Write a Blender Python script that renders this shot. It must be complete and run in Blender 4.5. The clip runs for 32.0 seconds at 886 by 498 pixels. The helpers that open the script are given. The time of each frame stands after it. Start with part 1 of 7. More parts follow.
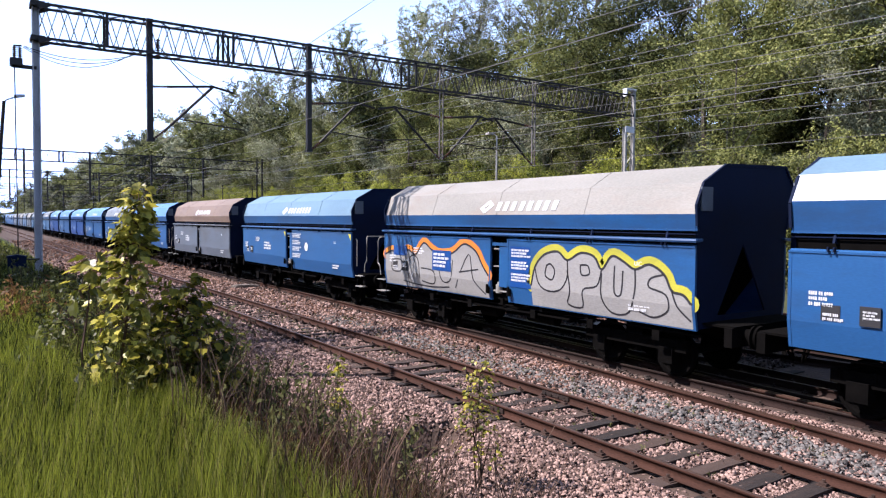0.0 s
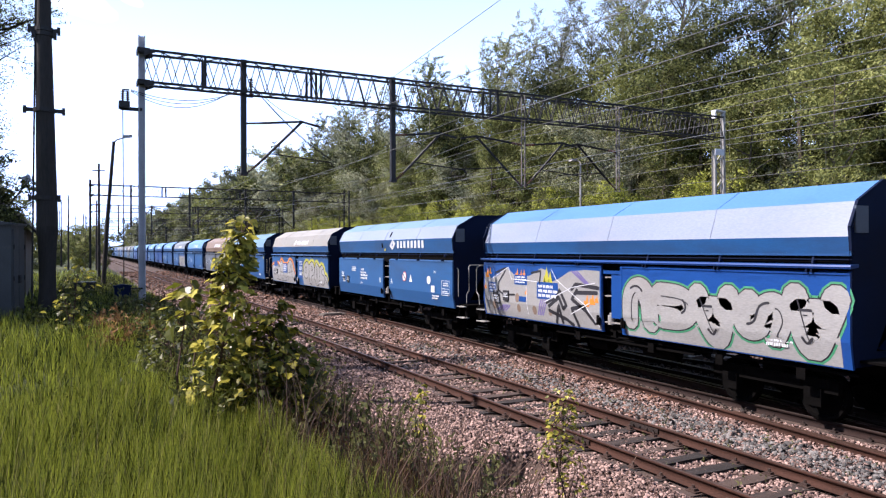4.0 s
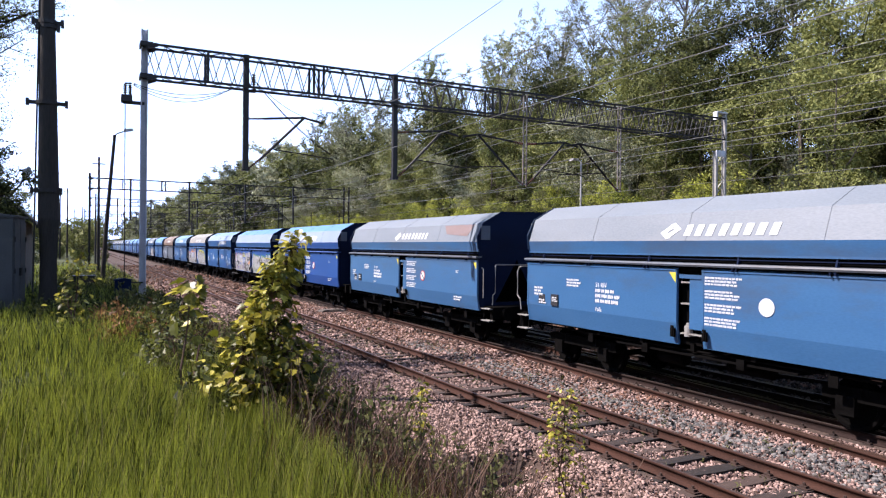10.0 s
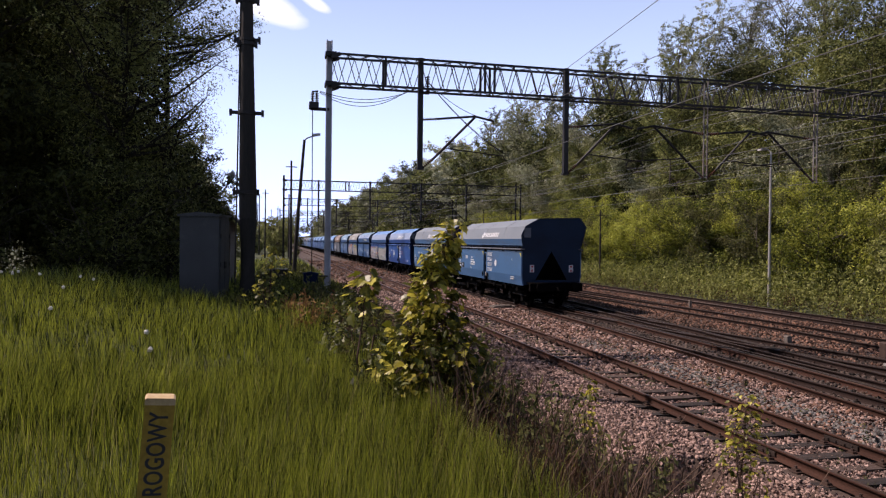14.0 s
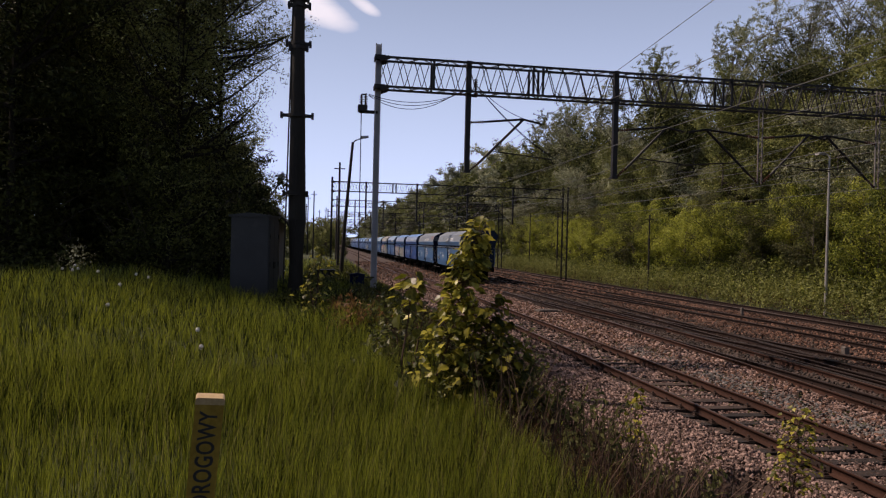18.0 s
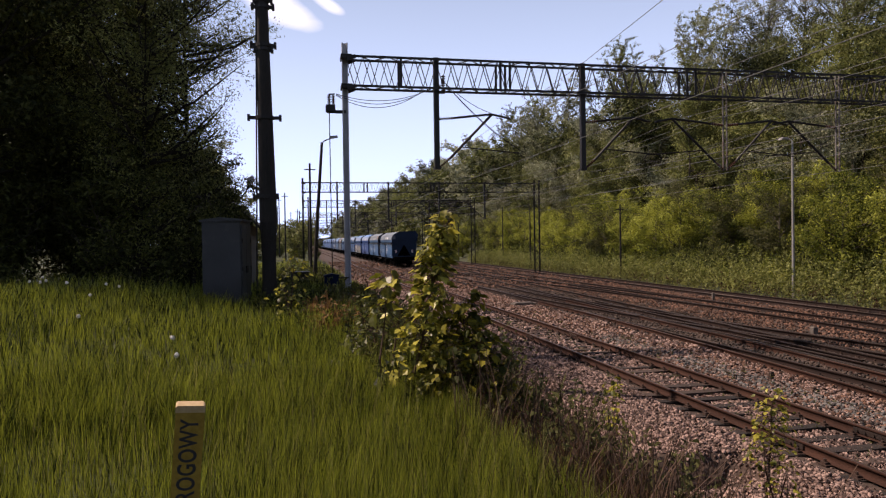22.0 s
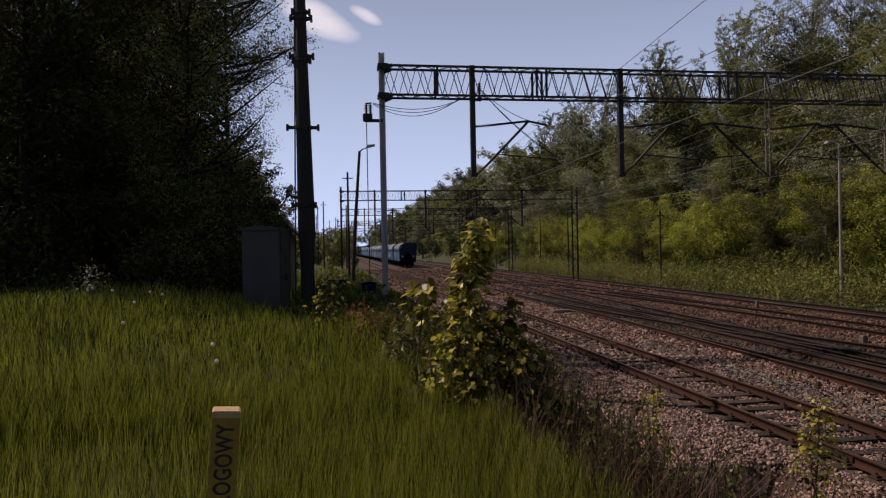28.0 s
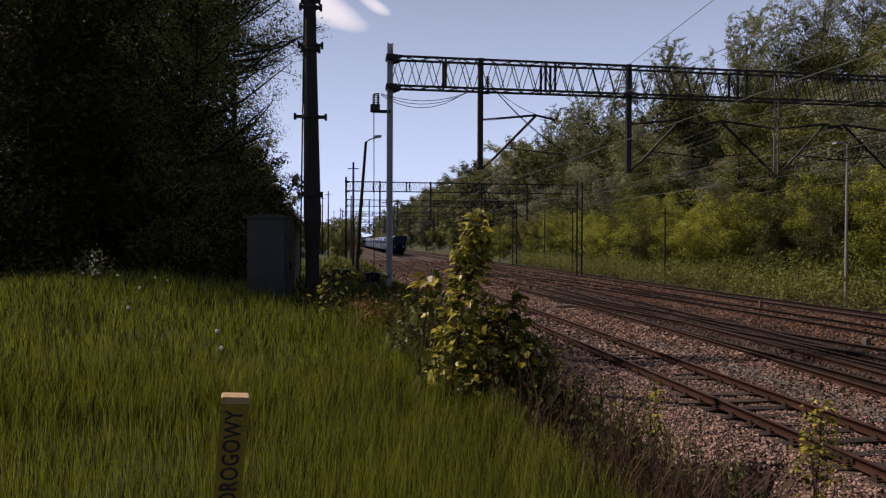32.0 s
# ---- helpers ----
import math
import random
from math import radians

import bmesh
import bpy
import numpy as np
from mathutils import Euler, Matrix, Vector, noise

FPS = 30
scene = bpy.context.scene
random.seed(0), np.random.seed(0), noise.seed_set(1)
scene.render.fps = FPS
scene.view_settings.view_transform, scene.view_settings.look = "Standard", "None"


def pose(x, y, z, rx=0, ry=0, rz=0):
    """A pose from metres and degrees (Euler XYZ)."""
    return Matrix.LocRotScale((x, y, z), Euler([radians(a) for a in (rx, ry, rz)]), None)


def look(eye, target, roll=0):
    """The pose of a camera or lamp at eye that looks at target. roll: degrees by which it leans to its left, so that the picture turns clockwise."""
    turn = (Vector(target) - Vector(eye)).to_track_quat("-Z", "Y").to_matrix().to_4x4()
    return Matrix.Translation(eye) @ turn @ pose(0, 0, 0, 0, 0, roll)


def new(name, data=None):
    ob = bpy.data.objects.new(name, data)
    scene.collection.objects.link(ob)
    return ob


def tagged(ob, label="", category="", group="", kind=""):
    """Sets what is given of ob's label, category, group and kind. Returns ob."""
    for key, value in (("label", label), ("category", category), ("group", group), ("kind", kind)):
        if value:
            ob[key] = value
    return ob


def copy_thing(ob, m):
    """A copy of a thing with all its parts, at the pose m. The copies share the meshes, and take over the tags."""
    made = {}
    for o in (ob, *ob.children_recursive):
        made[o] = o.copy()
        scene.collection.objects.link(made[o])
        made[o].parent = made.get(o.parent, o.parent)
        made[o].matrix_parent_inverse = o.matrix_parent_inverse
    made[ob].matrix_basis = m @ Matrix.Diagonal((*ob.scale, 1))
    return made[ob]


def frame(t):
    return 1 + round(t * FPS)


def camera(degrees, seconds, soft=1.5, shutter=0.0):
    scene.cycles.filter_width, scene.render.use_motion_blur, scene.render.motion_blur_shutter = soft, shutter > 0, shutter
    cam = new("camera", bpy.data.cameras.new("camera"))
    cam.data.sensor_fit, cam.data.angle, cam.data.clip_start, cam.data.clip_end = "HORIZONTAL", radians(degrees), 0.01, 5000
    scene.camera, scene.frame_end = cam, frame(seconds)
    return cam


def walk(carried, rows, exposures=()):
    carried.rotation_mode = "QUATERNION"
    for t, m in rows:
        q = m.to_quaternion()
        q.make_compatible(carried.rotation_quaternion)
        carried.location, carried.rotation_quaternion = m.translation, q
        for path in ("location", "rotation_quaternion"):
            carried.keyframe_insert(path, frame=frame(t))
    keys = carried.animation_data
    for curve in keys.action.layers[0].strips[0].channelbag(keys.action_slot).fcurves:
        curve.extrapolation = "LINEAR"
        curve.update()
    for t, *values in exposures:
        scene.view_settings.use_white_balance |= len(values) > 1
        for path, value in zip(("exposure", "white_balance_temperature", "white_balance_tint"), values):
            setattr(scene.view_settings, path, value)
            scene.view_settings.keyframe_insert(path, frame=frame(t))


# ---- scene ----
FOV = 64.25
cam = camera(FOV, 32.0, soft=1.25)
# seconds, place, yaw, pitch, roll; y runs along the tracks, z = 0 is the top of the rails
PATH = [
    (0.0, -0.025, 0.048, 3.117, -33.92, -2.26, -0.47),
    (0.5, -0.031, 0.027, 3.129, -33.78, -2.08, -0.05),
    (1.0, -0.018, 0.025, 3.115, -32.01, -1.85, -0.13),
    (1.5, -0.012, 0.021, 3.103, -29.91, -1.55, 0.15),
    (2.0, -0.011, 0.026, 3.098, -27.72, -0.74, -0.04),
    (2.5, -0.015, 0.011, 3.094, -26.78, -0.98, 0.15),
    (3.0, -0.015, 0.011, 3.096, -26.57, -0.39, 0.26),
    (3.5, -0.005, 0.021, 3.094, -27.30, 0.08, 0.19),
    (5.5, 0.055, 0.016, 3.092, -26.00, -0.53, -0.12),
    (6.0, 0.062, 0.006, 3.086, -26.06, -0.79, -0.14),
    (6.5, 0.045, -0.010, 3.078, -25.89, -0.20, -0.30),
    (7.0, 0.035, -0.005, 3.082, -26.09, -1.20, 0.02),
    (7.5, 0.044, -0.004, 3.089, -26.14, -0.98, -0.38),
    (8.0, 0.033, -0.044, 3.083, -27.16, -1.04, -0.55),
    (8.5, 0.001, -0.019, 3.092, -28.51, -0.77, -0.91),
    (9.0, -0.027, -0.029, 3.115, -29.16, -0.45, -0.38),
    (9.5, -0.054, 0.011, 3.112, -28.77, -0.10, -0.48),
    (10.0, -0.049, 0.046, 3.099, -27.22, -0.14, -0.59),
    (10.5, -0.047, 0.030, 3.096, -25.32, 0.78, 0.74),
    (11.0, -0.005, 0.045, 3.107, -24.42, -0.89, 0.08),
    (11.5, -0.007, 0.064, 3.095, -22.58, -1.46, 0.33),
    (12.0, 0.034, 0.084, 3.089, -21.23, -0.04, 0.19),
    (12.5, -0.008, 0.107, 3.091, -17.48, 0.42, 0.25),
    (13.0, 0.009, 0.039, 3.100, -14.87, 0.54, 0.03),
    (13.5, 0.022, 0.016, 3.098, -13.72, 0.45, -0.25),
    (14.0, 0.007, 0.001, 3.085, -13.29, -0.55, -0.63),
    (14.5, -0.005, 0.043, 3.083, -11.74, -0.49, -0.48),
    (16.5, -0.016, 0.012, 3.096, -11.53, -1.19, -0.42),
    (17.0, -0.009, 0.013, 3.097, -10.38, -1.09, -0.90),
    (17.5, 0.002, 0.003, 3.101, -9.64, -0.15, -1.06),
    (18.0, 0.006, 0.000, 3.100, -9.57, -0.43, -1.38),
    (18.5, 0.008, -0.010, 3.101, -8.49, -0.58, -1.31),
    (19.0, 0.001, -0.009, 3.100, -8.98, -0.16, -0.97),
    (19.5, -0.005, -0.013, 3.099, -9.62, -0.56, -0.93),
    (20.0, -0.006, -0.019, 3.101, -11.15, -1.00, -1.48),
    (20.5, -0.014, -0.015, 3.105, -12.22, -1.16, -1.71),
    (21.0, -0.023, -0.042, 3.107, -11.18, -0.70, -0.07),
    (21.5, -0.003, -0.025, 3.102, -11.05, -0.16, 0.08),
    (22.0, -0.002, -0.024, 3.105, -11.73, -0.68, 0.81),
    (22.5, 0.005, -0.021, 3.103, -10.67, -0.45, 0.71),
    (23.0, 0.018, -0.001, 3.097, -10.59, -0.08, 0.68),
    (23.5, 0.021, -0.001, 3.099, -10.37, -0.12, 0.47),
    (24.0, 0.016, -0.018, 3.104, -10.61, 0.05, 0.33),
    (24.5, -0.000, -0.029, 3.105, -9.52, 0.09, 0.37),
    (25.0, -0.020, -0.026, 3.104, -8.03, -0.54, 0.59),
    (25.5, -0.003, -0.030, 3.106, -8.45, -0.21, 1.10),
    (27.5, 0.010, -0.021, 3.103, -9.05, -0.07, 1.00),
    (28.0, 0.015, -0.018, 3.100, -8.70, -0.01, 1.04),
    (28.5, 0.018, -0.021, 3.096, -8.94, 0.41, 0.97),
    (29.0, 0.016, -0.019, 3.097, -9.18, 0.18, 0.76),
    (29.5, 0.011, -0.019, 3.098, -9.08, 0.24, 0.51),
    (30.0, 0.009, -0.007, 3.098, -9.61, -0.44, 0.21),
    (30.5, 0.006, -0.009, 3.095, -9.68, -0.29, 0.19),
    (31.0, 0.001, -0.021, 3.097, -9.25, -0.32, 0.17),
    (31.5, -0.005, -0.018, 3.095, -8.76, -0.51, 0.12),
    (32.0, -0.011, -0.020, 3.098, -8.39, -0.62, -0.25),
]
EXPOSURE = [(0, 1.02, 6250, 24), (1.2, 0.92, 6300, 24), (3, 1.02, 6350, 24), (12.0, 1.08, 6400, 25), (13.5, 0.50, 6700, 28), (14.2, 0.14, 7300, 30), (17, 0.08, 7800, 29), (18, -0.42, 7800, 28), (19, -0.43, 7800, 28), (20, -0.13, 7800, 28), (21, 0.31, 7800, 28), (22, 0.05, 7800, 28), (23.8, -0.25, 7800, 28), (25, -0.53, 7800, 28), (29.2, -0.65, 7800, 28), (30.2, -0.63, 7800, 28), (31, -0.5, 7800, 28), (32, -0.5, 7800, 28)]


# ---- light ----
SUN = Vector((-0.74, 0.37, 1.0)).normalized()
world = bpy.data.worlds.new("sky")
scene.world = world
world.use_nodes = True
wn = world.node_tree.nodes
sky = wn.new("ShaderNodeTexSky")
sky.sky_type = "NISHITA"
sky.sun_disc = False
sky.sun_elevation = math.asin(SUN.z)
sky.sun_rotation = math.atan2(SUN.x, SUN.y)
sky.dust_density = 0.6
sky.air_density = 1.2
wl = world.node_tree.links


def world_node(kind, op=None, **values):
    n = wn.new(kind)
    if op:
        n.operation = op
    for k, v in values.items():
        n.inputs[int(k[1:])].default_value = v
    return n


# haze that brightens the sky towards the horizon, and one small fair-weather cloud ahead
wtc = world_node("ShaderNodeTexCoord")
wsep = world_node("ShaderNodeSeparateXYZ")
wl.new(wtc.outputs["Generated"], wsep.inputs[0])
up_abs = world_node("ShaderNodeMath", "ABSOLUTE")
wl.new(wsep.outputs[2], up_abs.inputs[0])
inv = world_node("ShaderNodeMath", "SUBTRACT", i0=1.0)
wl.new(up_abs.outputs[0], inv.inputs[1])
power = world_node("ShaderNodeMath", "POWER", i1=2.4)
wl.new(inv.outputs[0], power.inputs[0])
veil = world_node("ShaderNodeMath", "MULTIPLY", i1=0.95)
wl.new(power.outputs[0], veil.inputs[0])
haze = world_node("ShaderNodeMixRGB")
haze.inputs[2].default_value = (9.9, 15.0, 23.8, 1)
wl.new(veil.outputs[0], haze.inputs[0])
thin = world_node("ShaderNodeMixRGB")
thin.blend_type = "MULTIPLY"
thin.inputs[0].default_value = 1.0
thin.inputs[2].default_value = (0.72, 0.70, 0.66, 1)
wl.new(sky.outputs[0], thin.inputs[1])
wl.new(thin.outputs[0], haze.inputs[1])
cloud_noise = world_node("ShaderNodeTexNoise")
cloud_noise.inputs["Scale"].default_value, cloud_noise.inputs["Detail"].default_value = 9.0, 6
wmap = world_node("ShaderNodeMapping")
wmap.inputs["Scale"].default_value = (1, 1, 2.2)
wl.new(wtc.outputs["Generated"], wmap.inputs[0])
wl.new(wmap.outputs[0], cloud_noise.inputs["Vector"])


def cloud_bank(centre, wide, high, tilt):
    """How near the sky lies to a flat bank of cloud: 1 in its middle, 0 at its rim."""
    c = Vector(centre).normalized()
    side = c.cross(Vector((0, 0, 1))).normalized()
    up = side.cross(c)
    u, v = side * math.cos(tilt) + up * math.sin(tilt), up * math.cos(tilt) - side * math.sin(tilt)
    parts = []
    for axis_dir, span in ((u, wide), (v, high)):
        d = world_node("ShaderNodeVectorMath", "DOT_PRODUCT")
        d.inputs[1].default_value = axis_dir
        wl.new(wtc.outputs["Generated"], d.inputs[0])
        q = world_node("ShaderNodeMath", "MULTIPLY_ADD", i1=1 / span, i2=-c.dot(axis_dir) / span)
        wl.new(d.outputs["Value"], q.inputs[0])
        sq = world_node("ShaderNodeMath", "POWER", i1=2.0)
        ab = world_node("ShaderNodeMath", "ABSOLUTE")
        wl.new(q.outputs[0], ab.inputs[0])
        wl.new(ab.outputs[0], sq.inputs[0])
        parts.append(sq)
    total = world_node("ShaderNodeMath", "ADD")
    wl.new(parts[0].outputs[0], total.inputs[0])
    wl.new(parts[1].outputs[0], total.inputs[1])
    out = world_node("ShaderNodeMath", "SUBTRACT", i0=1.0)
    wl.new(total.outputs[0], out.inputs[1])
    return out


banks = [cloud_bank((-0.018, 0.952, 0.309), 0.062, 0.021, -0.42), cloud_bank((0.047, 0.942, 0.312), 0.026, 0.009, -0.45)]
most = banks[0]
for bank in banks[1:]:
    m = world_node("ShaderNodeMath", "MAXIMUM")
    wl.new(most.outputs[0], m.inputs[0])
    wl.new(bank.outputs[0], m.inputs[1])
    most = m
fall = world_node("ShaderNodeMath", "MAXIMUM", i1=-0.6)
wl.new(most.outputs[0], fall.inputs[0])
grow = world_node("ShaderNodeMath", "MULTIPLY_ADD", i1=0.55, i2=-0.08)
wl.new(fall.outputs[0], grow.inputs[0])
density = world_node("ShaderNodeMath", "ADD")
wl.new(cloud_noise.outputs[0], density.inputs[0])
wl.new(grow.outputs[0], density.inputs[1])
edge = world_node("ShaderNodeMapRange")
edge.inputs["From Min"].default_value, edge.inputs["From Max"].default_value = 0.42, 0.95
wl.new(density.outputs[0], edge.inputs["Value"])
cloud = world_node("ShaderNodeMixRGB")
cloud.inputs[2].default_value = (12.4, 14.2, 17.0, 1)
wl.new(edge.outputs[0], cloud.inputs[0])
wl.new(haze.outputs[0], cloud.inputs[1])
wl.new(cloud.outputs[0], wn["Background"].inputs[0])
wn["Background"].inputs[1].default_value = 0.083
sun_data = bpy.data.lights.new("sun", "SUN")
sun_data.energy, sun_data.angle, sun_data.color = 5.5, radians(0.6), (1.0, 0.95, 0.86)
sun = new("sun", sun_data)
sun.matrix_world = look(SUN * 100, (0, 0, 0))


# ---- materials ----
def mat(name, dark, light, scale=4.0, rough=0.7, metal=0.0, bump=0.2, fine=60.0, dirt=None, dirt_amount=0.4, island=0.0, translucent=0.0, stretch=(1, 1, 1), spec=0.5, bdist=0.02, rand=0.0, whole=0.0):
    """A surface in two tones, with coarse patches, fine grain, optional stains of their own colour and relief."""
    m = bpy.data.materials.new(name)
    m.use_nodes = True
    n, l = m.node_tree.nodes, m.node_tree.links
    b = n["Principled BSDF"]
    tc = n.new("ShaderNodeTexCoord")
    mp = n.new("ShaderNodeMapping")
    mp.inputs["Scale"].default_value = stretch
    l.new(tc.outputs["Object"], mp.inputs[0])
    coarse = n.new("ShaderNodeTexNoise")
    coarse.inputs["Scale"].default_value, coarse.inputs["Detail"].default_value = scale, 5
    l.new(mp.outputs[0], coarse.inputs["Vector"])
    grain = n.new("ShaderNodeTexNoise")
    grain.inputs["Scale"].default_value, grain.inputs["Detail"].default_value = fine, 3
    l.new(mp.outputs[0], grain.inputs["Vector"])
    mix = n.new("ShaderNodeMath")
    mix.operation = "MULTIPLY_ADD"
    mix.inputs[1].default_value = 0.5
    l.new(grain.outputs[0], mix.inputs[0])
    half = n.new("ShaderNodeMath")
    half.operation = "MULTIPLY"
    half.inputs[1].default_value = 0.5
    l.new(coarse.outputs[0], half.inputs[0])
    l.new(half.outputs[0], mix.inputs[2])
    value = mix.outputs[0]
    if island or rand:
        if island:
            src = n.new("ShaderNodeNewGeometry").outputs["Random Per Island"]
        else:
            src = n.new("ShaderNodeObjectInfo").outputs["Random"]
        ma = n.new("ShaderNodeMath")
        ma.operation = "MULTIPLY_ADD"
        ma.inputs[1].default_value, = (island or rand),
        l.new(src, ma.inputs[0])
        off = n.new("ShaderNodeMath")
        off.operation = "SUBTRACT"
        l.new(value, off.inputs[0])
        off.inputs[1].default_value = (island or rand) * 0.5
        l.new(off.outputs[0], ma.inputs[2])
        value = ma.outputs[0]
    if whole:
        each = n.new("ShaderNodeMath")
        each.operation = "MULTIPLY_ADD"
        each.inputs[1].default_value, each.inputs[2].default_value = whole, -0.5 * whole
        l.new(n.new("ShaderNodeObjectInfo").outputs["Random"], each.inputs[0])
        tone = n.new("ShaderNodeMath")
        l.new(value, tone.inputs[0])
        l.new(each.outputs[0], tone.inputs[1])
        value = tone.outputs[0]
    ramp = n.new("ShaderNodeValToRGB")
    ramp.color_ramp.elements[0].position, ramp.color_ramp.elements[0].color = 0.32, (*dark, 1)
    ramp.color_ramp.elements[1].position, ramp.color_ramp.elements[1].color = 0.68, (*light, 1)
    l.new(value, ramp.inputs[0])
    colour = ramp.outputs[0]
    if dirt:
        st = n.new("ShaderNodeTexNoise")
        st.inputs["Scale"].default_value, st.inputs["Detail"].default_value, st.inputs["Roughness"].default_value = scale * 0.6, 8, 0.7
        l.new(mp.outputs[0], st.inputs["Vector"])
        sr = n.new("ShaderNodeMapRange")
        sr.inputs["From Min"].default_value, sr.inputs["From Max"].default_value = 0.62 - 0.25 * dirt_amount, 0.72
        l.new(st.outputs[0], sr.inputs["Value"])
        mx = n.new("ShaderNodeMixRGB")
        mx.inputs[2].default_value = (*dirt, 1)
        l.new(sr.outputs[0], mx.inputs[0])
        l.new(colour, mx.inputs[1])
        colour = mx.outputs[0]
    l.new(colour, b.inputs["Base Color"])
    b.inputs["Roughness"].default_value, b.inputs["Metallic"].default_value = rough, metal
    b.inputs["Specular IOR Level"].default_value = spec
    if bump:
        bp = n.new("ShaderNodeBump")
        bp.inputs["Strength"].default_value, bp.inputs["Distance"].default_value = bump, bdist
        l.new(value if not island else mix.outputs[0], bp.inputs["Height"])
        l.new(bp.outputs[0], b.inputs["Normal"])
    if translucent:
        tr = n.new("ShaderNodeBsdfTranslucent")
        l.new(colour, tr.inputs[0])
        ms = n.new("ShaderNodeMixShader")
        ms.inputs[0].default_value = translucent
        l.new(b.outputs[0], ms.inputs[1])
        l.new(tr.outputs[0], ms.inputs[2])
        l.new(ms.outputs[0], n["Material Output"].inputs[0])
    return m


# ---- geometry helpers ----
class Geo:
    """Collects points and faces of one mesh."""

    def __init__(self):
        self.v, self.f = [], []

    def add(self, pts, faces):
        k = len(self.v)
        self.v += [tuple(p) for p in pts]
        self.f += [tuple(k + i for i in f) for f in faces]
        return self

    def box(self, x0, x1, y0, y1, z0, z1):
        return self.prism([(x0, z0), (x1, z0), (x1, z1), (x0, z1)], y0, y1)

    def prism(self, prof, y0, y1):
        """A profile in x, z drawn out along y."""
        n = len(prof)
        pts = [(x, y0, z) for x, z in prof] + [(x, y1, z) for x, z in prof]
        faces = [tuple(range(n)), tuple(range(2 * n - 1, n - 1, -1))]
        faces += [(i, i + n, (i + 1) % n + n, (i + 1) % n) for i in range(n)]
        return self.add(pts, faces)

    def beam(self, a, b, w, h=None, up=(0, 0, 1)):
        """A bar of w by h from a to b."""
        a, b = Vector(a), Vector(b)
        d = (b - a).normalized()
        s = d.cross(Vector(up))
        if s.length < 1e-3:
            s = d.cross(Vector((0, 1, 0)))
        s.normalize()
        u = s.cross(d)
        s, u = s * w / 2, u * (h or w) / 2
        pts = [p + q for p in (a, b) for q in (-s - u, s - u, s + u, -s + u)]
        return self.add(pts, [(0, 1, 2, 3), (7, 6, 5, 4), (0, 4, 5, 1), (1, 5, 6, 2), (2, 6, 7, 3), (3, 7, 4, 0)])

    def tube(self, pts, r, n=8, r2=None):
        """A round bar through pts, from radius r to r2."""
        pts = [Vector(p) for p in pts]
        k = len(self.v)
        r2 = r if r2 is None else r2
        m = len(pts)
        for i, p in enumerate(pts):
            d = (pts[min(i + 1, m - 1)] - pts[max(i - 1, 0)]).normalized()
            s = d.cross(Vector((0, 0, 1)))
            if s.length < 1e-3:
                s = Vector((1, 0, 0))
            s.normalize()
            u = s.cross(d)
            rr = r + (r2 - r) * i / max(1, m - 1)
            self.v += [tuple(p + rr * (math.cos(a) * s + math.sin(a) * u)) for a in (math.tau * j / n for j in range(n))]
        for i in range(m - 1):
            self.f += [(k + i * n + j, k + i * n + (j + 1) % n, k + (i + 1) * n + (j + 1) % n, k + (i + 1) * n + j) for j in range(n)]
        self.f += [tuple(k + j for j in reversed(range(n))), tuple(k + (m - 1) * n + j for j in range(n))]
        return self

    def mesh(self, name, material, smooth=False):
        me = bpy.data.meshes.new(name)
        me.from_pydata(self.v, [], self.f)
        me.materials.append(material)
        if smooth:
            me.polygons.foreach_set("use_smooth", [True] * len(me.polygons))
            me.set_sharp_from_angle(angle=radians(40))
        me.update()
        return me


def quick_mesh(name, verts, faces, material):
    """One mesh from arrays: verts (n, 3), faces (m, 3 or 4)."""
    me = bpy.data.meshes.new(name)
    k = faces.shape[1]
    me.vertices.add(len(verts))
    me.vertices.foreach_set("co", np.asarray(verts, dtype=np.float32).ravel())
    me.loops.add(faces.size)
    me.loops.foreach_set("vertex_index", faces.astype(np.int32).ravel())
    me.polygons.add(len(faces))
    me.polygons.foreach_set("loop_start", np.arange(0, faces.size, k, dtype=np.int32))
    me.polygons.foreach_set("loop_total", np.full(len(faces), k, dtype=np.int32))
    me.materials.append(material)
    me.update(calc_edges=True)
    return me


def part(name, geo, material, parent, label="", smooth=False):
    ob = new(name, geo if isinstance(geo, bpy.types.Mesh) else geo.mesh(name, material, smooth))
    ob.parent = parent
    if label:
        ob["label"] = label
    return ob


def thing(name, label, category, at=None, group="", kind=""):
    ob = tagged(new(name), label, category, group, kind)
    ob.matrix_world = at or Matrix()
    return ob


# ---- materials in use ----
M_GRASS_SOIL = mat("grass_soil", (0.018, 0.027, 0.005), (0.055, 0.068, 0.014), 1.2, 0.95, bump=0.6, fine=35, dirt=(0.04, 0.034, 0.016), dirt_amount=0.25)
M_BALLAST = mat("ballast", (0.014, 0.009, 0.007), (0.09, 0.058, 0.045), 0.9, 0.95, bump=1.0, fine=14, dirt=(0.085, 0.05, 0.035), dirt_amount=0.55, bdist=0.08)
M_STONE = mat("ballast_stone", (0.075, 0.045, 0.037), (0.35, 0.235, 0.2), 1.2, 0.9, bump=0.3, fine=40, island=0.55, dirt=(0.11, 0.06, 0.045), dirt_amount=0.3)
M_STONE_GREY = mat("grey_ballast_stone", (0.045, 0.042, 0.04), (0.165, 0.155, 0.147), 1.2, 0.9, bump=0.3, fine=40, island=0.5)
M_STONE_OIL = mat("oil_dark_stone", (0.014, 0.010, 0.008), (0.085, 0.058, 0.045), 1.0, 0.9, bump=0.3, fine=40, island=0.5)
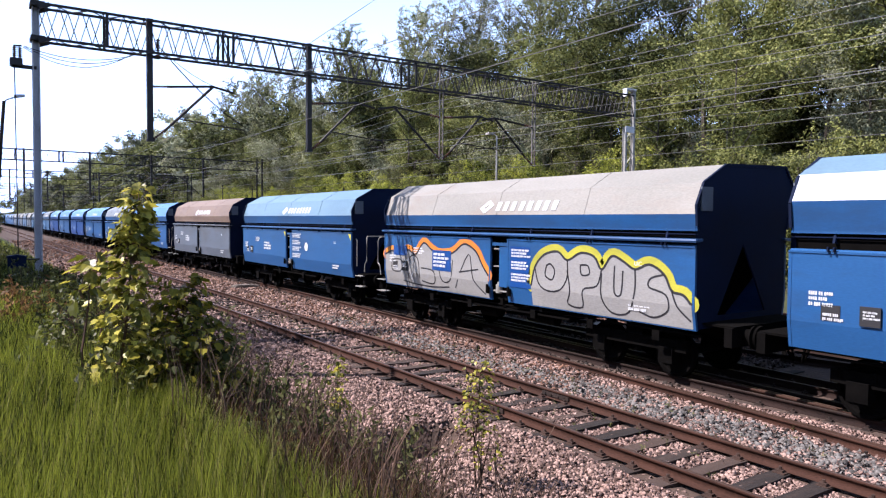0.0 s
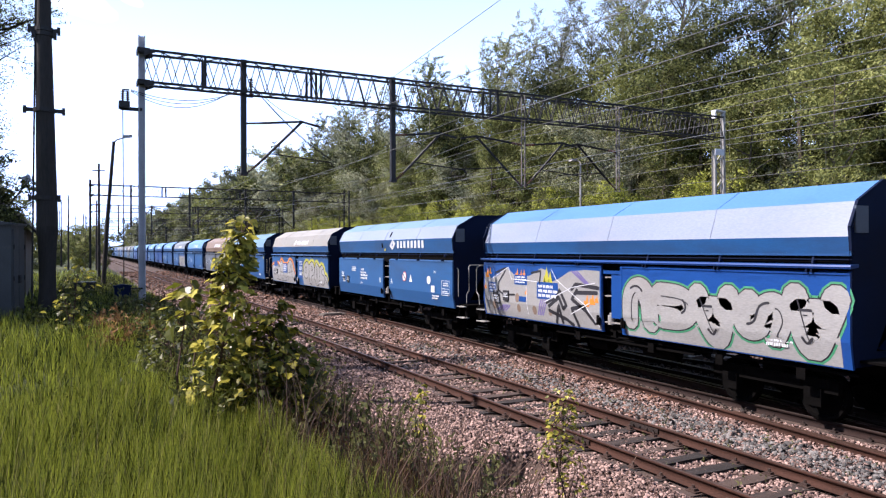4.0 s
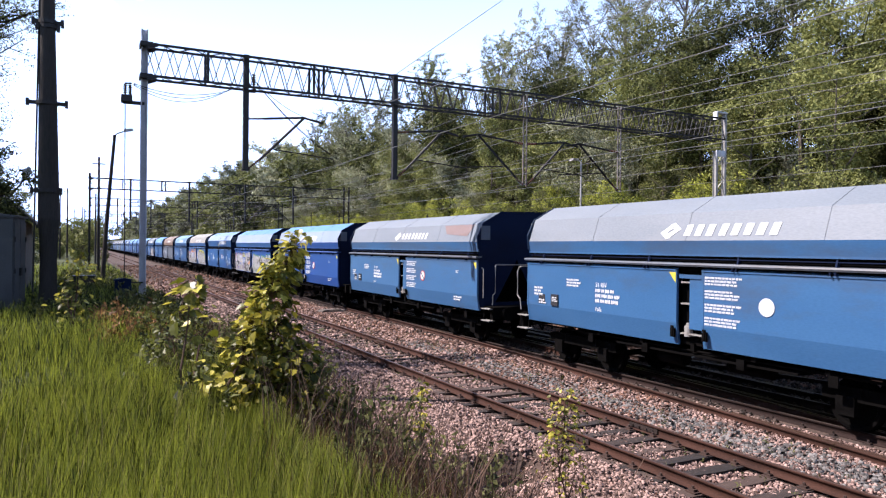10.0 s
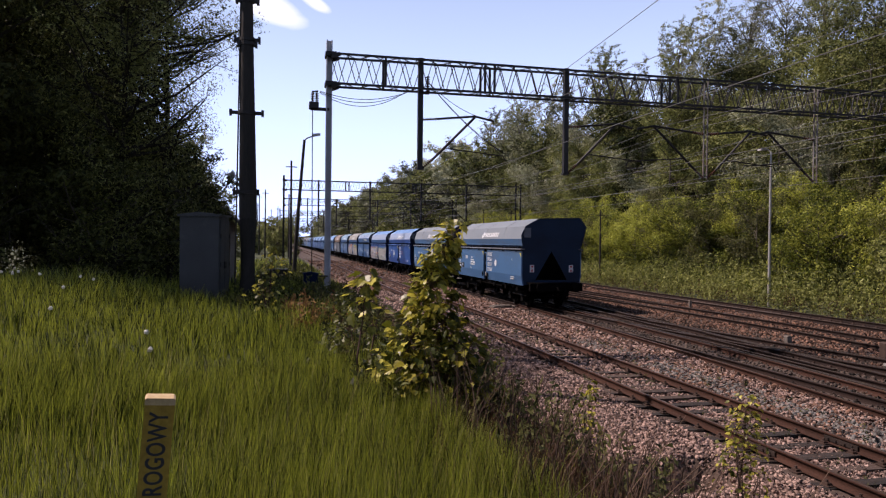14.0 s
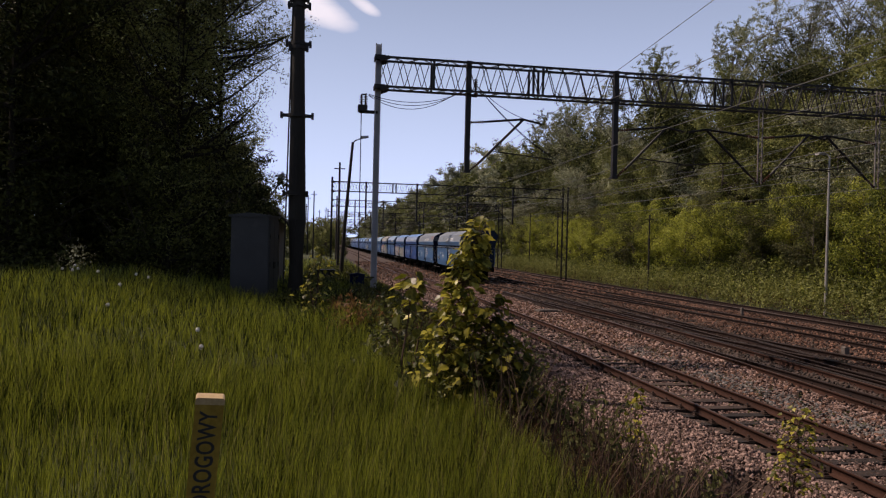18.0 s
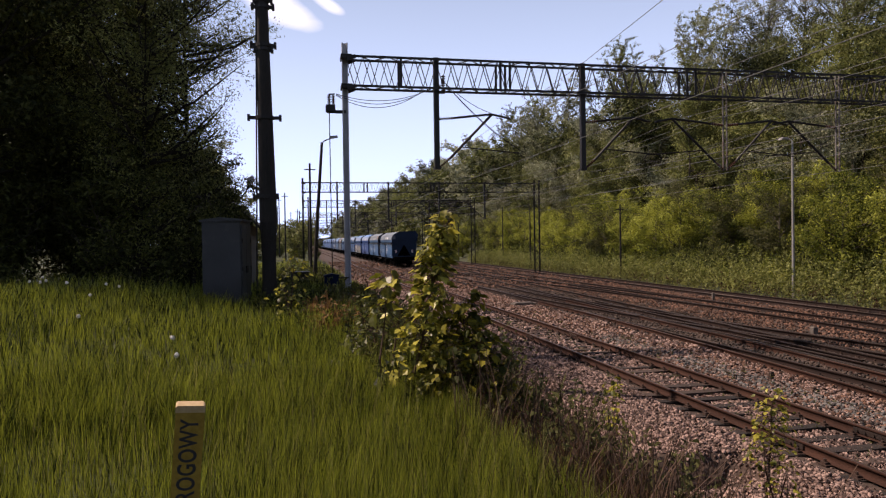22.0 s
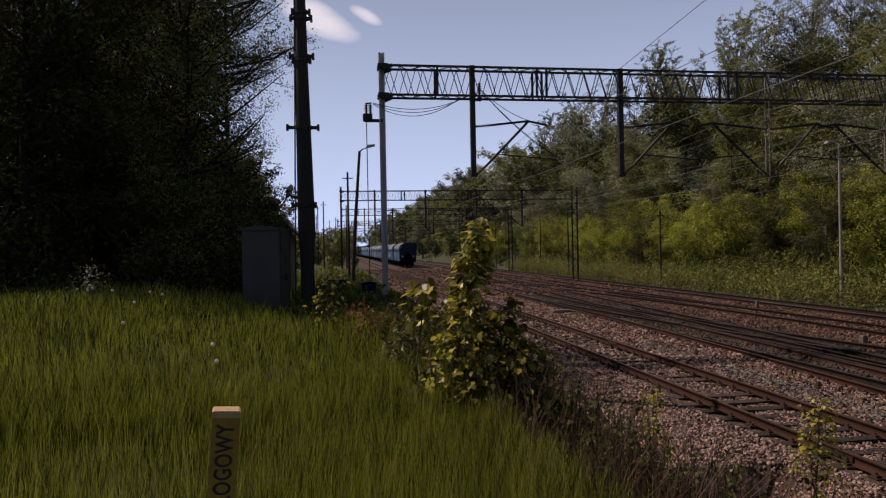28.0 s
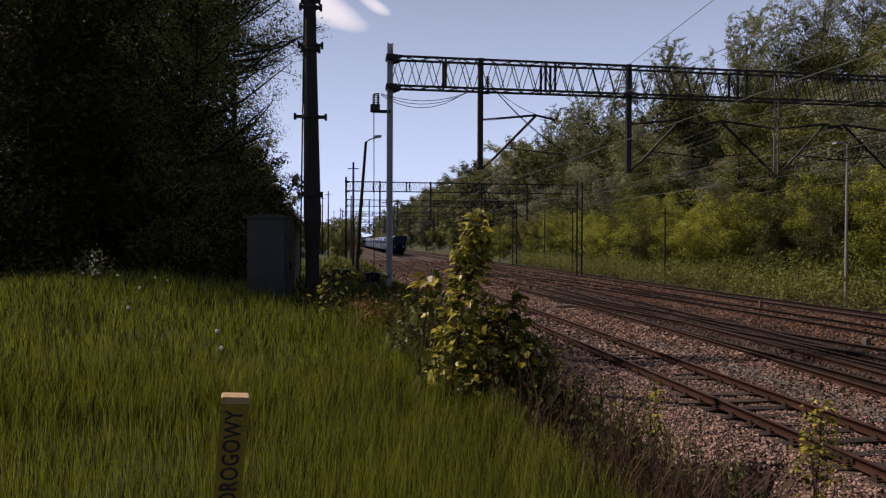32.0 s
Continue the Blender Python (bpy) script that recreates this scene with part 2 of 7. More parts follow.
M_RAIL_DARK = mat("dark_rail", (0.006, 0.0035, 0.003), (0.026, 0.013, 0.010), 3, 0.85, 0.0, bump=0.3, fine=90, stretch=(1, 0.3, 1), spec=0.2)
M_RAIL_DARK_TOP = mat("dull_rail_top", (0.022, 0.017, 0.015), (0.075, 0.058, 0.052), 2, 0.5, 0.3, bump=0.05, fine=60, stretch=(1, 0.1, 1), spec=0.3)
M_BANK = mat("bank_soil", (0.015, 0.022, 0.008), (0.05, 0.06, 0.02), 0.7, 0.95, bump=0.6, fine=12, dirt=(0.05, 0.035, 0.02), dirt_amount=0.3)
M_RAIL_SIDE = mat("rusty_rail", (0.014, 0.006, 0.004), (0.062, 0.026, 0.017), 3, 0.85, 0.0, bump=0.3, fine=90, stretch=(1, 0.3, 1), spec=0.2)
M_RAIL_TOP = mat("worn_rail_top", (0.04, 0.022, 0.016), (0.12, 0.075, 0.058), 2, 0.45, 0.4, bump=0.05, fine=60, stretch=(1, 0.1, 1))
M_SLEEPER = mat("sleeper_wood", (0.008, 0.005, 0.004), (0.052, 0.032, 0.024), 3, 0.9, bump=0.8, fine=40, stretch=(0.25, 2, 1), rand=0.4)
M_IRON = mat("rusty_iron", (0.015, 0.009, 0.007), (0.055, 0.03, 0.022), 6, 0.8, 0.2, bump=0.3, fine=80, rand=0.3)
M_CONCRETE = mat("weathered_concrete", (0.20, 0.18, 0.165), (0.36, 0.34, 0.31), 2, 0.9, bump=0.3, fine=50, dirt=(0.10, 0.09, 0.075), dirt_amount=0.4)
M_SLAB = mat("dirty_slab_concrete", (0.07, 0.058, 0.05), (0.15, 0.13, 0.115), 2, 0.95, bump=0.4, fine=40, dirt=(0.06, 0.04, 0.03), dirt_amount=0.5)
M_BLACK_STEEL = mat("dark_painted_steel", (0.004, 0.004, 0.0045), (0.016, 0.014, 0.013), 4, 0.6, 0.2, bump=0.15, fine=60)
M_GREY_STEEL = mat("grey_painted_steel", (0.3, 0.31, 0.33), (0.46, 0.47, 0.5), 2.5, 0.55, 0.1, bump=0.1, fine=60, dirt=(0.11, 0.09, 0.08), dirt_amount=0.2)
M_LATTICE_GREY = mat("pale_galvanised_steel", (0.20, 0.20, 0.19), (0.34, 0.33, 0.31), 3, 0.6, 0.2, bump=0.1, fine=60, dirt=(0.14, 0.09, 0.06), dirt_amount=0.3)
M_GALV_DULL = mat("dull_galvanised_steel", (0.09, 0.085, 0.08), (0.19, 0.175, 0.16), 3, 0.7, 0.2, bump=0.1, fine=60, dirt=(0.10, 0.05, 0.03), dirt_amount=0.4)
# Near-black: the shade under and inside the wagons is put into this colour.
M_UNDER = mat("shade_black_underframe", (0.0008, 0.0007, 0.0007), (0.003, 0.0026, 0.0024), 5, 0.95, 0.0, bump=0.2, fine=60, spec=0.08)
M_PALE_RAIL = mat("pale_handrail_paint", (0.16, 0.16, 0.155), (0.32, 0.32, 0.31), 5, 0.6, 0.0, bump=0.1, fine=60, dirt=(0.15, 0.1, 0.07), dirt_amount=0.3)
M_WHITE = mat("white_stencil_paint", (0.42, 0.44, 0.47), (0.68, 0.70, 0.72), 3, 0.7, bump=0.0, fine=25)
M_FADED_WHITE = mat("faded_white_paint", (0.30, 0.32, 0.34), (0.58, 0.60, 0.62), 2, 0.7, bump=0.0, fine=18)
M_RED = mat("red_paint", (0.35, 0.03, 0.02), (0.5, 0.05, 0.03), 3, 0.6, bump=0.0)
M_YELLOW = mat("yellow_paint", (0.45, 0.36, 0.03), (0.6, 0.5, 0.05), 3, 0.6, bump=0.0)
M_BLACKMARK = mat("black_marking_paint", (0.008, 0.008, 0.010), (0.02, 0.02, 0.024), 3, 0.7, bump=0.0)
M_INSULATOR = mat("brown_glazed_insulator", (0.05, 0.02, 0.012), (0.09, 0.04, 0.02), 5, 0.25, bump=0.0)
M_WIRE = mat("aged_copper_wire", (0.10, 0.10, 0.10), (0.22, 0.22, 0.21), 2, 0.5, 0.4, bump=0.0)
M_LEAF = mat("tree_leaf", (0.015, 0.023, 0.006), (0.25, 0.268, 0.08), 0.12, 0.55, bump=0, fine=1.5, island=0.3, translucent=0.2, spec=0.18, whole=0.3)
M_LEAF_PALE = mat("silvery_leaf", (0.055, 0.064, 0.036), (0.37, 0.385, 0.235), 0.12, 0.5, bump=0, fine=1.5, island=0.35, translucent=0.3, spec=0.18, whole=0.25)
# Shade on and inside dense crowns is put into this darker leaf colour.
M_LEAF_DARK = mat("shade_toned_leaf", (0.014, 0.019, 0.006), (0.095, 0.105, 0.03), 0.25, 0.6, bump=0, fine=5, island=0.4, translucent=0.25, spec=0.15)
M_SHRUB = mat("yellow_green_leaf", (0.035, 0.055, 0.008), (0.38, 0.405, 0.065), 0.15, 0.6, bump=0, fine=1.5, island=0.35, translucent=0.3, spec=0.18, whole=0.3)
M_WEED = mat("weed_leaf", (0.028, 0.036, 0.012), (0.155, 0.155, 0.058), 0.5, 0.6, bump=0, fine=5, island=0.4, translucent=0.4, spec=0.18)
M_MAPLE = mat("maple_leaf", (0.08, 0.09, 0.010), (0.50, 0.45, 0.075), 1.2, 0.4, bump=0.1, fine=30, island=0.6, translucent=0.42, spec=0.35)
# Darker copy of the maple leaf, with the low bush's shade in its colour.
M_MAPLE_SHADE = mat("shade_toned_maple_leaf", (0.030, 0.040, 0.005), (0.24, 0.21, 0.022), 2.0, 0.5, bump=0.1, fine=30, island=0.6, translucent=0.4, spec=0.18)
M_BRAMBLE = mat("bramble_leaf", (0.016, 0.024, 0.006), (0.11, 0.12, 0.032), 1.5, 0.45, bump=0.1, fine=30, island=0.6, translucent=0.35, spec=0.18)
M_RUSSET = mat("russet_leaf", (0.10, 0.05, 0.02), (0.34, 0.19, 0.08), 1.5, 0.55, bump=0.1, fine=30, island=0.5, translucent=0.4, spec=0.18)
M_GRASS = mat("grass_blade", (0.008, 0.016, 0.002), (0.262, 0.30, 0.040), 1.1, 0.35, bump=0, fine=5, island=0.9, translucent=0.42, spec=0.4)
M_STRAW = mat("dry_grass", (0.022, 0.012, 0.007), (0.115, 0.065, 0.036), 1.0, 0.8, bump=0, fine=3, island=0.5, translucent=0.3, spec=0.18)
M_SEED = mat("ripe_grass_stalk", (0.16, 0.15, 0.05), (0.42, 0.38, 0.16), 1.0, 0.7, bump=0, fine=3, island=0.5, translucent=0.35, spec=0.18)
M_BUFFER = mat("polished_buffer_steel", (0.22, 0.22, 0.22), (0.42, 0.42, 0.41), 5, 0.3, 0.85, bump=0.05, fine=60, dirt=(0.05, 0.045, 0.04), dirt_amount=0.35)
M_VENT = mat("black_hatch", (0.003, 0.003, 0.004), (0.008, 0.008, 0.009), 5, 0.8, 0.0, bump=0.05, spec=0.1)
M_STEM = mat("dead_stem", (0.025, 0.013, 0.008), (0.095, 0.052, 0.032), 2, 0.9, bump=0.2, fine=40)
M_FLUFF = mat("seed_head", (0.5, 0.5, 0.48), (0.7, 0.7, 0.68), 3, 0.9, bump=0, translucent=0.3)
M_BARK_DARK = mat("dark_bark", (0.012, 0.010, 0.008), (0.04, 0.034, 0.028), 6, 0.95, bump=0.6, fine=40, stretch=(1, 1, 0.2), spec=0.1)
M_STONE_RUST = mat("rust_stained_stone", (0.034, 0.016, 0.010), (0.215, 0.112, 0.075), 1.0, 0.95, bump=0.3, fine=40, island=0.5, dirt=(0.04, 0.021, 0.014), dirt_amount=0.5)
M_BARK = mat("bark", (0.03, 0.025, 0.02), (0.12, 0.1, 0.085), 6, 0.9, bump=0.6, fine=40, stretch=(1, 1, 0.2))
M_POLE = mat("tarred_pole", (0.007, 0.006, 0.0055), (0.028, 0.023, 0.019), 3, 0.85, bump=0.5, fine=50, stretch=(1, 1, 0.12))
M_CABINET = mat("grey_cabinet_paint", (0.021, 0.023, 0.026), (0.042, 0.046, 0.051), 2, 0.6, bump=0.1, fine=40, dirt=(0.075, 0.075, 0.07), dirt_amount=0.3)
M_PLASTER = mat("dirty_plaster", (0.07, 0.055, 0.045), (0.14, 0.115, 0.09), 2, 0.95, bump=0.3, fine=40)
M_ROOFING = mat("dark_roofing_felt", (0.015, 0.013, 0.012), (0.05, 0.043, 0.04), 3, 0.9, bump=0.3, fine=50)
M_STAKE = mat("yellow_marker_paint", (0.20, 0.125, 0.02), (0.36, 0.24, 0.045), 4, 0.6, bump=0.2, fine=50, dirt=(0.16, 0.10, 0.025), dirt_amount=0.4, spec=0.15)
M_STAKE_TOP = mat("bare_stake_top", (0.3, 0.2, 0.1), (0.45, 0.33, 0.18), 6, 0.8, bump=0.3, fine=60)


def paint(name, dark, light, rough=0.36, dirt=None, amount=0.5, spec=0.5):
    return mat(name, dark, light, 0.7, rough, 0.0, bump=0.05, fine=30, dirt=dirt or tuple(0.6 * c + 0.02 for c in dark), dirt_amount=amount, stretch=(1, 0.45, 1.6), bdist=0.015, spec=spec)


BLUE_DEEP = paint("deep_blue_paint", (0.006, 0.045, 0.19), (0.009, 0.06, 0.235), 0.33, (0.006, 0.03, 0.13), 0.3)
BLUE_MID = paint("mid_blue_paint", (0.009, 0.064, 0.185), (0.017, 0.088, 0.238), 0.38, (0.018, 0.045, 0.11))
BLUE_FADED = paint("faded_blue_paint", (0.021, 0.084, 0.196), (0.037, 0.116, 0.242), 0.42, (0.045, 0.07, 0.115))
BLUE_GREY = paint("grey_blue_paint", (0.06, 0.08, 0.11), (0.11, 0.13, 0.16), 0.5, (0.06, 0.055, 0.05))
ROOF_BLUE = paint("glossy_roof_blue", (0.05, 0.15, 0.35), (0.085, 0.21, 0.43), 0.33, (0.05, 0.11, 0.22))
# Bleached paint and the sun's glint, both put into this pale slope colour.
ROOF_BLEACH_GLINT = paint("bleached_glint_roof_slope", (0.15, 0.19, 0.27), (0.23, 0.27, 0.35), 0.36, (0.22, 0.24, 0.30))
ROOF_SKY = paint("pale_sky_blue_roof", (0.085, 0.16, 0.225), (0.145, 0.24, 0.315), 0.36, (0.09, 0.14, 0.18))
# Navy darkened for the wagon ends' shade; also colours brackets and the drive box.
NAVY = paint("shade_deepened_navy_paint", (0.002, 0.007, 0.026), (0.0035, 0.011, 0.037), 0.75, (0.005, 0.008, 0.02), spec=0.12)
# The end shade put in more weakly, for the last wagon.
NAVY_LAST = paint("lighter_shade_navy_paint", (0.003, 0.014, 0.036), (0.006, 0.022, 0.052), 0.6, (0.004, 0.009, 0.022), spec=0.2)
ROOF_PALE = paint("chalky_pale_blue_roof", (0.105, 0.13, 0.155), (0.165, 0.19, 0.215), 0.6, (0.15, 0.17, 0.19))
ROOF_GREY = paint("bleached_grey_roof", (0.165, 0.165, 0.15), (0.26, 0.255, 0.235), 0.6, (0.21, 0.17, 0.145))
ROOF_BROWN = paint("brown_roof", (0.13, 0.09, 0.065), (0.22, 0.16, 0.12), 0.55, (0.10, 0.06, 0.045))
ROOF_ROSE = paint("patched_primer", (0.15, 0.105, 0.095), (0.21, 0.145, 0.13), 0.55)
SILVER = paint("silver_spray_paint", (0.19, 0.19, 0.185), (0.31, 0.31, 0.30), 0.5, (0.21, 0.20, 0.19), 0.4)
SPRAY_BLACK = paint("black_spray_paint", (0.008, 0.008, 0.012), (0.02, 0.02, 0.026), 0.6)
SPRAY_LIME = paint("lime_spray_paint", (0.30, 0.30, 0.02), (0.45, 0.42, 0.04), 0.6)
SPRAY_ORANGE = paint("orange_spray_paint", (0.50, 0.13, 0.015), (0.62, 0.24, 0.02), 0.6)
SPRAY_GREEN = paint("green_spray_paint", (0.02, 0.16, 0.08), (0.05, 0.28, 0.14), 0.6)
SPRAY_VIOLET = paint("violet_spray_paint", (0.10, 0.08, 0.22), (0.18, 0.15, 0.32), 0.6)


# ---- ground ----
def smooth(a, b, x):
    t = min(1, max(0, (x - a) / (b - a)))
    return t * t * (3 - 2 * t)


def ground_z(x, y):
    """Height of the ground over the rail tops."""
    bump = 0.10 * noise.noise((x * 0.35, y * 0.35, 0)) + 0.05 * noise.noise((x * 1.3, y * 1.3, 5))
    top = 1.42 + 0.62 * math.exp(-((x + 6) / 5) ** 2 - ((y - 16) / 6.5) ** 2) - 0.25 * smooth(14, 45, y)
    edge = 0.27 * noise.noise((0, y * 0.12, 3)) + 0.25 * smooth(10, 30, y)
    if x < 4.6 + edge:
        return (top + bump) * (1 - smooth(1.2 + edge, 4.5 + edge, x)) - 0.27 * smooth(2.5, 4.5, x)
    if x < 24.6:
        edge_fill = max(smooth(0.95, 1.25, abs(x - 8.2)), 0.12 * smooth(0.62, 0.25, abs(x - 8.2))) * 0.075
        gully = 0.5 * smooth(8.0, 9.25, y) * smooth(9.62, 9.46, y) * smooth(3.8, 4.3, x) * smooth(6.6, 6.1, x)
        return -0.235 - gully + edge_fill + 0.05 * noise.noise((x * 0.5, y * 0.5, 9)) * smooth(4.6, 5.2, x)
    rise = 7.5 * smooth(25, 43, x) + 9 * smooth(42, 85, x)
    return -0.22 + rise + bump * 3 * smooth(25, 30, x)


def axis(stops):
    out = [stops[0][0]]
    for (a, _), (b, d) in zip(stops, stops[1:]):
        n = max(1, round((b - a) / d))
        out += [a + (b - a) * (i + 1) / n for i in range(n)]
    return out


def build_ground():
    xs = axis([(-1500, 0), (-200, 200), (-40, 20), (-10, 2), (-3, 0.6), (7.0, 0.2), (13, 0.6), (25, 1.5), (45, 0.8), (95, 5), (300, 40), (1500, 200)])
    ys = axis([(-1500, 0), (-200, 200), (-30, 17), (-2, 3), (7.6, 0.35), (10.4, 0.1), (24, 0.35), (60, 2), (200, 10), (500, 40), (3000, 250)])
    verts = [(x, y, ground_z(x, y)) for y in ys for x in xs]
    w = len(xs)
    faces = [(j * w + i, j * w + i + 1, (j + 1) * w + i + 1, (j + 1) * w + i) for j in range(len(ys) - 1) for i in range(w - 1)]
    me = quick_mesh("ground", np.array(verts), np.array(faces), M_GRASS_SOIL)
    me.materials.append(M_BALLAST)
    me.materials.append(M_BANK)
    idx = []
    for j in range(len(ys) - 1):
        for i in range(w - 1):
            x = (xs[i] + xs[i + 1]) / 2
            lim = 3.7 + 0.5 * noise.noise((1, ys[j] * 0.4, 2)) + 0.9 * smooth(12, 22, ys[j])
            idx.append(0 if x < lim else (1 if x < 24.4 else 2))
    me.polygons.foreach_set("material_index", idx)
    me.polygons.foreach_set("use_smooth", [True] * len(idx))
    tagged(new("ground", me), "grassy bank beside pinkish railway ballast and a wooded slope", "ground", kind="structure")


build_ground()


# ---- tracks ----
RAIL_PROFILE = [(-0.065, -0.165), (0.065, -0.165), (0.065, -0.153), (0.012, -0.135), (0.010, -0.045), (0.035, -0.032), (0.035, -0.004), (0.028, 0), (-0.028, 0), (-0.035, -0.004), (-0.035, -0.032), (-0.010, -0.045), (-0.012, -0.135), (-0.065, -0.153)]


def sweep_rail(line, name, parent, dark=False):
    """A flat-bottomed rail along a line of (x, y)."""
    n = len(RAIL_PROFILE)
    verts, faces, idx = [], [], []
    for i, (x, y) in enumerate(line):
        a, b = line[max(0, i - 1)], line[min(len(line) - 1, i + 1)]
        dx, dy = b[0] - a[0], b[1] - a[1]
        q = math.hypot(dx, dy)
        verts += [(x + px * dy / q, y - px * dx / q, pz) for px, pz in RAIL_PROFILE]
    for i in range(len(line) - 1):
        for j in range(n):
            faces.append((i * n + j, i * n + (j + 1) % n, (i + 1) * n + (j + 1) % n, (i + 1) * n + j))
            idx.append(1 if j == 7 else 0)
    me = quick_mesh(name, np.array(verts), np.array(faces), M_RAIL_DARK if dark else M_RAIL_SIDE)
    me.materials.append(M_RAIL_DARK_TOP if dark else M_RAIL_TOP)
    me.polygons.foreach_set("material_index", idx)
    return part(name, me, None, parent)


def straight(x, y0, y1, step=40):
    n = max(1, round((y1 - y0) / step))
    return [(x, y0 + (y1 - y0) * i / n) for i in range(n + 1)]


def sleeper_mesh(length, seed):
    r = random.Random(seed)
    g = Geo()
    h = length / 2
    n = 5
    for i in range(n + 1):
        x = -h + 2 * h * i / n
        j = [r.uniform(-0.008, 0.008) for _ in range(4)]
        g.v += [(x, -0.125 + j[0], -0.31), (x, 0.125 + j[1], -0.31), (x, 0.118 + j[2], -0.172 + j[3]), (x, -0.118 + j[1], -0.172 - j[3])]
    for i in range(n):
        k = 4 * i
        g.f += [(k + a, k + (a + 1) % 4, k + 4 + (a + 1) % 4, k + 4 + a) for a in range(4)]
    g.f += [(3, 2, 1, 0), (4 * n, 4 * n + 1, 4 * n + 2, 4 * n + 3)]
    return g.mesh("sleeper", M_SLEEPER)


SLEEPERS = [sleeper_mesh(2.6, s) for s in range(4)]
LONG_SLEEPERS = [sleeper_mesh(3.6, s) for s in range(10, 13)]


def chair_mesh():
    """Base plate with screws and clips that holds a rail on a sleeper."""
    g = Geo().box(-0.17, 0.17, -0.085, 0.085, -0.175, -0.158)
    for x in (-0.115, 0.115):
        g.box(x - 0.035, x + 0.035, -0.05, 0.05, -0.158, -0.125)
        g.tube([(x, 0, -0.13), (x, 0, -0.085)], 0.022, 6)
    return g


CHAIR = chair_mesh()


def lay_sleepers(track, at, meshes, rails, y0, y1, y2, pitch, seed):
    """Sleepers one by one from y0 to y1, the farther ones up to y2 in one piece, with a base plate under each rail."""
    r = random.Random(seed)
    y = y0
    rest, chairs = Geo(), Geo()
    while y < y2:
        x = at(y)
        if y < y1:
            o = part("sleeper", meshes[r.randrange(len(meshes))], None, track)
            o.matrix_world = pose(x + r.uniform(-0.05, 0.05), y, r.uniform(-0.015, 0.01), 0, 0, r.uniform(-1.2, 1.2))
            for q in rails(y):
                k = len(chairs.v)
                chairs.v += [(a + q, b + y, c) for a, b, c in CHAIR.v]
                chairs.f += [tuple(k + i for i in f) for f in CHAIR.f]
        else:
            rest.box(x - 1.3, x + 1.3, y - 0.12, y + 0.12, -0.3, -0.175 + r.uniform(-0.02, 0.01))
        y += pitch * r.uniform(0.94, 1.06)
    if rest.v:
        tagged(part("far_sleepers", rest, M_SLEEPER, track), kind="stuff")
    tagged(part("base_plates", chairs, M_IRON, track), kind="stuff")


def fishplate(track, x, y):
    g = Geo()
    for s in (-1, 1):
        g.box(*sorted((x + s * 0.012, x + s * 0.038)), y - 0.35, y + 0.35, -0.125, -0.05)
        for d in (-0.25, -0.09, 0.09, 0.25):
            g.tube([(x + s * 0.03, y + d, -0.09), (x + s * 0.065, y + d, -0.09)], 0.02, 6)
    part("fishplate", g, M_IRON, track)


def branch(y, x0, x1, y0, y1):
    """Sideways place of a turnout's rail, leaving x0 at y0 and reaching x1 at y1."""
    t = max(0, (y0 - y) / (y0 - y1))
    return x0 + (x1 - x0) * (t * t if t < 1 else 2 * t - 1)


track_1 = thing("track_1", "rusty straight side track on weathered wooden sleepers in pinkish ballast", "railway track", kind="structure")
for x in (7.45, 8.955):
    sweep_rail(straight(x, -60, 700), "rail", track_1)
    for y in (9.6, 22.0):
        fishplate(track_1, x, y)
track_2 = thing("track_2", "main track with worn rails under the passing train", "railway track", kind="structure")
for x in (11.94, 13.445):
    sweep_rail(straight(x, -300, 900), "rail", track_2, True)


def near_branch(y):
    return branch(y, 11.94, 10.55, 33, 4.5)


def far_branch(y):
    return branch(y, 11.95, 14.9, 48, 16)


turnout_1 = thing("turnout_1", "turnout curving off the main track with rusty rails", "railway track", kind="structure")
for off in (0, 1.505):
    sweep_rail([(near_branch(y) + off, y) for y in axis([(-20, 0), (34, 1.5)])], "rail", turnout_1)
for off in (0.09, 1.415):
    sweep_rail([(near_branch(y) + off, y) for y in axis([(4, 0), (9.5, 1.0)])], "check_rail", turnout_1)
turnout_2 = thing("turnout_2", "second turnout with close-set rails leading towards the far tracks", "railway track", kind="structure")
for off in (0, 1.505):
    sweep_rail([(far_branch(y) + off, y) for y in axis([(-20, 0), (49, 1.5)])], "rail", turnout_2, True)
for off in (0.10, 1.40):
    sweep_rail([(far_branch(y) + off, y) for y in axis([(12, 0), (26, 1.5)])], "check_rail", turnout_2, True)


def crossover(y, off=0.0):
    return 12.25 + 0.05 * y + off


turnout_4 = thing("turnout_4", "crossover with close-set dark rails between the main track and the far tracks", "railway track", kind="structure")
for off, y0, y1 in ((0, 4, 112), (1.505, -8, 112)):
    sweep_rail([(crossover(y, off), y) for y in axis([(y0, 0), (y1, 4)])], "rail", turnout_4, True)
for off, y0, y1 in ((0.085, 10, 19), (1.42, 10, 22), (-0.085, 16, 25), (1.59, 18, 30), (0.75, 15, 33)):
    sweep_rail([(crossover(y, off), y) for y in axis([(y0, 0), (y1, 3)])], "check_rail", turnout_4, True)
track_3 = thing("track_3", "far running track with rusty rails", "railway track", kind="structure")
for x in (18.35, 19.855):
    sweep_rail(straight(x, -60, 900), "rail", track_3, True)
turnout_3 = thing("turnout_3", "crossover between the far tracks", "railway track", kind="structure")
for off in (0, 1.505):
    sweep_rail([(18.37 - 0.0022 * max(0, y - 22) ** 2 + off, y) for y in axis([(10, 0), (70, 2)])], "rail", turnout_3, True)
track_4 = thing("track_4", "outermost track beside the wooded slope", "railway track", kind="structure")
for x in (22.2, 23.705):
    sweep_rail(straight(x, -60, 900), "rail", track_4, True)
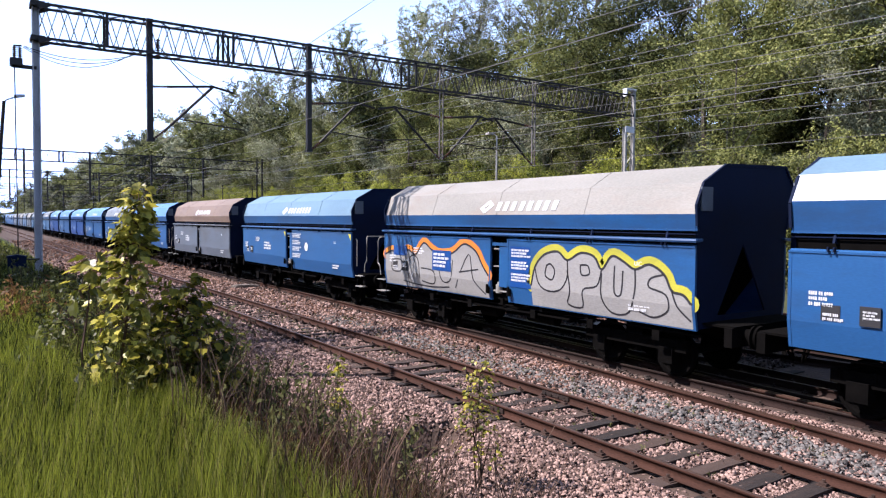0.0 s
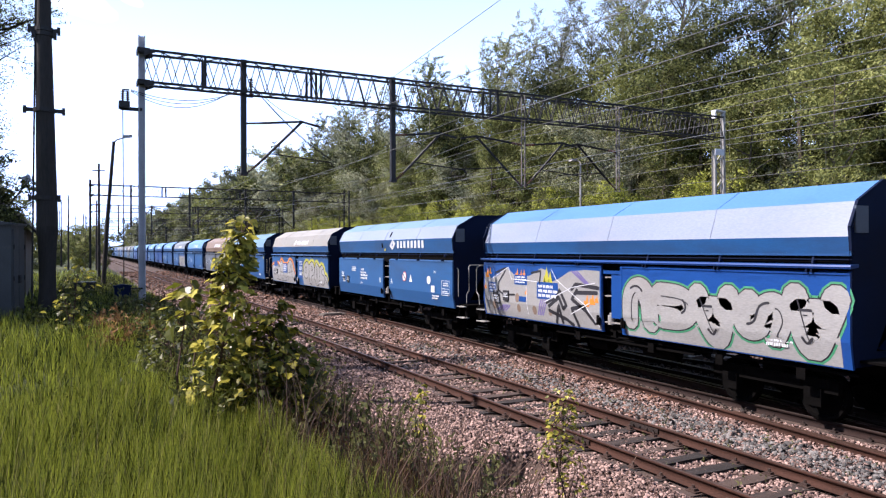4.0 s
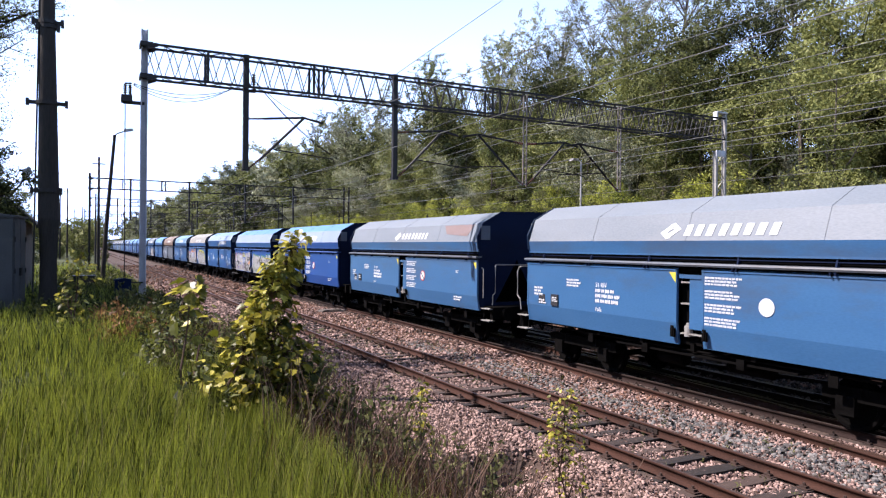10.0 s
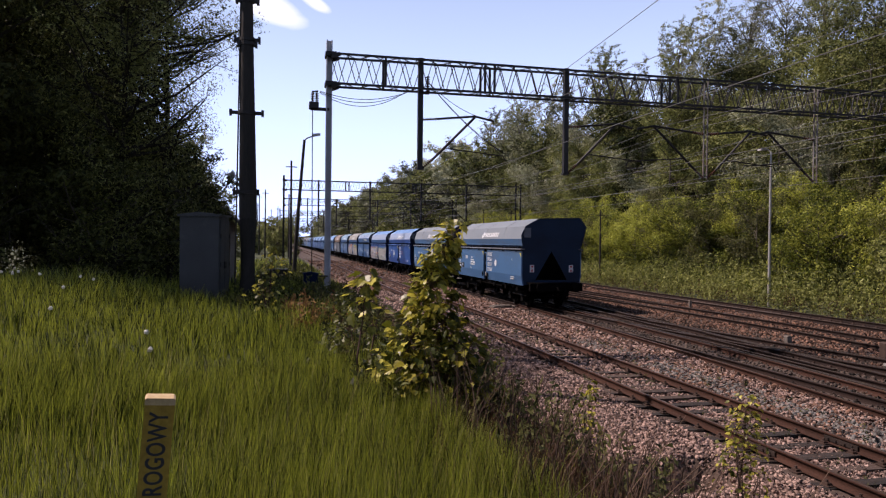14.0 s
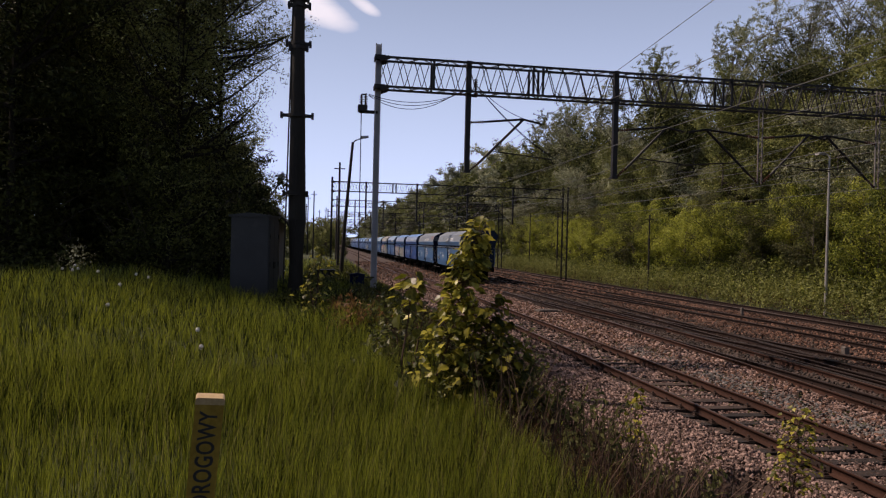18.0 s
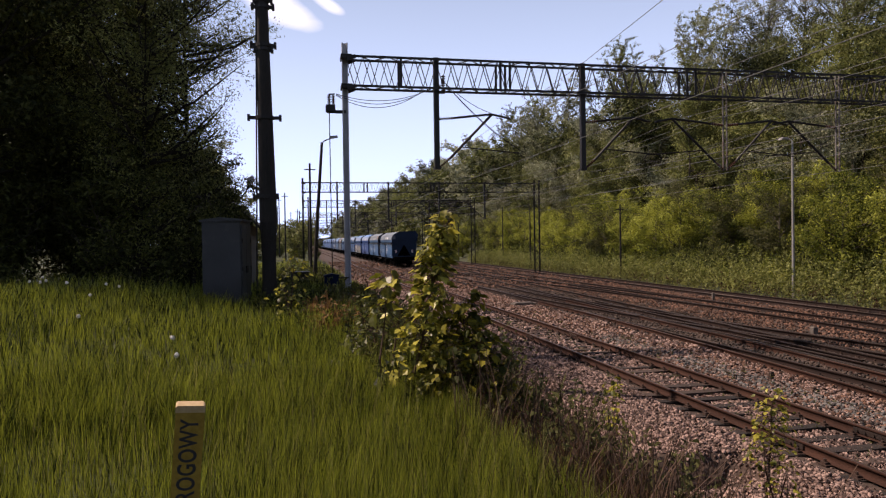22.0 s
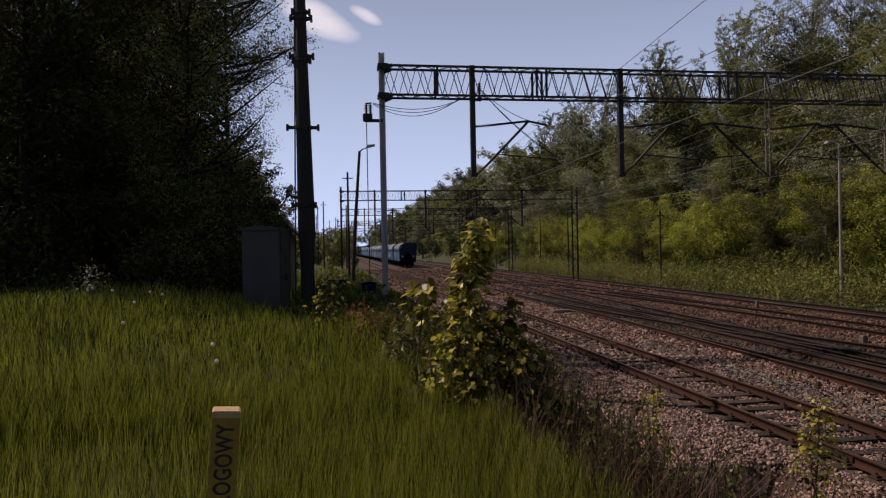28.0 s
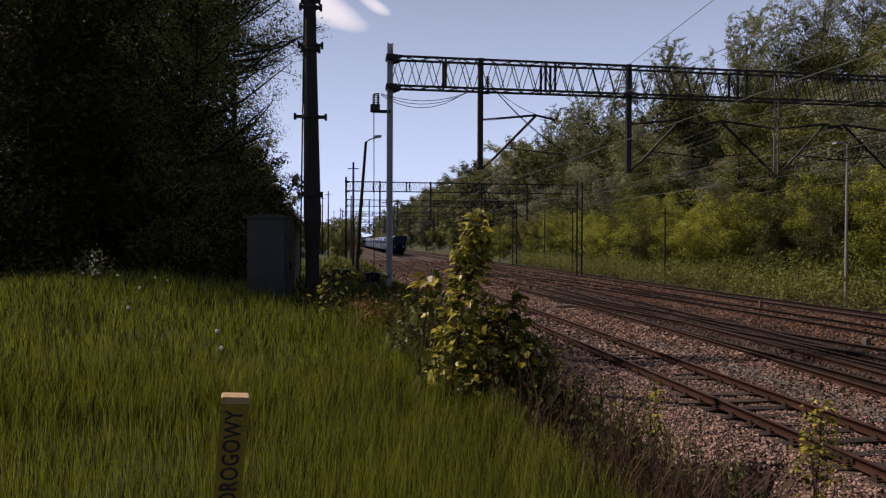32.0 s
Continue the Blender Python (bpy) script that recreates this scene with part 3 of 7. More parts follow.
lay_sleepers(track_1, lambda y: 8.2, SLEEPERS, lambda y: (7.45, 8.955), 0.5, 46, 120, 0.6, 1)
lay_sleepers(track_2, lambda y: 12.3 if y < 40 else 12.69, LONG_SLEEPERS, lambda y: (11.94, 13.445, near_branch(y)), -2, 46, 150, 0.62, 2)
lay_sleepers(track_3, lambda y: 19.1, SLEEPERS, lambda y: (18.35, 19.855), 12, 50, 120, 0.62, 3)
lay_sleepers(track_4, lambda y: 22.95, SLEEPERS, lambda y: (22.2, 23.705), 18, 55, 120, 0.62, 4)
lay_sleepers(turnout_4, lambda y: crossover(y, 0.9), LONG_SLEEPERS, lambda y: (crossover(y), crossover(y, 1.505)), 8, 44, 44, 0.62, 6)
lay_sleepers(turnout_2, lambda y: far_branch(y) + 0.9, SLEEPERS, lambda y: (far_branch(y), far_branch(y) + 1.505), 12, 30, 30, 0.62, 5)


def stones(name, n, region, size, material, seed, label):
    """Broken stones of many faces lying on the ballast."""
    r = np.random.default_rng(seed)
    x, y = region(r, n)
    n = len(x)
    z = np.array([ground_z(a, b) for a, b in zip(x, y)])
    base = np.array([(-1, -1, -1), (1, -1, -1), (1, 1, -1), (-1, 1, -1), (-0.7, -0.7, 1), (0.8, -0.6, 1), (0.6, 0.8, 1), (-0.8, 0.6, 1)], float)
    v = base[None] * r.uniform(0.55, 1.15, (n, 8, 3))
    s = size * r.uniform(0.55, 1.3, (n, 1, 1)) * np.concatenate([r.uniform(0.7, 1.2, (n, 1, 2)), r.uniform(0.5, 0.9, (n, 1, 1))], 2) * 0.5
    v = v * s
    ax = r.normal(size=(n, 3))
    ax /= np.linalg.norm(ax, axis=1, keepdims=True)
    an = r.uniform(0, math.tau, (n, 1, 1))
    a = np.repeat(ax[:, None], 8, 1)
    v = v * np.cos(an) + np.cross(a, v) * np.sin(an) + a * (a * v).sum(2, keepdims=True) * (1 - np.cos(an))
    v += np.stack([x, y, z + size * r.uniform(0.0, 0.55, n)], 1)[:, None]
    f = np.array([(4, 5, 6, 7), (0, 1, 5, 4), (1, 2, 6, 5), (2, 3, 7, 6), (3, 0, 4, 7)])
    faces = (f[None] + 8 * np.arange(n)[:, None, None]).reshape(-1, 4)
    tagged(new(name, quick_mesh(name, v.reshape(-1, 3), faces, material)), label, "ballast", kind="stuff")


def near_strip(r, n):
    y = 3.2 + 17 * r.random(n) ** 1.5
    x = r.uniform(3.4, 11.6, n)
    keep = (x > 3.5 + 0.35 * np.sin(y * 1.3) + np.clip((y - 10) * 0.13, 0, 1.6)) & ~((abs(x - 7.45) < 0.10) | (abs(x - 8.955) < 0.10))
    return x[keep], y[keep]


def grey_strip(r, n):
    y = 4 + 18 * r.random(n) ** 1.3
    x = r.normal(9.95, 0.30, n)
    return x, y


def far_strip(r, n):
    y = r.uniform(10, 48, n)
    x = r.uniform(9.2, 22, n)
    keep = (abs(x - 11.94) > 0.12) & (abs(x - 13.445) > 0.12) & ((x < 11.5) | (x > 15.6 + 0.4 * np.sin(y)))
    return x[keep], y[keep]


def oily_strip(r, n):
    y = 9 + 41 * r.random(n) ** 1.2
    x = r.uniform(11.3, 17.0, n)
    keep = (abs(x - 11.94) > 0.12) & (abs(x - 13.445) > 0.12)
    return x[keep], y[keep]


def distant_strip(r, n):
    return r.uniform(4.8, 23, n), 46 + 70 * r.random(n) ** 1.4


stones("ballast_stones", 78000, near_strip, 0.05, M_STONE, 1, "loose pinkish broken ballast stones along the near track")
def side_strip(r, n):
    y = 17 + 48 * r.random(n) ** 1.4
    x = r.uniform(4.2, 11.6, n)
    keep = (x > 4.6 + 0.3 * np.sin(y)) & (abs(x - 7.45) > 0.1) & (abs(x - 8.955) > 0.1)
    return x[keep], y[keep]


stones("side_ballast_stones", 20000, side_strip, 0.085, M_STONE, 4, "pinkish ballast farther along the near track")
stones("grey_stones", 5000, grey_strip, 0.07, M_STONE_GREY, 2, "band of greyer ballast between the tracks")
stones("far_ballast_stones", 34000, far_strip, 0.075, M_STONE_RUST, 3, "brownish ballast between the farther tracks")
stones("oily_stones", 14000, oily_strip, 0.075, M_STONE_OIL, 5, "oil-darkened ballast round the turnouts")
stones("distant_ballast_stones", 9000, distant_strip, 0.14, M_STONE_RUST, 6, "brown ballast far along the tracks")
slab = thing("cable_slab", "dirty concrete slab lying between the tracks", "slab", pose(10.95, 33.3, -0.16, 0, 0, 4))
part("slab", Geo().box(-0.6, 0.6, -0.32, 0.32, -0.02, 0.13).box(-0.5, 0.4, -0.25, 0.2, 0.13, 0.17), M_SLAB, slab)


for x, y, a in ((15.7, 15.0, 6), (16.35, 14.3, -4)):
    box = thing("point_machine", "low point-machine box with a pale concrete lid between the tracks", "point machine", pose(x, y, -0.2, 0, 0, a), group="point machines at the far turnout")
    part("casing", Geo().box(-0.3, 0.3, -0.24, 0.24, -0.05, 0.2).box(-0.45, -0.3, -0.1, 0.1, 0.0, 0.12), M_IRON, box)
    part("lid", Geo().prism([(-0.32, 0.2), (0.32, 0.2), (0.31, 0.27), (-0.31, 0.27)], -0.20, 0.20), M_CONCRETE, box, "pale concrete lid")


def stub(x, y, h, w, material, label):
    t = thing("marker_post", label, "post", pose(x, y, -0.22), group="short posts between the tracks")
    part("post", Geo().prism([(-w / 2, 0), (w / 2, 0), (w / 2, h - 0.03), (w / 4, h), (-w / 4, h), (-w / 2, h - 0.03)], -w / 2, w / 2), material, t)
    part("foot", Geo().box(-w, w, -w, w, -0.02, 0.05), material, t)


stub(10.45, 14.05, 0.26, 0.07, M_IRON, "short rusty marker post in the ballast")
stub(20.9, 32.6, 0.45, 0.12, M_SLAB, "short grey concrete marker post")
stub(16.9, 16.6, 0.6, 0.22, M_IRON, "squat dark iron stub between the tracks")
stub(16.7, 20.3, 0.3, 0.18, M_SLAB, "low concrete marker between the tracks")


# ---- the train ----
TRAIN_X, HALF = 12.69, 5.9
SIDE = -1.5


def flat(pts, x, thick=0.004):
    """A thin plate on the side wall from outline points (y, z); pts run as seen from the side."""
    n = len(pts)
    v = [(x, y, z) for y, z in pts] + [(x - thick, y, z) for y, z in pts]
    f = [tuple(range(n)), tuple(range(2 * n - 1, n - 1, -1))] + [(i, (i + 1) % n, (i + 1) % n + n, i + n) for i in range(n)]
    return Geo().add(v, f)


def disc(g, y, z, r, x, thick=0.004, n=20, squash=1.0):
    v = [(x, y + r * math.cos(math.tau * i / n), z + squash * r * math.sin(math.tau * i / n)) for i in range(n)]
    v += [(x - thick, a, b) for _, a, b in v]
    g.add(v, [tuple(range(n)), tuple(range(2 * n - 1, n - 1, -1))] + [(i, (i + 1) % n, (i + 1) % n + n, i + n) for i in range(n)])
    return g


def plate(g, y0, y1, z0, z1, x, thick=0.004):
    return g.box(x - thick, x, y0, y1, z0, z1)


def text_block(g, y, z, rows, width, height, x, seed):
    """Lines of writing too small to read, as bars of letters; y is the start, writing runs towards smaller y."""
    r = random.Random(seed)
    for i in range(rows):
        z1 = z - i * height * 1.45
        p = y
        end = y - width * r.uniform(0.75, 1.0)
        while p > end:
            w = height * r.uniform(0.8, 2.6)
            q = p
            while q > p - w:
                plate(g, q - height * 0.42, q, z1 - height * r.uniform(0.8, 1), z1, x)
                q -= height * 0.58
            p = q - height * 0.35
    return g


def lettering(text, size, y, z, x, bold=0.0):
    """Built-in letters on the side wall, read from outside."""
    cu = bpy.data.curves.new("letters", "FONT")
    cu.body, cu.size, cu.extrude, cu.offset = text, size, 0.002, bold
    ob = bpy.data.objects.new("letters", cu)
    scene.collection.objects.link(ob)
    me = bpy.data.meshes.new_from_object(ob.evaluated_get(bpy.context.evaluated_depsgraph_get()))
    bpy.data.objects.remove(ob)
    me.transform(Matrix(((0, 0, -1, x), (-1, 0, 0, y), (0, 1, 0, z), (0, 0, 0, 1))))
    me.materials.clear()
    me.materials.append(M_WHITE)
    return me


def wheel_set(y, parent):
    g = Geo()
    for s in (-1, 1):
        n = 24
        rings = [(0.70, 0.46), (0.835, 0.455), (0.835, 0.40), (0.79, 0.37), (0.79, 0.16), (0.83, 0.13), (0.70, 0.13), (0.74, 0.16), (0.74, 0.37), (0.70, 0.40), (0.70, 0.49)]
        k = len(g.v)
        for x, r in rings:
            g.v += [(s * x, r * math.cos(math.tau * j / n), r * math.sin(math.tau * j / n)) for j in range(n)]
        m = len(rings)
        for i in range(m - 1):
            g.f += [(k + i * n + j, k + i * n + (j + 1) % n, k + (i + 1) * n + (j + 1) % n, k + (i + 1) * n + j) for j in range(n)]
    g.tube([(-0.95, 0, 0), (0.95, 0, 0)], 0.075, 12)
    ob = part("wheelset", g, M_UNDER, parent, smooth=True)
    ob.location = (0, y, 0.46)
    return ob


LOW_BAND = [(-1.44, 2.97), (-1.49, 3.29), (-1.29, 3.88), (-0.62, 4.25)]
HIGH_BAND = [(-1.44, 2.97), (-1.505, 3.49), (-1.27, 3.93), (-0.62, 4.25)]


def upper_shell(w, near):
    """Upper side, roof slope and roof panel of the near side, with their seams."""
    for i, nm in enumerate(("upper_side", "roof_slope", "roof_panel")):
        (xa, za), (xb, zb) = near[i], near[i + 1]
        g = Geo()
        dx, dz = xb - xa, zb - za
        q = math.hypot(dx, dz)
        ox, oz = dz / q * 0.03, -dx / q * 0.03
        g.prism([(xa, za), (xb, zb), (xb + ox, zb + oz), (xa + ox, za + oz)], -HALF, HALF)
        if i:
            for yy in (-3.0, 0.1, 3.1):
                g.prism([(xa - ox * 0.25, za - oz * 0.25), (xb - ox * 0.25, zb - oz * 0.25), (xb, zb), (xa, za)], yy - 0.006, yy + 0.006)
        else:
            g.box(xa - 0.012, xa + 0.03, -HALF, HALF, za, za + 0.04)
        part(nm, g, BLUE_MID if i == 0 else ROOF_PALE, w)


def make_wagon():
    w = thing("hopper_wagon", "blue covered hopper wagon with two side flaps", "wagon", group="wagons of the freight train")
    H = HALF
    # roof and upper side, one sheet a band
    upper_shell(w, LOW_BAND)
    part("roof_panel", Geo().prism([(-0.62, 4.25), (-0.62, 4.22), (1.40, 4.27), (1.40, 4.30)], -H, H), ROOF_PALE, w)
    part("roof_slope", Geo().prism([(1.40, 4.30), (1.38, 4.27), (1.70, 3.86), (1.74, 3.88)], -H, H), ROOF_PALE, w)
    part("upper_side", Geo().prism([(1.74, 3.88), (1.70, 3.86), (1.47, 3.02), (1.52, 3.02)], -H, H), BLUE_MID, w)
    # recess under the roof, backed by shade-black panels, and the gutter ledge with its brackets
    for s in (-1, 1):
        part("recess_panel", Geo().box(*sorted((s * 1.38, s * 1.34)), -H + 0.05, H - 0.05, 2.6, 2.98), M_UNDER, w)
        part("gutter", Geo().prism([(s * 1.36, 2.83), (s * 1.57, 2.82), (s * 1.585, 2.79), (s * 1.57, 2.755), (s * 1.36, 2.78)][::s], -H - 0.06, H + 0.06), BLUE_MID, w)
        g = Geo()
        g.beam((s * 1.43, -H, 2.91), (s * 1.43, H, 2.91), 0.018)
        part("grab_rail", g, NAVY, w)
    br = Geo().prism([(-1.47, 2.82), (-1.39, 2.82), (-1.39, 2.97), (-1.43, 2.97)], -0.018, 0.018).box(-1.56, -1.50, -0.06, -0.035, 2.68, 2.76).box(-1.56, -1.50, 0.035, 0.06, 2.68, 2.76).mesh("hinge_bracket", NAVY)
    for yy in (-5.2, -3.2, -1.2, 1.2, 3.2, 5.2):
        part("hinge_bracket", br, None, w).location = (0, yy, 0)
    # side flaps with a crease and stiffened edges
    for s in (-1, 1):
        for y0, y1 in ((-H, -0.37), (0.31, H)):
            prof = [(s * 1.425, 1.09), (s * 1.50, 1.54), (s * 1.50, 2.68), (s * 1.44, 2.72), (s * 1.44, 1.54), (s * 1.375, 1.09)]
            f = part("side_flap", Geo().prism(prof[::s], y0, y1), BLUE_MID, w)
            g = Geo()
            for ya in (y0, y1 - 0.05):
                g.prism([(s * 1.432, 1.09), (s * 1.507, 1.54), (s * 1.507, 2.68), (s * 1.46, 2.68), (s * 1.46, 1.54), (s * 1.38, 1.09)][::s], ya - 0.003, ya + 0.053)
            g.box(*sorted((s * 1.44, s * 1.516)), y0, y1, 2.655, 2.69)
            part("edge_strip", g, BLUE_MID, f)
            lk = Geo().box(*sorted((s * 1.50, s * 1.54)), -0.06, 0.06, 0, 0.18).box(*sorted((s * 1.52, s * 1.56)), -0.03, 0.03, 0.03, 0.24)
            la = part("latch", lk, M_UNDER, f)
            la.location = (0, y0 + 0.08 if y0 > 0 else y1 - 0.10, 1.25)
    # the slot between the flaps, its shade given by a black panel
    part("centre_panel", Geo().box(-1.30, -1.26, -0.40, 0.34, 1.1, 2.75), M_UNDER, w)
    rung = Geo().box(-1.42, -1.28, -0.33, 0.27, 0, 0.03).mesh("slot_rung", M_LATTICE_GREY)
    for zz in (1.32, 1.95, 2.4):
        part("slot_rung", rung, None, w).location = (0, 0, zz)
    part("slot_door", Geo().box(-1.45, -1.38, -0.33, 0.0, 1.45, 2.5).box(-1.47, -1.44, -0.33, 0.27, 2.5, 2.58), BLUE_MID, w)
    g = Geo().tube([(-1.36, 0.1, 1.28), (-1.36, 0.1, 1.5)], 0.09, 12).tube([(-1.36, 0.1, 1.5), (-1.36, 0.1, 1.56)], 0.05, 10)
    part("valve", g, M_LATTICE_GREY, w, smooth=True)
    # ends: wall with a triangular hollow, hopper slope in shade black behind it
    for s in (-1, 1):
        y = s * H
        out = [(-1.44, 1.12), (-1.46, 3.06), (-1.50, 3.45), (-1.29, 3.88), (-0.62, 4.24), (1.40, 4.29), (1.73, 3.88), (1.5, 3.0), (1.46, 1.12)]
        g = Geo()
        ya, yb = sorted((y, y - s * 0.04))
        tri = [(-0.80, 1.35), (0.80, 1.35), (0.0, 2.72)]
        pts = out + tri
        faces = [(0, 9, 11, 1), (1, 11, 7), (1, 7, 6, 5, 4, 3, 2), (7, 11, 10, 8), (0, 8, 10, 9)]
        v = [(x, ya, z) for x, z in pts] + [(x, yb, z) for x, z in pts]
        m = len(pts)
        ff = faces + [tuple(m + i for i in reversed(q)) for q in faces]
        ff += [(9, 10, 10 + m, 9 + m), (10, 11, 11 + m, 10 + m), (11, 9, 9 + m, 11 + m)]
        g.add(v, ff)
        e = part("end_wall", g, BLUE_MID, w)
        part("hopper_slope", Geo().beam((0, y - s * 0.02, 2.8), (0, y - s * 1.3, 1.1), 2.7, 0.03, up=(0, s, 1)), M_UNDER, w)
        rim = Geo()
        for i in range(1, 7):
            (xa, za), (xb, zb) = out[i], out[i + 1]
            rim.beam((xa, y, za), (xb, y, zb), 0.05, 0.05)
        part("rim", rim, BLUE_MID, e)
        bx = Geo().box(-1.38, -1.05, *sorted((y, y + s * 0.03)), 3.35, 3.8)
        part("end_plate", bx, BLUE_GREY, e)
        # reflector boards
        for x in (-0.98, 0.98):
            pl = part("reflector_board", Geo().box(x - 0.10, x + 0.10, *sorted((y + s * 0.01, y + s * 0.03)), 1.72, 2.06), M_WHITE, e, "white board with two red triangles")
            rd = Geo()
            yy = y + s * 0.033
            for zt, zb in ((2.03, 1.90), (1.75, 1.88)):
                rd.add([(x - 0.08, yy, zt), (x + 0.08, yy, zt), (x, yy, zb), (x - 0.08, yy + s * 0.004, zt), (x + 0.08, yy + s * 0.004, zt), (x, yy + s * 0.004, zb)], [(0, 1, 2), (5, 4, 3), (0, 3, 4, 1), (1, 4, 5, 2), (2, 5, 3, 0)])
            part("red_triangle", rd, M_RED, pl)
        # handrails, steps, platform
        for x in (-1.33, 1.33):
            k = 1 if x > 0 else -1
            part("handrail", Geo().tube([(x, y + s * 0.10, 1.5), (x, y + s * 0.10, 2.42), (x, y, 2.46)], 0.017, 6), M_PALE_RAIL, w)
            part("handrail", Geo().tube([(x - 0.03 * k, y + s * 0.62, 1.32), (x - 0.02 * k, y + s * 0.66, 1.62), (x - 0.02 * k, y + s * 0.80, 1.72), (x - 0.02 * k, y + s * 0.80, 2.42), (x - 0.04 * k, y + s * 0.76, 2.53), (x - 0.10 * k, y + s * 0.72, 2.57)], 0.018, 6), M_PALE_RAIL, w)
            for zz in (0.80, 1.17):
                st = Geo().box(*sorted((x - 0.14 * k, x + 0.10 * k)), *sorted((y + s * 0.14, y + s * 0.62)), zz, zz + 0.022)
                part("step", st, M_PALE_RAIL, w)
            for q in (0.16, 0.60):
                part("step_hanger", Geo().beam((x + 0.02 * k, y + s * q, 0.80), (x - 0.02 * k, y + s * q, 1.24), 0.03, 0.012), M_UNDER, w)
        part("handrail", Geo().tube([(-1.22, y + s * 0.72, 2.57), (1.22, y + s * 0.72, 2.57)], 0.018, 6), M_PALE_RAIL, w)
        part("platform", Geo().box(-1.25, 1.25, *sorted((y - s * 0.02, y + s * 0.66)), 1.20, 1.24), M_UNDER, w)
        part("headstock", Geo().box(-1.3, 1.3, *sorted((y + s * 0.50, y + s * 0.66)), 0.86, 1.22), M_UNDER, w)
        for x in (-0.875, 0.875):
            bf = Geo().tube([(x, y + s * 0.62, 1.05), (x, y + s * 0.80, 1.05)], 0.13, 14)
            bf.tube([(x, y + s * 0.93, 1.05), (x, y + s * 0.97, 1.05)], 0.225, 18, 0.215)
            buffer = part("buffer", bf, M_UNDER, w, smooth=True)
            part("plunger", Geo().tube([(x, y + s * 0.78, 1.05), (x, y + s * 0.94, 1.05)], 0.11, 16), M_BUFFER, buffer, "shiny steel plunger", smooth=True)
        ck = Geo().tube([(0, y + s * 0.6, 1.03), (0, y + s * 0.82, 1.02), (0, y + s * 0.9, 0.9), (0, y + s * 0.88, 0.66)], 0.035, 6)
        part("coupling_hook", ck, M_UNDER, w)
        hs = Geo().tube([(0.35 + 0.03 * i, y + s * (0.66 + 0.14 * math.sin(math.pi * i / 8)), 0.95 - 0.45 * math.sin(math.pi * i / 8)) for i in range(9)], 0.03, 6)
        part("brake_hose", hs, M_UNDER, w)
        # bogie
        by = s * 4.05
        bg = Geo()
        for x in (-1.0, 1.0):
            bg.prism([(x - 0.06, 0.55), (x + 0.06, 0.55), (x + 0.06, 0.78), (x - 0.06, 0.78)], by - 1.35, by + 1.35)
            for a in (-0.9, 0.9):
                bg.box(x - 0.12, x + 0.12, by + a - 0.17, by + a + 0.17, 0.30, 0.62)
                bg.tube([(x, by + a - 0.28, 0.62), (x, by + a - 0.28, 0.80)], 0.08, 8)
                bg.tube([(x, by + a + 0.28, 0.62), (x, by + a + 0.28, 0.80)], 0.08, 8)
        bg.box(-1.0, 1.0, by - 0.22, by + 0.22, 0.55, 0.98)
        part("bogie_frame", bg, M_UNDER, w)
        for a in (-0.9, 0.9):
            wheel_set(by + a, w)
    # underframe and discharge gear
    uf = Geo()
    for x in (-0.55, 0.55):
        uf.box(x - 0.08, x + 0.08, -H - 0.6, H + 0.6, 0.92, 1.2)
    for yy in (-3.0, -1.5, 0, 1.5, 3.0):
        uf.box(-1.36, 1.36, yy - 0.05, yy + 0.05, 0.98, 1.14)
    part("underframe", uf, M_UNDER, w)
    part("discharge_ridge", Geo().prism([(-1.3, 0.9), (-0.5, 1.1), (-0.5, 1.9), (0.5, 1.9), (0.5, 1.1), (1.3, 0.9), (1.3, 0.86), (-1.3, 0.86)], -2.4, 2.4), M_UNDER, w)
    part("brake_cylinder", Geo().tube([(-0.9, 0.6, 0.72), (-0.9, 1.3, 0.72)], 0.17, 14), M_UNDER, w, smooth=True)
    part("air_tank", Geo().tube([(-0.9, -1.6, 0.75), (-0.9, -0.6, 0.75)], 0.14, 14), M_UNDER, w, smooth=True)
    lp = Geo().box(-1.36, -1.33, -0.09, 0.09, 0.78, 0.98).beam((-1.34, 0, 0.8), (-1.1, 0, 1.1), 0.03).mesh("lever_plate", M_UNDER)
    for yy in (-4.9, -3.1, -1.2, 1.4, 3.3):
        part("lever_plate", lp, None, w).location = (0, yy, 0)
    part("rigging_rod", Geo().tube([(-1.28, -H, 0.98), (-1.28, H, 0.98)], 0.025, 6), M_UNDER, w)
    # markings that all wagons carry
    x = SIDE - 0.004
    g = Geo()
    text_block(g, 2.95, 2.12, 3, 0.8, 0.085, x, 3)
    text_block(g, 4.1, 2.32, 3, 0.55, 0.05, x, 4)
    text_block(g, 5.55, 2.05, 3, 0.3, 0.06, x, 5)
    text_block(g, -4.3, 1.47, 2, 0.5, 0.06, x + 0.02, 6)
    tagged(part("stencil_text", g, M_WHITE, w, "small white stencilled text"), kind="stuff")
    part("data_plate", plate(Geo(), 5.05, 5.35, 1.60, 1.85, x), M_BLACKMARK, w, "small black data plate")
    part("label_holder", plate(Geo(), 4.45, 4.75, 1.58, 1.88, x, 0.03), M_BLACKMARK, w, "small black label holder")
    g = Geo()
    text_block(g, 4.70, 1.81, 3, 0.19, 0.032, x - 0.031, 9)
    text_block(g, 5.32, 1.72, 2, 0.25, 0.05, x - 0.005, 8)
    tagged(part("stencil_text", g, M_WHITE, w), kind="stuff")
    part("stencil_letters", lettering("UIC", 0.12, -4.45, 2.25, x), M_WHITE, w, "white stencilled letters")
    return w


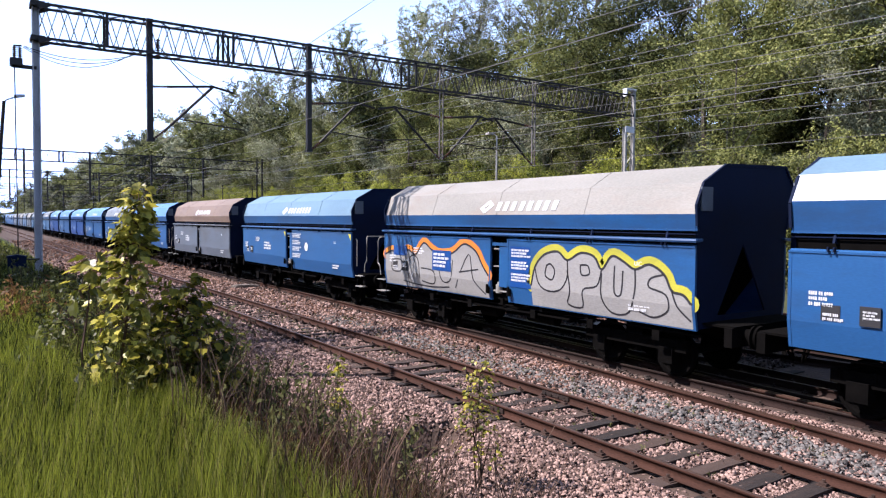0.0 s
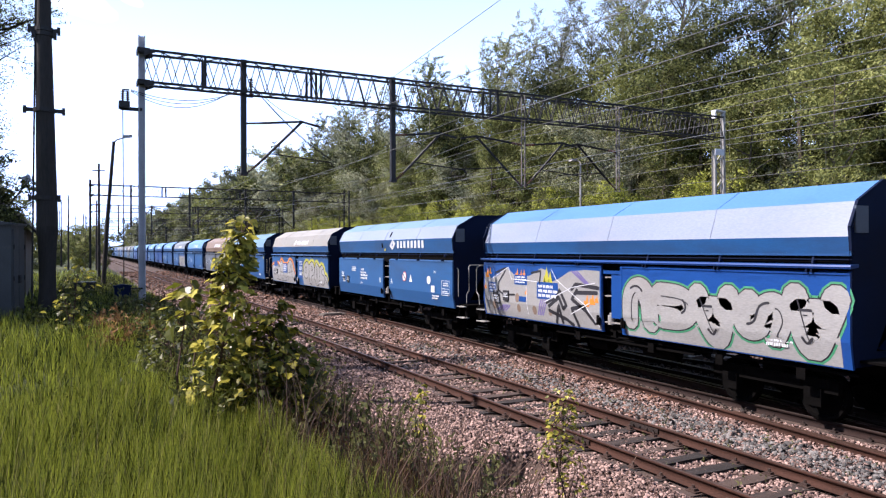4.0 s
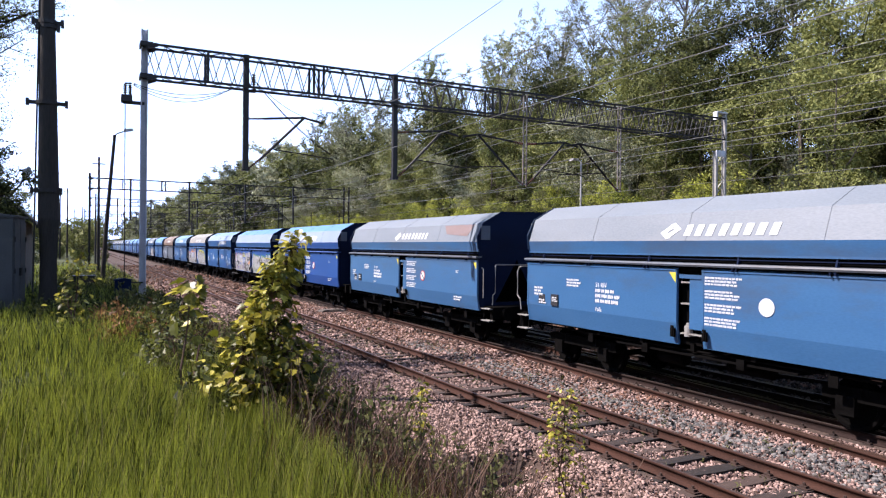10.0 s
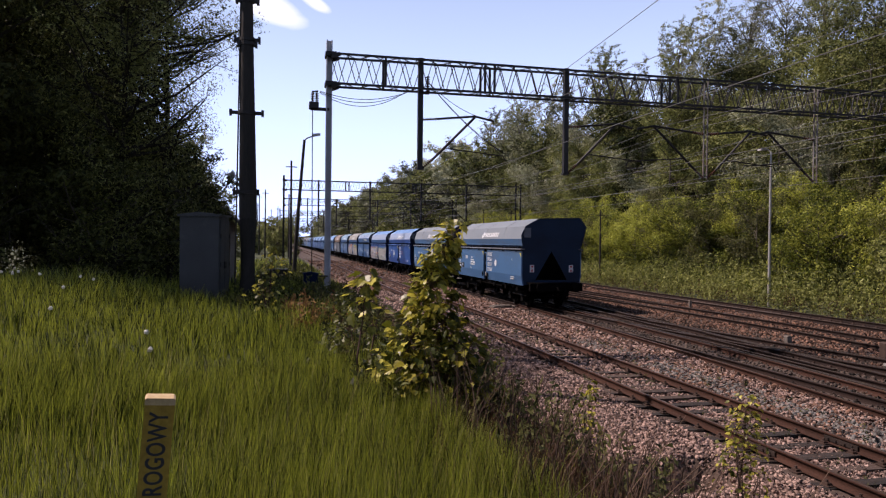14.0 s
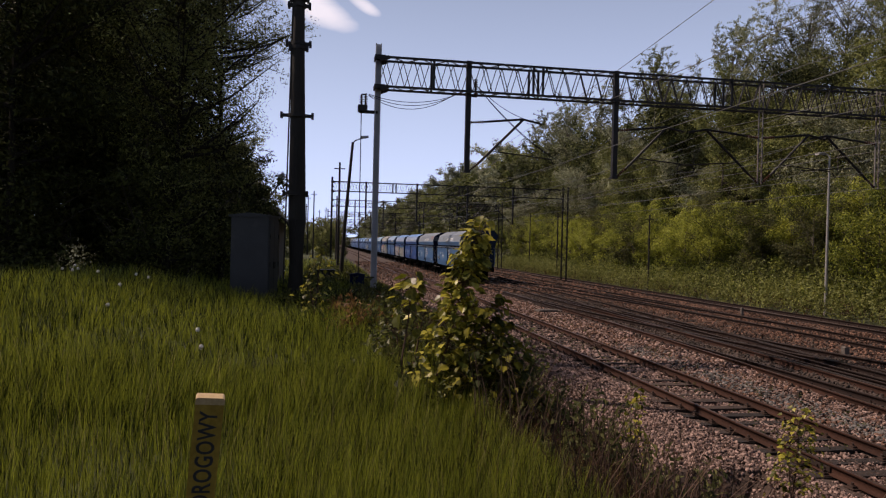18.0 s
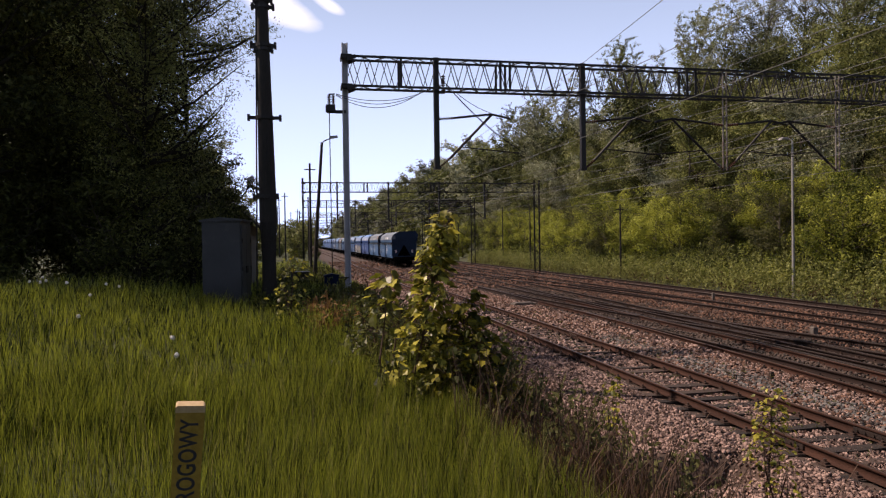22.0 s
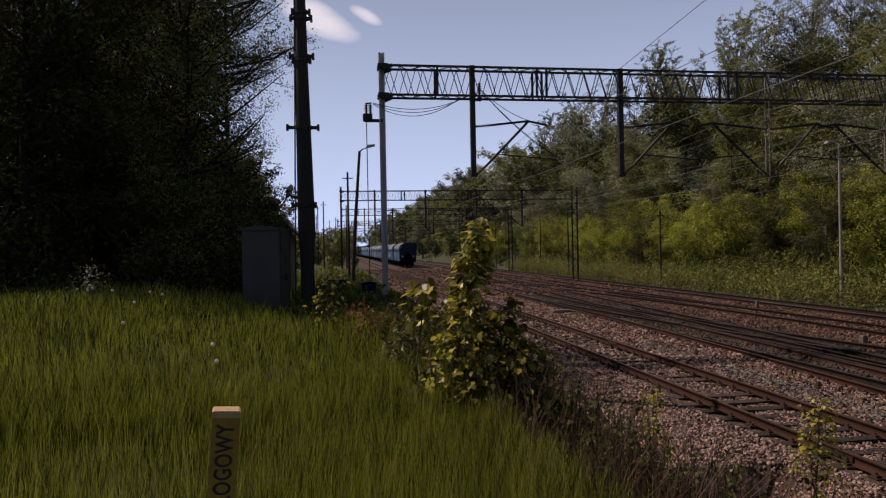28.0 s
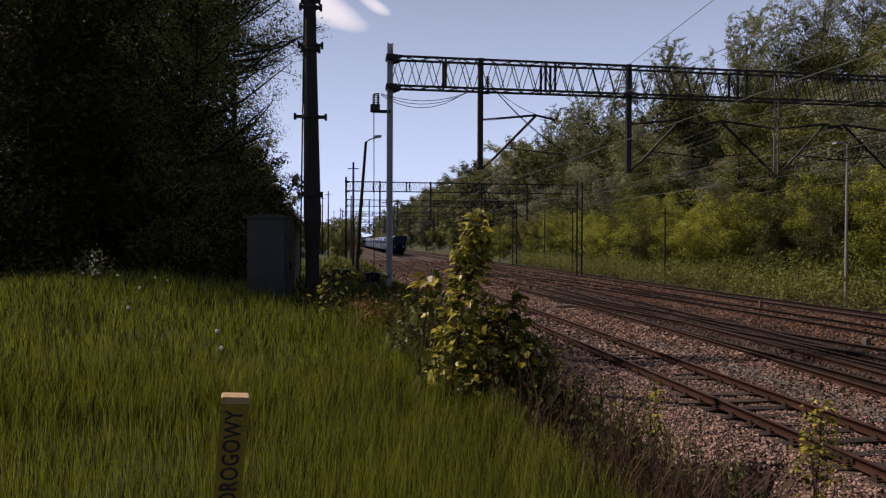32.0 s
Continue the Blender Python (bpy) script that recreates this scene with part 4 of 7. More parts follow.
def emblem(w, y0, width, z0, height, on_roof, faded=False):
    """Two interlocked chevrons beside a row of slanted plain blocks and frames, laid on the upper side or the roof slope."""
    g = Geo()

    def up(y, z):
        if on_roof:
            return (-1.49 + 0.339 * (z - 3.29) - 0.010, y, z + 0.004)
        return (-1.44 - 0.125 * (z - 2.97) - 0.008, y, z)

    def shape(pts):
        v = [up(y0 - a * width, z0 + b * height) for a, b in pts]
        v += [(p[0] + 0.006, p[1], p[2]) for p in v]
        n = len(pts)
        g.add(v, [tuple(range(n)), tuple(range(2 * n - 1, n - 1, -1))] + [(i, i + n, (i + 1) % n + n, (i + 1) % n) for i in range(n)])

    for k in (0, 1):
        turn = [(0.0, 0.38), (0.075, 0.98), (0.125, 0.90), (0.055, 0.42)], [(0.0, 0.38), (0.055, 0.42), (0.095, 0.02), (0.06, -0.12)]
        for q in turn:
            shape([(1.15 * a if not k else 0.19 - 1.15 * a, b - 0.05 if not k else 0.98 - b) for a, b in q])
    x = 0.225
    for i in range(8):
        wd, sl = 0.056, 0.018
        shape([(x, 0.06), (x + wd, 0.06), (x + wd + sl, 0.92), (x + sl, 0.92)])
        x += 0.097 + (0.012 if i == 2 else 0)
    tagged(part("roof_emblem", g, M_FADED_WHITE if faded else M_WHITE, w, "white chevron emblem with a row of slanted blocks"), kind="stuff")


def warning_sign(w, y=-1.9, z=2.05, ring=True):
    x = SIDE - 0.005
    if ring:
        part("warning_disc", disc(Geo(), y, z, 0.19, x), M_RED, w, "red ring of a prohibition sign")
    part("warning_disc", disc(Geo(), y, z, 0.155 if ring else 0.17, x - 0.005), M_WHITE, w)
    if ring:
        part("sign_bar", flat([(y + 0.125, z + 0.10), (y + 0.10, z + 0.125), (y - 0.125, z - 0.10), (y - 0.10, z - 0.125)], x - 0.010), M_BLACKMARK, w)


def text_panels(w):
    g = Geo()
    for k in range(4):
        text_block(g, -0.45, 2.56 - 0.27 * k, 3, 0.86, 0.044, SIDE - 0.004, 20 + k)
    tagged(part("instruction_text", g, M_WHITE, w, "blocks of small white instructions"), kind="stuff")
    part("corner_mark", flat([(0.33, 2.62), (0.33, 2.40), (0.52, 2.62)], SIDE - 0.012).add([], []), M_YELLOW, w, "yellow corner triangle")
    part("corner_mark", flat([(-5.86, 2.62), (-5.66, 2.62), (-5.86, 2.40)], SIDE - 0.012), M_YELLOW, w, "yellow corner triangle")


def on_flap(pts, off):
    """Outline points laid on the flap, following its crease."""
    def px(z):
        return -1.5 - off if z >= 1.54 else -1.5 - off + (1.54 - z) * 0.167
    return [(px(z), y, z) for y, z in pts]


def spray(pts, off):
    v = on_flap(pts, off)
    n = len(v)
    cy, cz = sum(p[1] for p in v) / n, sum(p[2] for p in v) / n
    v.append((-1.5 - off + (0.167 * (1.54 - cz) if cz < 1.54 else 0), cy, cz))
    return Geo().add(v, [(i, (i + 1) % n, n) for i in range(n)])


def sprayed(g, material, w, label):
    return tagged(part("graffiti", g, material, w, label), kind="stuff")


LETTERS = [
    [[(0.50, 0.98), (0.15, 0.85), (0.05, 0.5), (0.18, 0.12), (0.5, 0.04), (0.85, 0.15), (0.95, 0.5), (0.82, 0.86), (0.50, 0.98)]],
    [[(0.2, 0.0), (0.22, 0.5), (0.2, 0.95), (0.6, 0.98), (0.9, 0.78), (0.7, 0.48), (0.25, 0.45)]],
    [[(0.12, 0.98), (0.14, 0.4), (0.32, 0.06), (0.6, 0.06), (0.8, 0.35), (0.86, 0.96)]],
    [[(0.92, 0.82), (0.6, 0.96), (0.22, 0.82), (0.3, 0.55), (0.75, 0.42), (0.85, 0.15), (0.5, 0.02), (0.08, 0.14)]],
    [[(0.05, 0.02), (0.4, 0.95), (0.62, 0.95), (0.95, 0.02)], [(0.25, 0.35), (0.8, 0.35)]],
    [[(0.88, 0.92), (0.2, 0.92), (0.16, 0.5), (0.7, 0.5)], [(0.16, 0.5), (0.18, 0.04), (0.95, 0.08)]],
]


def soft_line(pts, n=5):
    """The polyline with its corners rounded."""
    out = []
    for i in range(len(pts) - 1):
        p0, p1, p2, p3 = pts[max(0, i - 1)], pts[i], pts[i + 1], pts[min(len(pts) - 1, i + 2)]
        for k in range(n):
            t = k / n
            out.append(tuple(0.5 * (2 * b + (c - a) * t + (2 * a - 5 * b + 4 * c - d) * t * t + (3 * b - a - 3 * c + d) * t ** 3) for a, b, c, d in zip(p0, p1, p2, p3)))
    return out + [pts[-1]]


def thick(pts, wd, off):
    """A sprayed band with round ends and joints, kept on the flap."""
    g = Geo()
    left, right = [], []
    for i, p in enumerate(pts):
        a, b = Vector(pts[max(0, i - 1)]), Vector(pts[min(len(pts) - 1, i + 1)])
        d = (b - a).normalized()
        n = Vector((-d.y, d.x)) * wd / 2
        left.append(Vector(p) + n)
        right.append(Vector(p) - n)
    ends = []
    for p, q in ((pts[0], -1), (pts[-1], 1)):
        m = 10
        ends.append([(p[0] + wd / 2 * math.cos(math.tau * i / m), p[1] + wd / 2 * math.sin(math.tau * i / m)) for i in range(m)])

    def keep(q):
        return (q[0], max(1.11, min(2.63, q[1])))

    m = max(1, round(wd / 0.05))
    for i in range(len(pts) - 1):
        for j in range(m):
            quad = [keep(left[a].lerp(right[a], (j + b) / m)) for a, b in ((i, 0), (i + 1, 0), (i + 1, 1), (i, 1))]
            g.add(on_flap(quad, off), [(0, 1, 2, 3)])
    for e in ends:
        g.add(on_flap([keep(q) for q in e], off + 0.0002), [tuple(range(len(e)))])
    return g


def graffiti(w, y0, y1, letters, halo, seed):
    """Sprayed swelling letter-like bands with black outlines and a coloured halo over a flap between y0 and y1."""
    r = random.Random(seed)
    low = [(y0 + 0.06, 1.11), (y1 - 0.06, 1.11), (y1 - 0.06, 1.54), (y0 + 0.06, 1.54)]
    sprayed(Geo().add(on_flap(low, 0.003), [(0, 1, 2, 3)]), SILVER, w, "silver sprayed background")
    base = [(y0 + 0.06, 1.54), (y1 - 0.06, 1.54)]
    m = 18
    for i in range(m):
        base.append((y1 - 0.1 - (y1 - y0 - 0.2) * i / (m - 1), 1.95 + 0.22 * math.sin(i * 1.7) + r.uniform(-0.12, 0.12)))
    sprayed(spray(base, 0.003), SILVER, w, "silver sprayed background")
    step = (y1 - y0) / letters
    hs, outs, fs = Geo(), Geo(), Geo()
    shades = Geo()
    for i in range(letters):
        cy = y1 - step * (i + 0.5)
        cw, ch = step * 0.80, r.uniform(0.72, 0.85)
        cz = 1.42 + r.uniform(-0.06, 0.08)
        tilt = r.uniform(-0.12, 0.12)
        bulk = min(0.54, step * 0.47)
        for line in LETTERS[r.randrange(len(LETTERS))]:
            line = [(1 - b, 0.1 + 0.8 * a) if i % 2 else (1 - a, 1 - b) for a, b in line]
            pts = soft_line([(cy + cw * (0.5 - a) + tilt * (b - 0.5), cz + ch * b) for a, b in line])
            lift = 0.0016 * (i % 2)
            for geo, grow, off in ((hs, 0.13, 0.0045), (outs, 0.05, 0.0065), (fs, 0.0, 0.0095)):
                g = thick(pts, bulk + grow, off + lift)
                geo.add(g.v, g.f)
            # inner lines and shading
            k = len(pts) // 3
            for seg in (pts[2 * k:],):
                g = thick([(a - 0.05, b - 0.04) for a, b in seg], 0.025, 0.014)
                shades.add(g.v, g.f)
            g = thick([(a + 0.10, b + 0.05) for a, b in pts[k:2 * k + 1]], 0.05, 0.0135)
            shades.add(g.v, g.f)
    sprayed(hs, halo, w, "bright sprayed halo")
    sprayed(outs, SPRAY_BLACK, w, "black sprayed outline")
    sprayed(fs, SILVER, w, "silver sprayed letters")
    sprayed(shades, SPRAY_BLACK, w, "black sprayed inner lines")


def fine_line(pts, step=0.05):
    """The polyline cut into short steps, its corners kept."""
    out = []
    for (a, b), (c, d) in zip(pts, pts[1:]):
        n = max(1, round(math.hypot(c - a, d - b) / step))
        out += [(a + (c - a) * i / n, b + (d - b) * i / n) for i in range(n)]
    return out + [pts[-1]]


def angular_graffiti(w, y0, y1):
    """A silver panel with angular black strokes, white outlines, flames and violet smudges."""
    def at(u, v):
        return (y0 + (y1 - y0) * u, 1.12 + 1.5 * v)

    low = [at(0, 0), at(1, 0), (y1, 1.54), (y0, 1.54)]
    sprayed(Geo().add(on_flap(low, 0.003), [(0, 1, 2, 3)]), SILVER, w, "silver sprayed background")
    rim = [(0, 0.86), (0.08, 0.72), (0.15, 0.80), (0.23, 0.96), (0.30, 0.84), (0.36, 0.78), (0.46, 0.83), (0.55, 0.97), (0.61, 0.93), (0.63, 0.72), (0.70, 0.80), (0.78, 0.93), (0.90, 0.97), (1, 0.96)]
    g = Geo()
    for (ua, va), (ub, vb) in zip(rim, rim[1:]):
        g.add(on_flap([(at(ua, 0)[0], 1.54), (at(ub, 0)[0], 1.54), at(ub, vb), at(ua, va)], 0.003), [(0, 1, 2, 3)])
    sprayed(g, SILVER, w, "silver sprayed background")

    def strokes(lines, wd, off, material, label, close=False):
        g = Geo()
        for line in lines:
            t = thick(fine_line([at(*q) for q in line]), wd, off)
            g.add(t.v, t.f)
        sprayed(g, material, w, label)

    strokes([[(0.13, 0.86), (0.225, 0.95), (0.21, 0.86), (0.15, 0.66), (0.15, 0.50), (0.20, 0.42), (0.31, 0.44)], [(0.11, 0.40), (0.16, 0.40), (0.16, 0.24), (0.11, 0.24), (0.11, 0.40)], [(0.47, 0.88), (0.55, 0.92), (0.54, 0.70)]], 0.06, 0.0075, SPRAY_BLACK, "black angular strokes")
    strokes([[(0.60, 0.36), (0.69, 0.50), (0.705, 0.60), (0.76, 0.34), (0.735, 0.28)], [(0.67, 0.02), (0.70, 0.34), (0.72, 0.04)], [(0.80, 0.63), (0.83, 0.72), (0.99, 0.68)], [(0.83, 0.58), (0.98, 0.60)], [(0.62, 0.22), (0.75, 0.10), (0.80, 0.02)], [(0.735, 0.28), (0.70, 0.47), (0.62, 0.30)], [(0.84, 0.02), (0.80, 0.30), (0.90, 0.36)], [(0.84, 0.62), (0.80, 0.46), (0.90, 0.30), (0.96, 0.10)]], 0.10, 0.0075, SPRAY_BLACK, "black angular strokes")
    strokes([[(0.05, 0.68), (0.25, 0.97), (0.28, 0.74), (0.52, 0.72)], [(0.64, 0.95), (0.68, 0.78), (0.80, 0.56), (0.90, 0.38), (0.99, 0.04)], [(0.58, 0.36), (0.80, 0.66), (0.97, 0.76)], [(0.79, 0.20), (0.93, 0.42)], [(0.43, 0.10), (0.42, 0.62)]], 0.018, 0.009, M_WHITE, "thin white sprayed lines")
    strokes([[(0.52 + 0.014 * k, 0.12), (0.585 + 0.02 * k, 0.70 - 0.02 * k)] for k in range(4)] + [[(0.80 + 0.02 * k, 0.94), (0.90 + 0.012 * k, 0.74)] for k in range(3)] + [[(0.12 + 0.03 * k, 0.10), (0.20 + 0.02 * k, 0.22)] for k in range(4)], 0.045, 0.006, SPRAY_VIOLET, "violet sprayed smudges")
    g = Geo()
    for u, v, s in ((0.03, 0.80, 0.8), (0.06, 0.86, 0.6), (0.335, 0.82, 0.8), (0.37, 0.80, 0.8), (0.40, 0.84, 0.6), (0.42, 0.50, 0.5), (0.91, 0.42, 0.9), (0.95, 0.46, 0.9), (0.98, 0.48, 0.6), (0.01, 0.55, 0.6)):
        y, z = at(u, v)
        q = spray([(y - 0.13 * s, z - 0.1 * s), (y + 0.13 * s, z - 0.1 * s), (y + 0.10 * s, z + 0.08 * s), (y + 0.03 * s, z + 0.05 * s), (y - 0.03 * s, z + 0.26 * s), (y - 0.07 * s, z + 0.04 * s)], 0.006)
        g.add(q.v, q.f)
    sprayed(g, SPRAY_ORANGE, w, "orange sprayed flames")
    g = Geo()
    for u, v, s in ((0.60, 0.80, 1.1), (0.63, 0.78, 0.8), (0.58, 0.72, 0.7)):
        y, z = at(u, v)
        q = spray([(y - 0.13 * s, z - 0.12 * s), (y + 0.13 * s, z - 0.1 * s), (y + 0.06 * s, z + 0.08 * s), (y, z + 0.28 * s), (y - 0.07 * s, z + 0.04 * s)], 0.006)
        g.add(q.v, q.f)
    sprayed(g, SPRAY_LIME, w, "yellow sprayed flames")
    g = Geo()
    for u, v, r in ((0.10, 0.20, 0.12), (0.335, 0.34, 0.13), (0.345, 0.26, 0.12), (0.49, 0.20, 0.13), (0.625, 0.24, 0.1)):
        y, z = at(u, v)
        z = max(z, 1.70) if z > 1.54 else min(z, 1.40)
        q = spray([(y + 0.8 * r * math.cos(math.tau * i / 14), z + r * math.sin(math.tau * i / 14)) for i in range(14)], 0.007)
        g.add(q.v, q.f)
    sprayed(g, ROOF_BROWN, w, "brown sprayed spots")
    g = Geo()
    for ya, yb, za, zb in ((2.05, 3.02, 1.74, 2.2), (3.5, 4.15, 2.08, 2.36), (5.2, 5.6, 1.80, 2.10), (3.55, 4.1, 1.60, 1.75)):
        plate(g, ya, yb, za, zb, SIDE - 0.001, 0.0055)
    tagged(part("text_ground", g, BLUE_DEEP, w, "blue patches left bare round the markings"), kind="stuff")


RIM_A = [(0.0, 0.30), (0.03, 0.62), (0.10, 0.82), (0.20, 0.88), (0.27, 0.76), (0.36, 0.88), (0.45, 0.84), (0.50, 0.66), (0.56, 0.86), (0.63, 0.80), (0.70, 0.70), (0.78, 0.78), (0.86, 0.66), (0.90, 0.46), (0.96, 0.42), (1.0, 0.30)]
LINES_A = [[(0.03, 0.60), (0.06, 0.36), (0.13, 0.26), (0.22, 0.30), (0.27, 0.50), (0.27, 0.76)], [(0.12, 0.66), (0.11, 0.50), (0.16, 0.44), (0.18, 0.58), (0.15, 0.68), (0.12, 0.66)], [(0.27, 0.60), (0.29, 0.30), (0.27, 0.10), (0.37, 0.08), (0.38, 0.34), (0.47, 0.42), (0.50, 0.66)], [(0.36, 0.70), (0.37, 0.56), (0.42, 0.58), (0.41, 0.70), (0.36, 0.70)], [(0.50, 0.60), (0.50, 0.26), (0.56, 0.06), (0.66, 0.10), (0.70, 0.40), (0.70, 0.70)], [(0.58, 0.72), (0.58, 0.36), (0.62, 0.34), (0.63, 0.66)], [(0.86, 0.66), (0.79, 0.60), (0.78, 0.48), (0.87, 0.40), (0.88, 0.20), (0.80, 0.08), (0.72, 0.14)], [(0.90, 0.46), (0.93, 0.26), (0.99, 0.10)]]
RIM_B = [(0.0, 0.62), (0.08, 0.70), (0.18, 0.66), (0.26, 0.74), (0.34, 0.66), (0.42, 0.90), (0.50, 0.78), (0.58, 0.70), (0.70, 0.74), (0.80, 0.92), (0.90, 0.80), (0.95, 0.58), (1.0, 0.40)]
LINES_B = [[(0.08, 0.52), (0.08, 0.30), (0.18, 0.30), (0.18, 0.52), (0.08, 0.52)], [(0.26, 0.16), (0.28, 0.60), (0.36, 0.58), (0.38, 0.20)], [(0.40, 0.40), (0.52, 0.36), (0.52, 0.12), (0.40, 0.14)], [(0.56, 0.60), (0.60, 0.20), (0.68, 0.24), (0.70, 0.60)], [(0.72, 0.10), (0.84, 0.74), (0.88, 0.30), (0.97, 0.06)], [(0.76, 0.40), (0.92, 0.48)], [(0.20, 0.10), (0.32, 0.06), (0.50, 0.05), (0.66, 0.09)]]


def outline_graffiti(w, y0, y1, rim, lines, halo):
    """Silver paint down to the flap's lower edge, with a wavy upper rim in black and a bright halo, and thin black inner lines."""
    def at(u, v):
        return (y0 + (y1 - y0) * u, 1.12 + 1.5 * v)

    edge_line = soft_line(rim, 4)
    fill = Geo()
    for (ua, va), (ub, vb) in zip(edge_line, edge_line[1:]):
        for za, zb in ((None, 1.54), (1.54, None)):
            lo = [(at(ua, 0)[0], za or 1.115), (at(ub, 0)[0], za or 1.115)]
            hi = [(at(ub, vb)[0], zb or max(1.56, at(ub, vb)[1])), (at(ua, va)[0], zb or max(1.56, at(ua, va)[1]))]
            fill.add(on_flap(lo + hi, 0.005), [(0, 1, 2, 3)])
    rim_line = [(a, max(1.6, b)) for a, b in (at(*q) for q in edge_line)]
    sprayed(thick(rim_line, 0.34, 0.003), halo, w, "bright sprayed halo")
    sprayed(fill, SILVER, w, "silver sprayed letters")
    ink = Geo()
    for line, wd in [(rim_line, 0.055)] + [(soft_line([at(*q) for q in line], 4), 0.04) for line in lines]:
        t = thick(line, wd, 0.0085)
        ink.add(t.v, t.f)
    sprayed(ink, SPRAY_BLACK, w, "thin black sprayed outlines")


def repaint(w, body, roof, upper=None):
    for o in w.children_recursive:
        base = o.name.split(".")[0]
        if base in ("side_flap", "edge_strip", "slot_door"):
            m = body
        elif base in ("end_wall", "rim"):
            # end walls carry their shade in the paint colour
            m = NAVY if w != wagons[0] else NAVY_LAST
        elif base == "gutter":
            m = body if body != BLUE_FADED else BLUE_GREY
        elif base == "upper_side":
            m = upper or body
        elif base in ("roof_slope", "roof_panel"):
            m = roof
        else:
            continue
        o.material_slots[0].link = "OBJECT"
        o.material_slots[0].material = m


CENTRES = [-55.4, -40.75, -27.1, -13.3, 0.6, 14.2, 28.4]
STYLES = [
    (BLUE_FADED, ROOF_PALE, None, "faded blue hopper wagon with a chalky pale roof and reflectors"),
    (BLUE_FADED, ROOF_PALE, None, "faded blue hopper wagon with a bleached roof and pinkish patch"),
    (BLUE_DEEP, ROOF_BLUE, None, "freshly painted deep blue hopper wagon with a glossy roof"),
    (BLUE_DEEP, ROOF_BLUE, BLUE_MID, "blue hopper wagon with silver and flame-coloured graffiti on its flaps"),
    (BLUE_MID, ROOF_SKY, None, "mid-blue hopper wagon with lettered flaps and a dark slot between them"),
    (BLUE_MID, ROOF_GREY, None, "blue hopper wagon with a grey roof and large silver graffiti letters"),
    (BLUE_MID, ROOF_SKY, None, "blue hopper wagon with a light blue roof"),
    (BLUE_GREY, ROOF_BROWN, ROOF_BROWN, "hopper wagon with a brown roof and dull grey-blue flaps"),
]
FAR = [(BLUE_DEEP, ROOF_BLUE, None), (BLUE_MID, ROOF_PALE, None), (BLUE_FADED, ROOF_PALE, None), (BLUE_MID, ROOF_BLUE, None), (BLUE_GREY, ROOF_GREY, None)]
proto = make_wagon()
wagons = [proto] + [copy_thing(proto, Matrix()) for i in range(29)]
# one wagon of another build has a taller upper side
for o in list(wagons[4].children):
    if o.name.split(".")[0] in ("upper_side", "roof_slope", "roof_panel") and min(v.co.x for v in o.data.vertices) < -1.2:
        bpy.data.objects.remove(o)
upper_shell(wagons[4], HIGH_BAND)
for n, w in enumerate(wagons):
    if n < len(STYLES):
        body, roof, upper, label = STYLES[n]
        w["label"] = label
    else:
        body, roof, upper = FAR[(n * 7 + n // 3) % 5]
        w["label"] = "blue hopper wagon farther along the train" if body != BLUE_GREY else "dull grey-blue hopper wagon farther along the train"
    repaint(w, body, roof, upper)
for n in (0, 1, 2, 4, 6):
    if n != 4:
        text_panels(wagons[n])
    warning_sign(wagons[n], ring=n not in (0, 6))
w4 = wagons[4]
for o in list(w4.children):
    if o.name.startswith("slot_door") or (o.name.startswith("gutter") and o.data.vertices[0].co.x < 0):
        bpy.data.objects.remove(o)
for y, z0, z1, lean in ((0.42, 3.16, 3.36, False), (-0.32, 3.60, 3.82, True)):
    q = [(y - 0.07, z0), (y + 0.07, z0), (y + 0.07, z1), (y - 0.07, z1)]
    v = [(-1.505 + 0.534 * (z - 3.49) - 0.008 if lean else -1.44 - 0.125 * (z - 2.97) - 0.008, a, z) for a, z in q]
    part("hatch", Geo().add(v + [(a + 0.006, b, c) for a, b, c in v], [(0, 1, 2, 3), (7, 6, 5, 4), (0, 4, 5, 1), (1, 5, 6, 2), (2, 6, 7, 3), (3, 7, 4, 0)]), M_VENT, w4, "small black hatch")
part("warning_triangle", flat([(0.22, 3.05), (0.06, 3.05), (0.14, 3.17)][::-1], -1.47), M_YELLOW, w4, "yellow warning triangle")
for ch, y in (("B", 0.72), ("A", -0.52)):
    part("stencil_letters", lettering(ch, 0.30, y, 1.72, SIDE - 0.004), M_WHITE, w4, "large white stencilled letter")
part("warning_triangle", flat([(-2.35, 1.87), (-2.62, 1.87), (-2.48, 2.15)][::-1], SIDE - 0.004), M_WHITE, w4, "white triangle")
part("warning_disc", disc(Geo(), -4.05, 1.99, 0.15, SIDE - 0.002), M_WHITE, w4, "plain white disc")
part("white_square", plate(Geo(), -4.52, -4.24, 1.56, 1.80, SIDE - 0.001), M_WHITE, w4, "plain white square")
g = Geo()
for y0, y1, z0, z1 in ((-5.66, -5.08, 2.0, 2.015), (-5.66, -5.08, 1.5, 1.515), (-5.66, -5.08, 1.72, 1.735), (-5.66, -5.645, 1.5, 2.0), (-5.095, -5.08, 1.5, 2.0)):
    plate(g, y0, y1, z0, z1, SIDE - 0.001)
text_block(g, -5.2, 1.94, 2, 0.35, 0.05, SIDE - 0.001, 41)
text_block(g, -5.15, 1.66, 2, 0.4, 0.04, SIDE - 0.001, 42)
part("data_frame", g, M_WHITE, w4, "white framed data table")
for n in (0, 1, 2, 4):
    part("stencil_letters", lettering("31 RIV", 0.15, 2.95, 2.17, SIDE - 0.004), M_WHITE, wagons[n], "white stencilled letters")
    part("stencil_letters", lettering("Fals", 0.15, 2.95, 1.58, SIDE - 0.004), M_WHITE, wagons[n], "white stencilled letters")
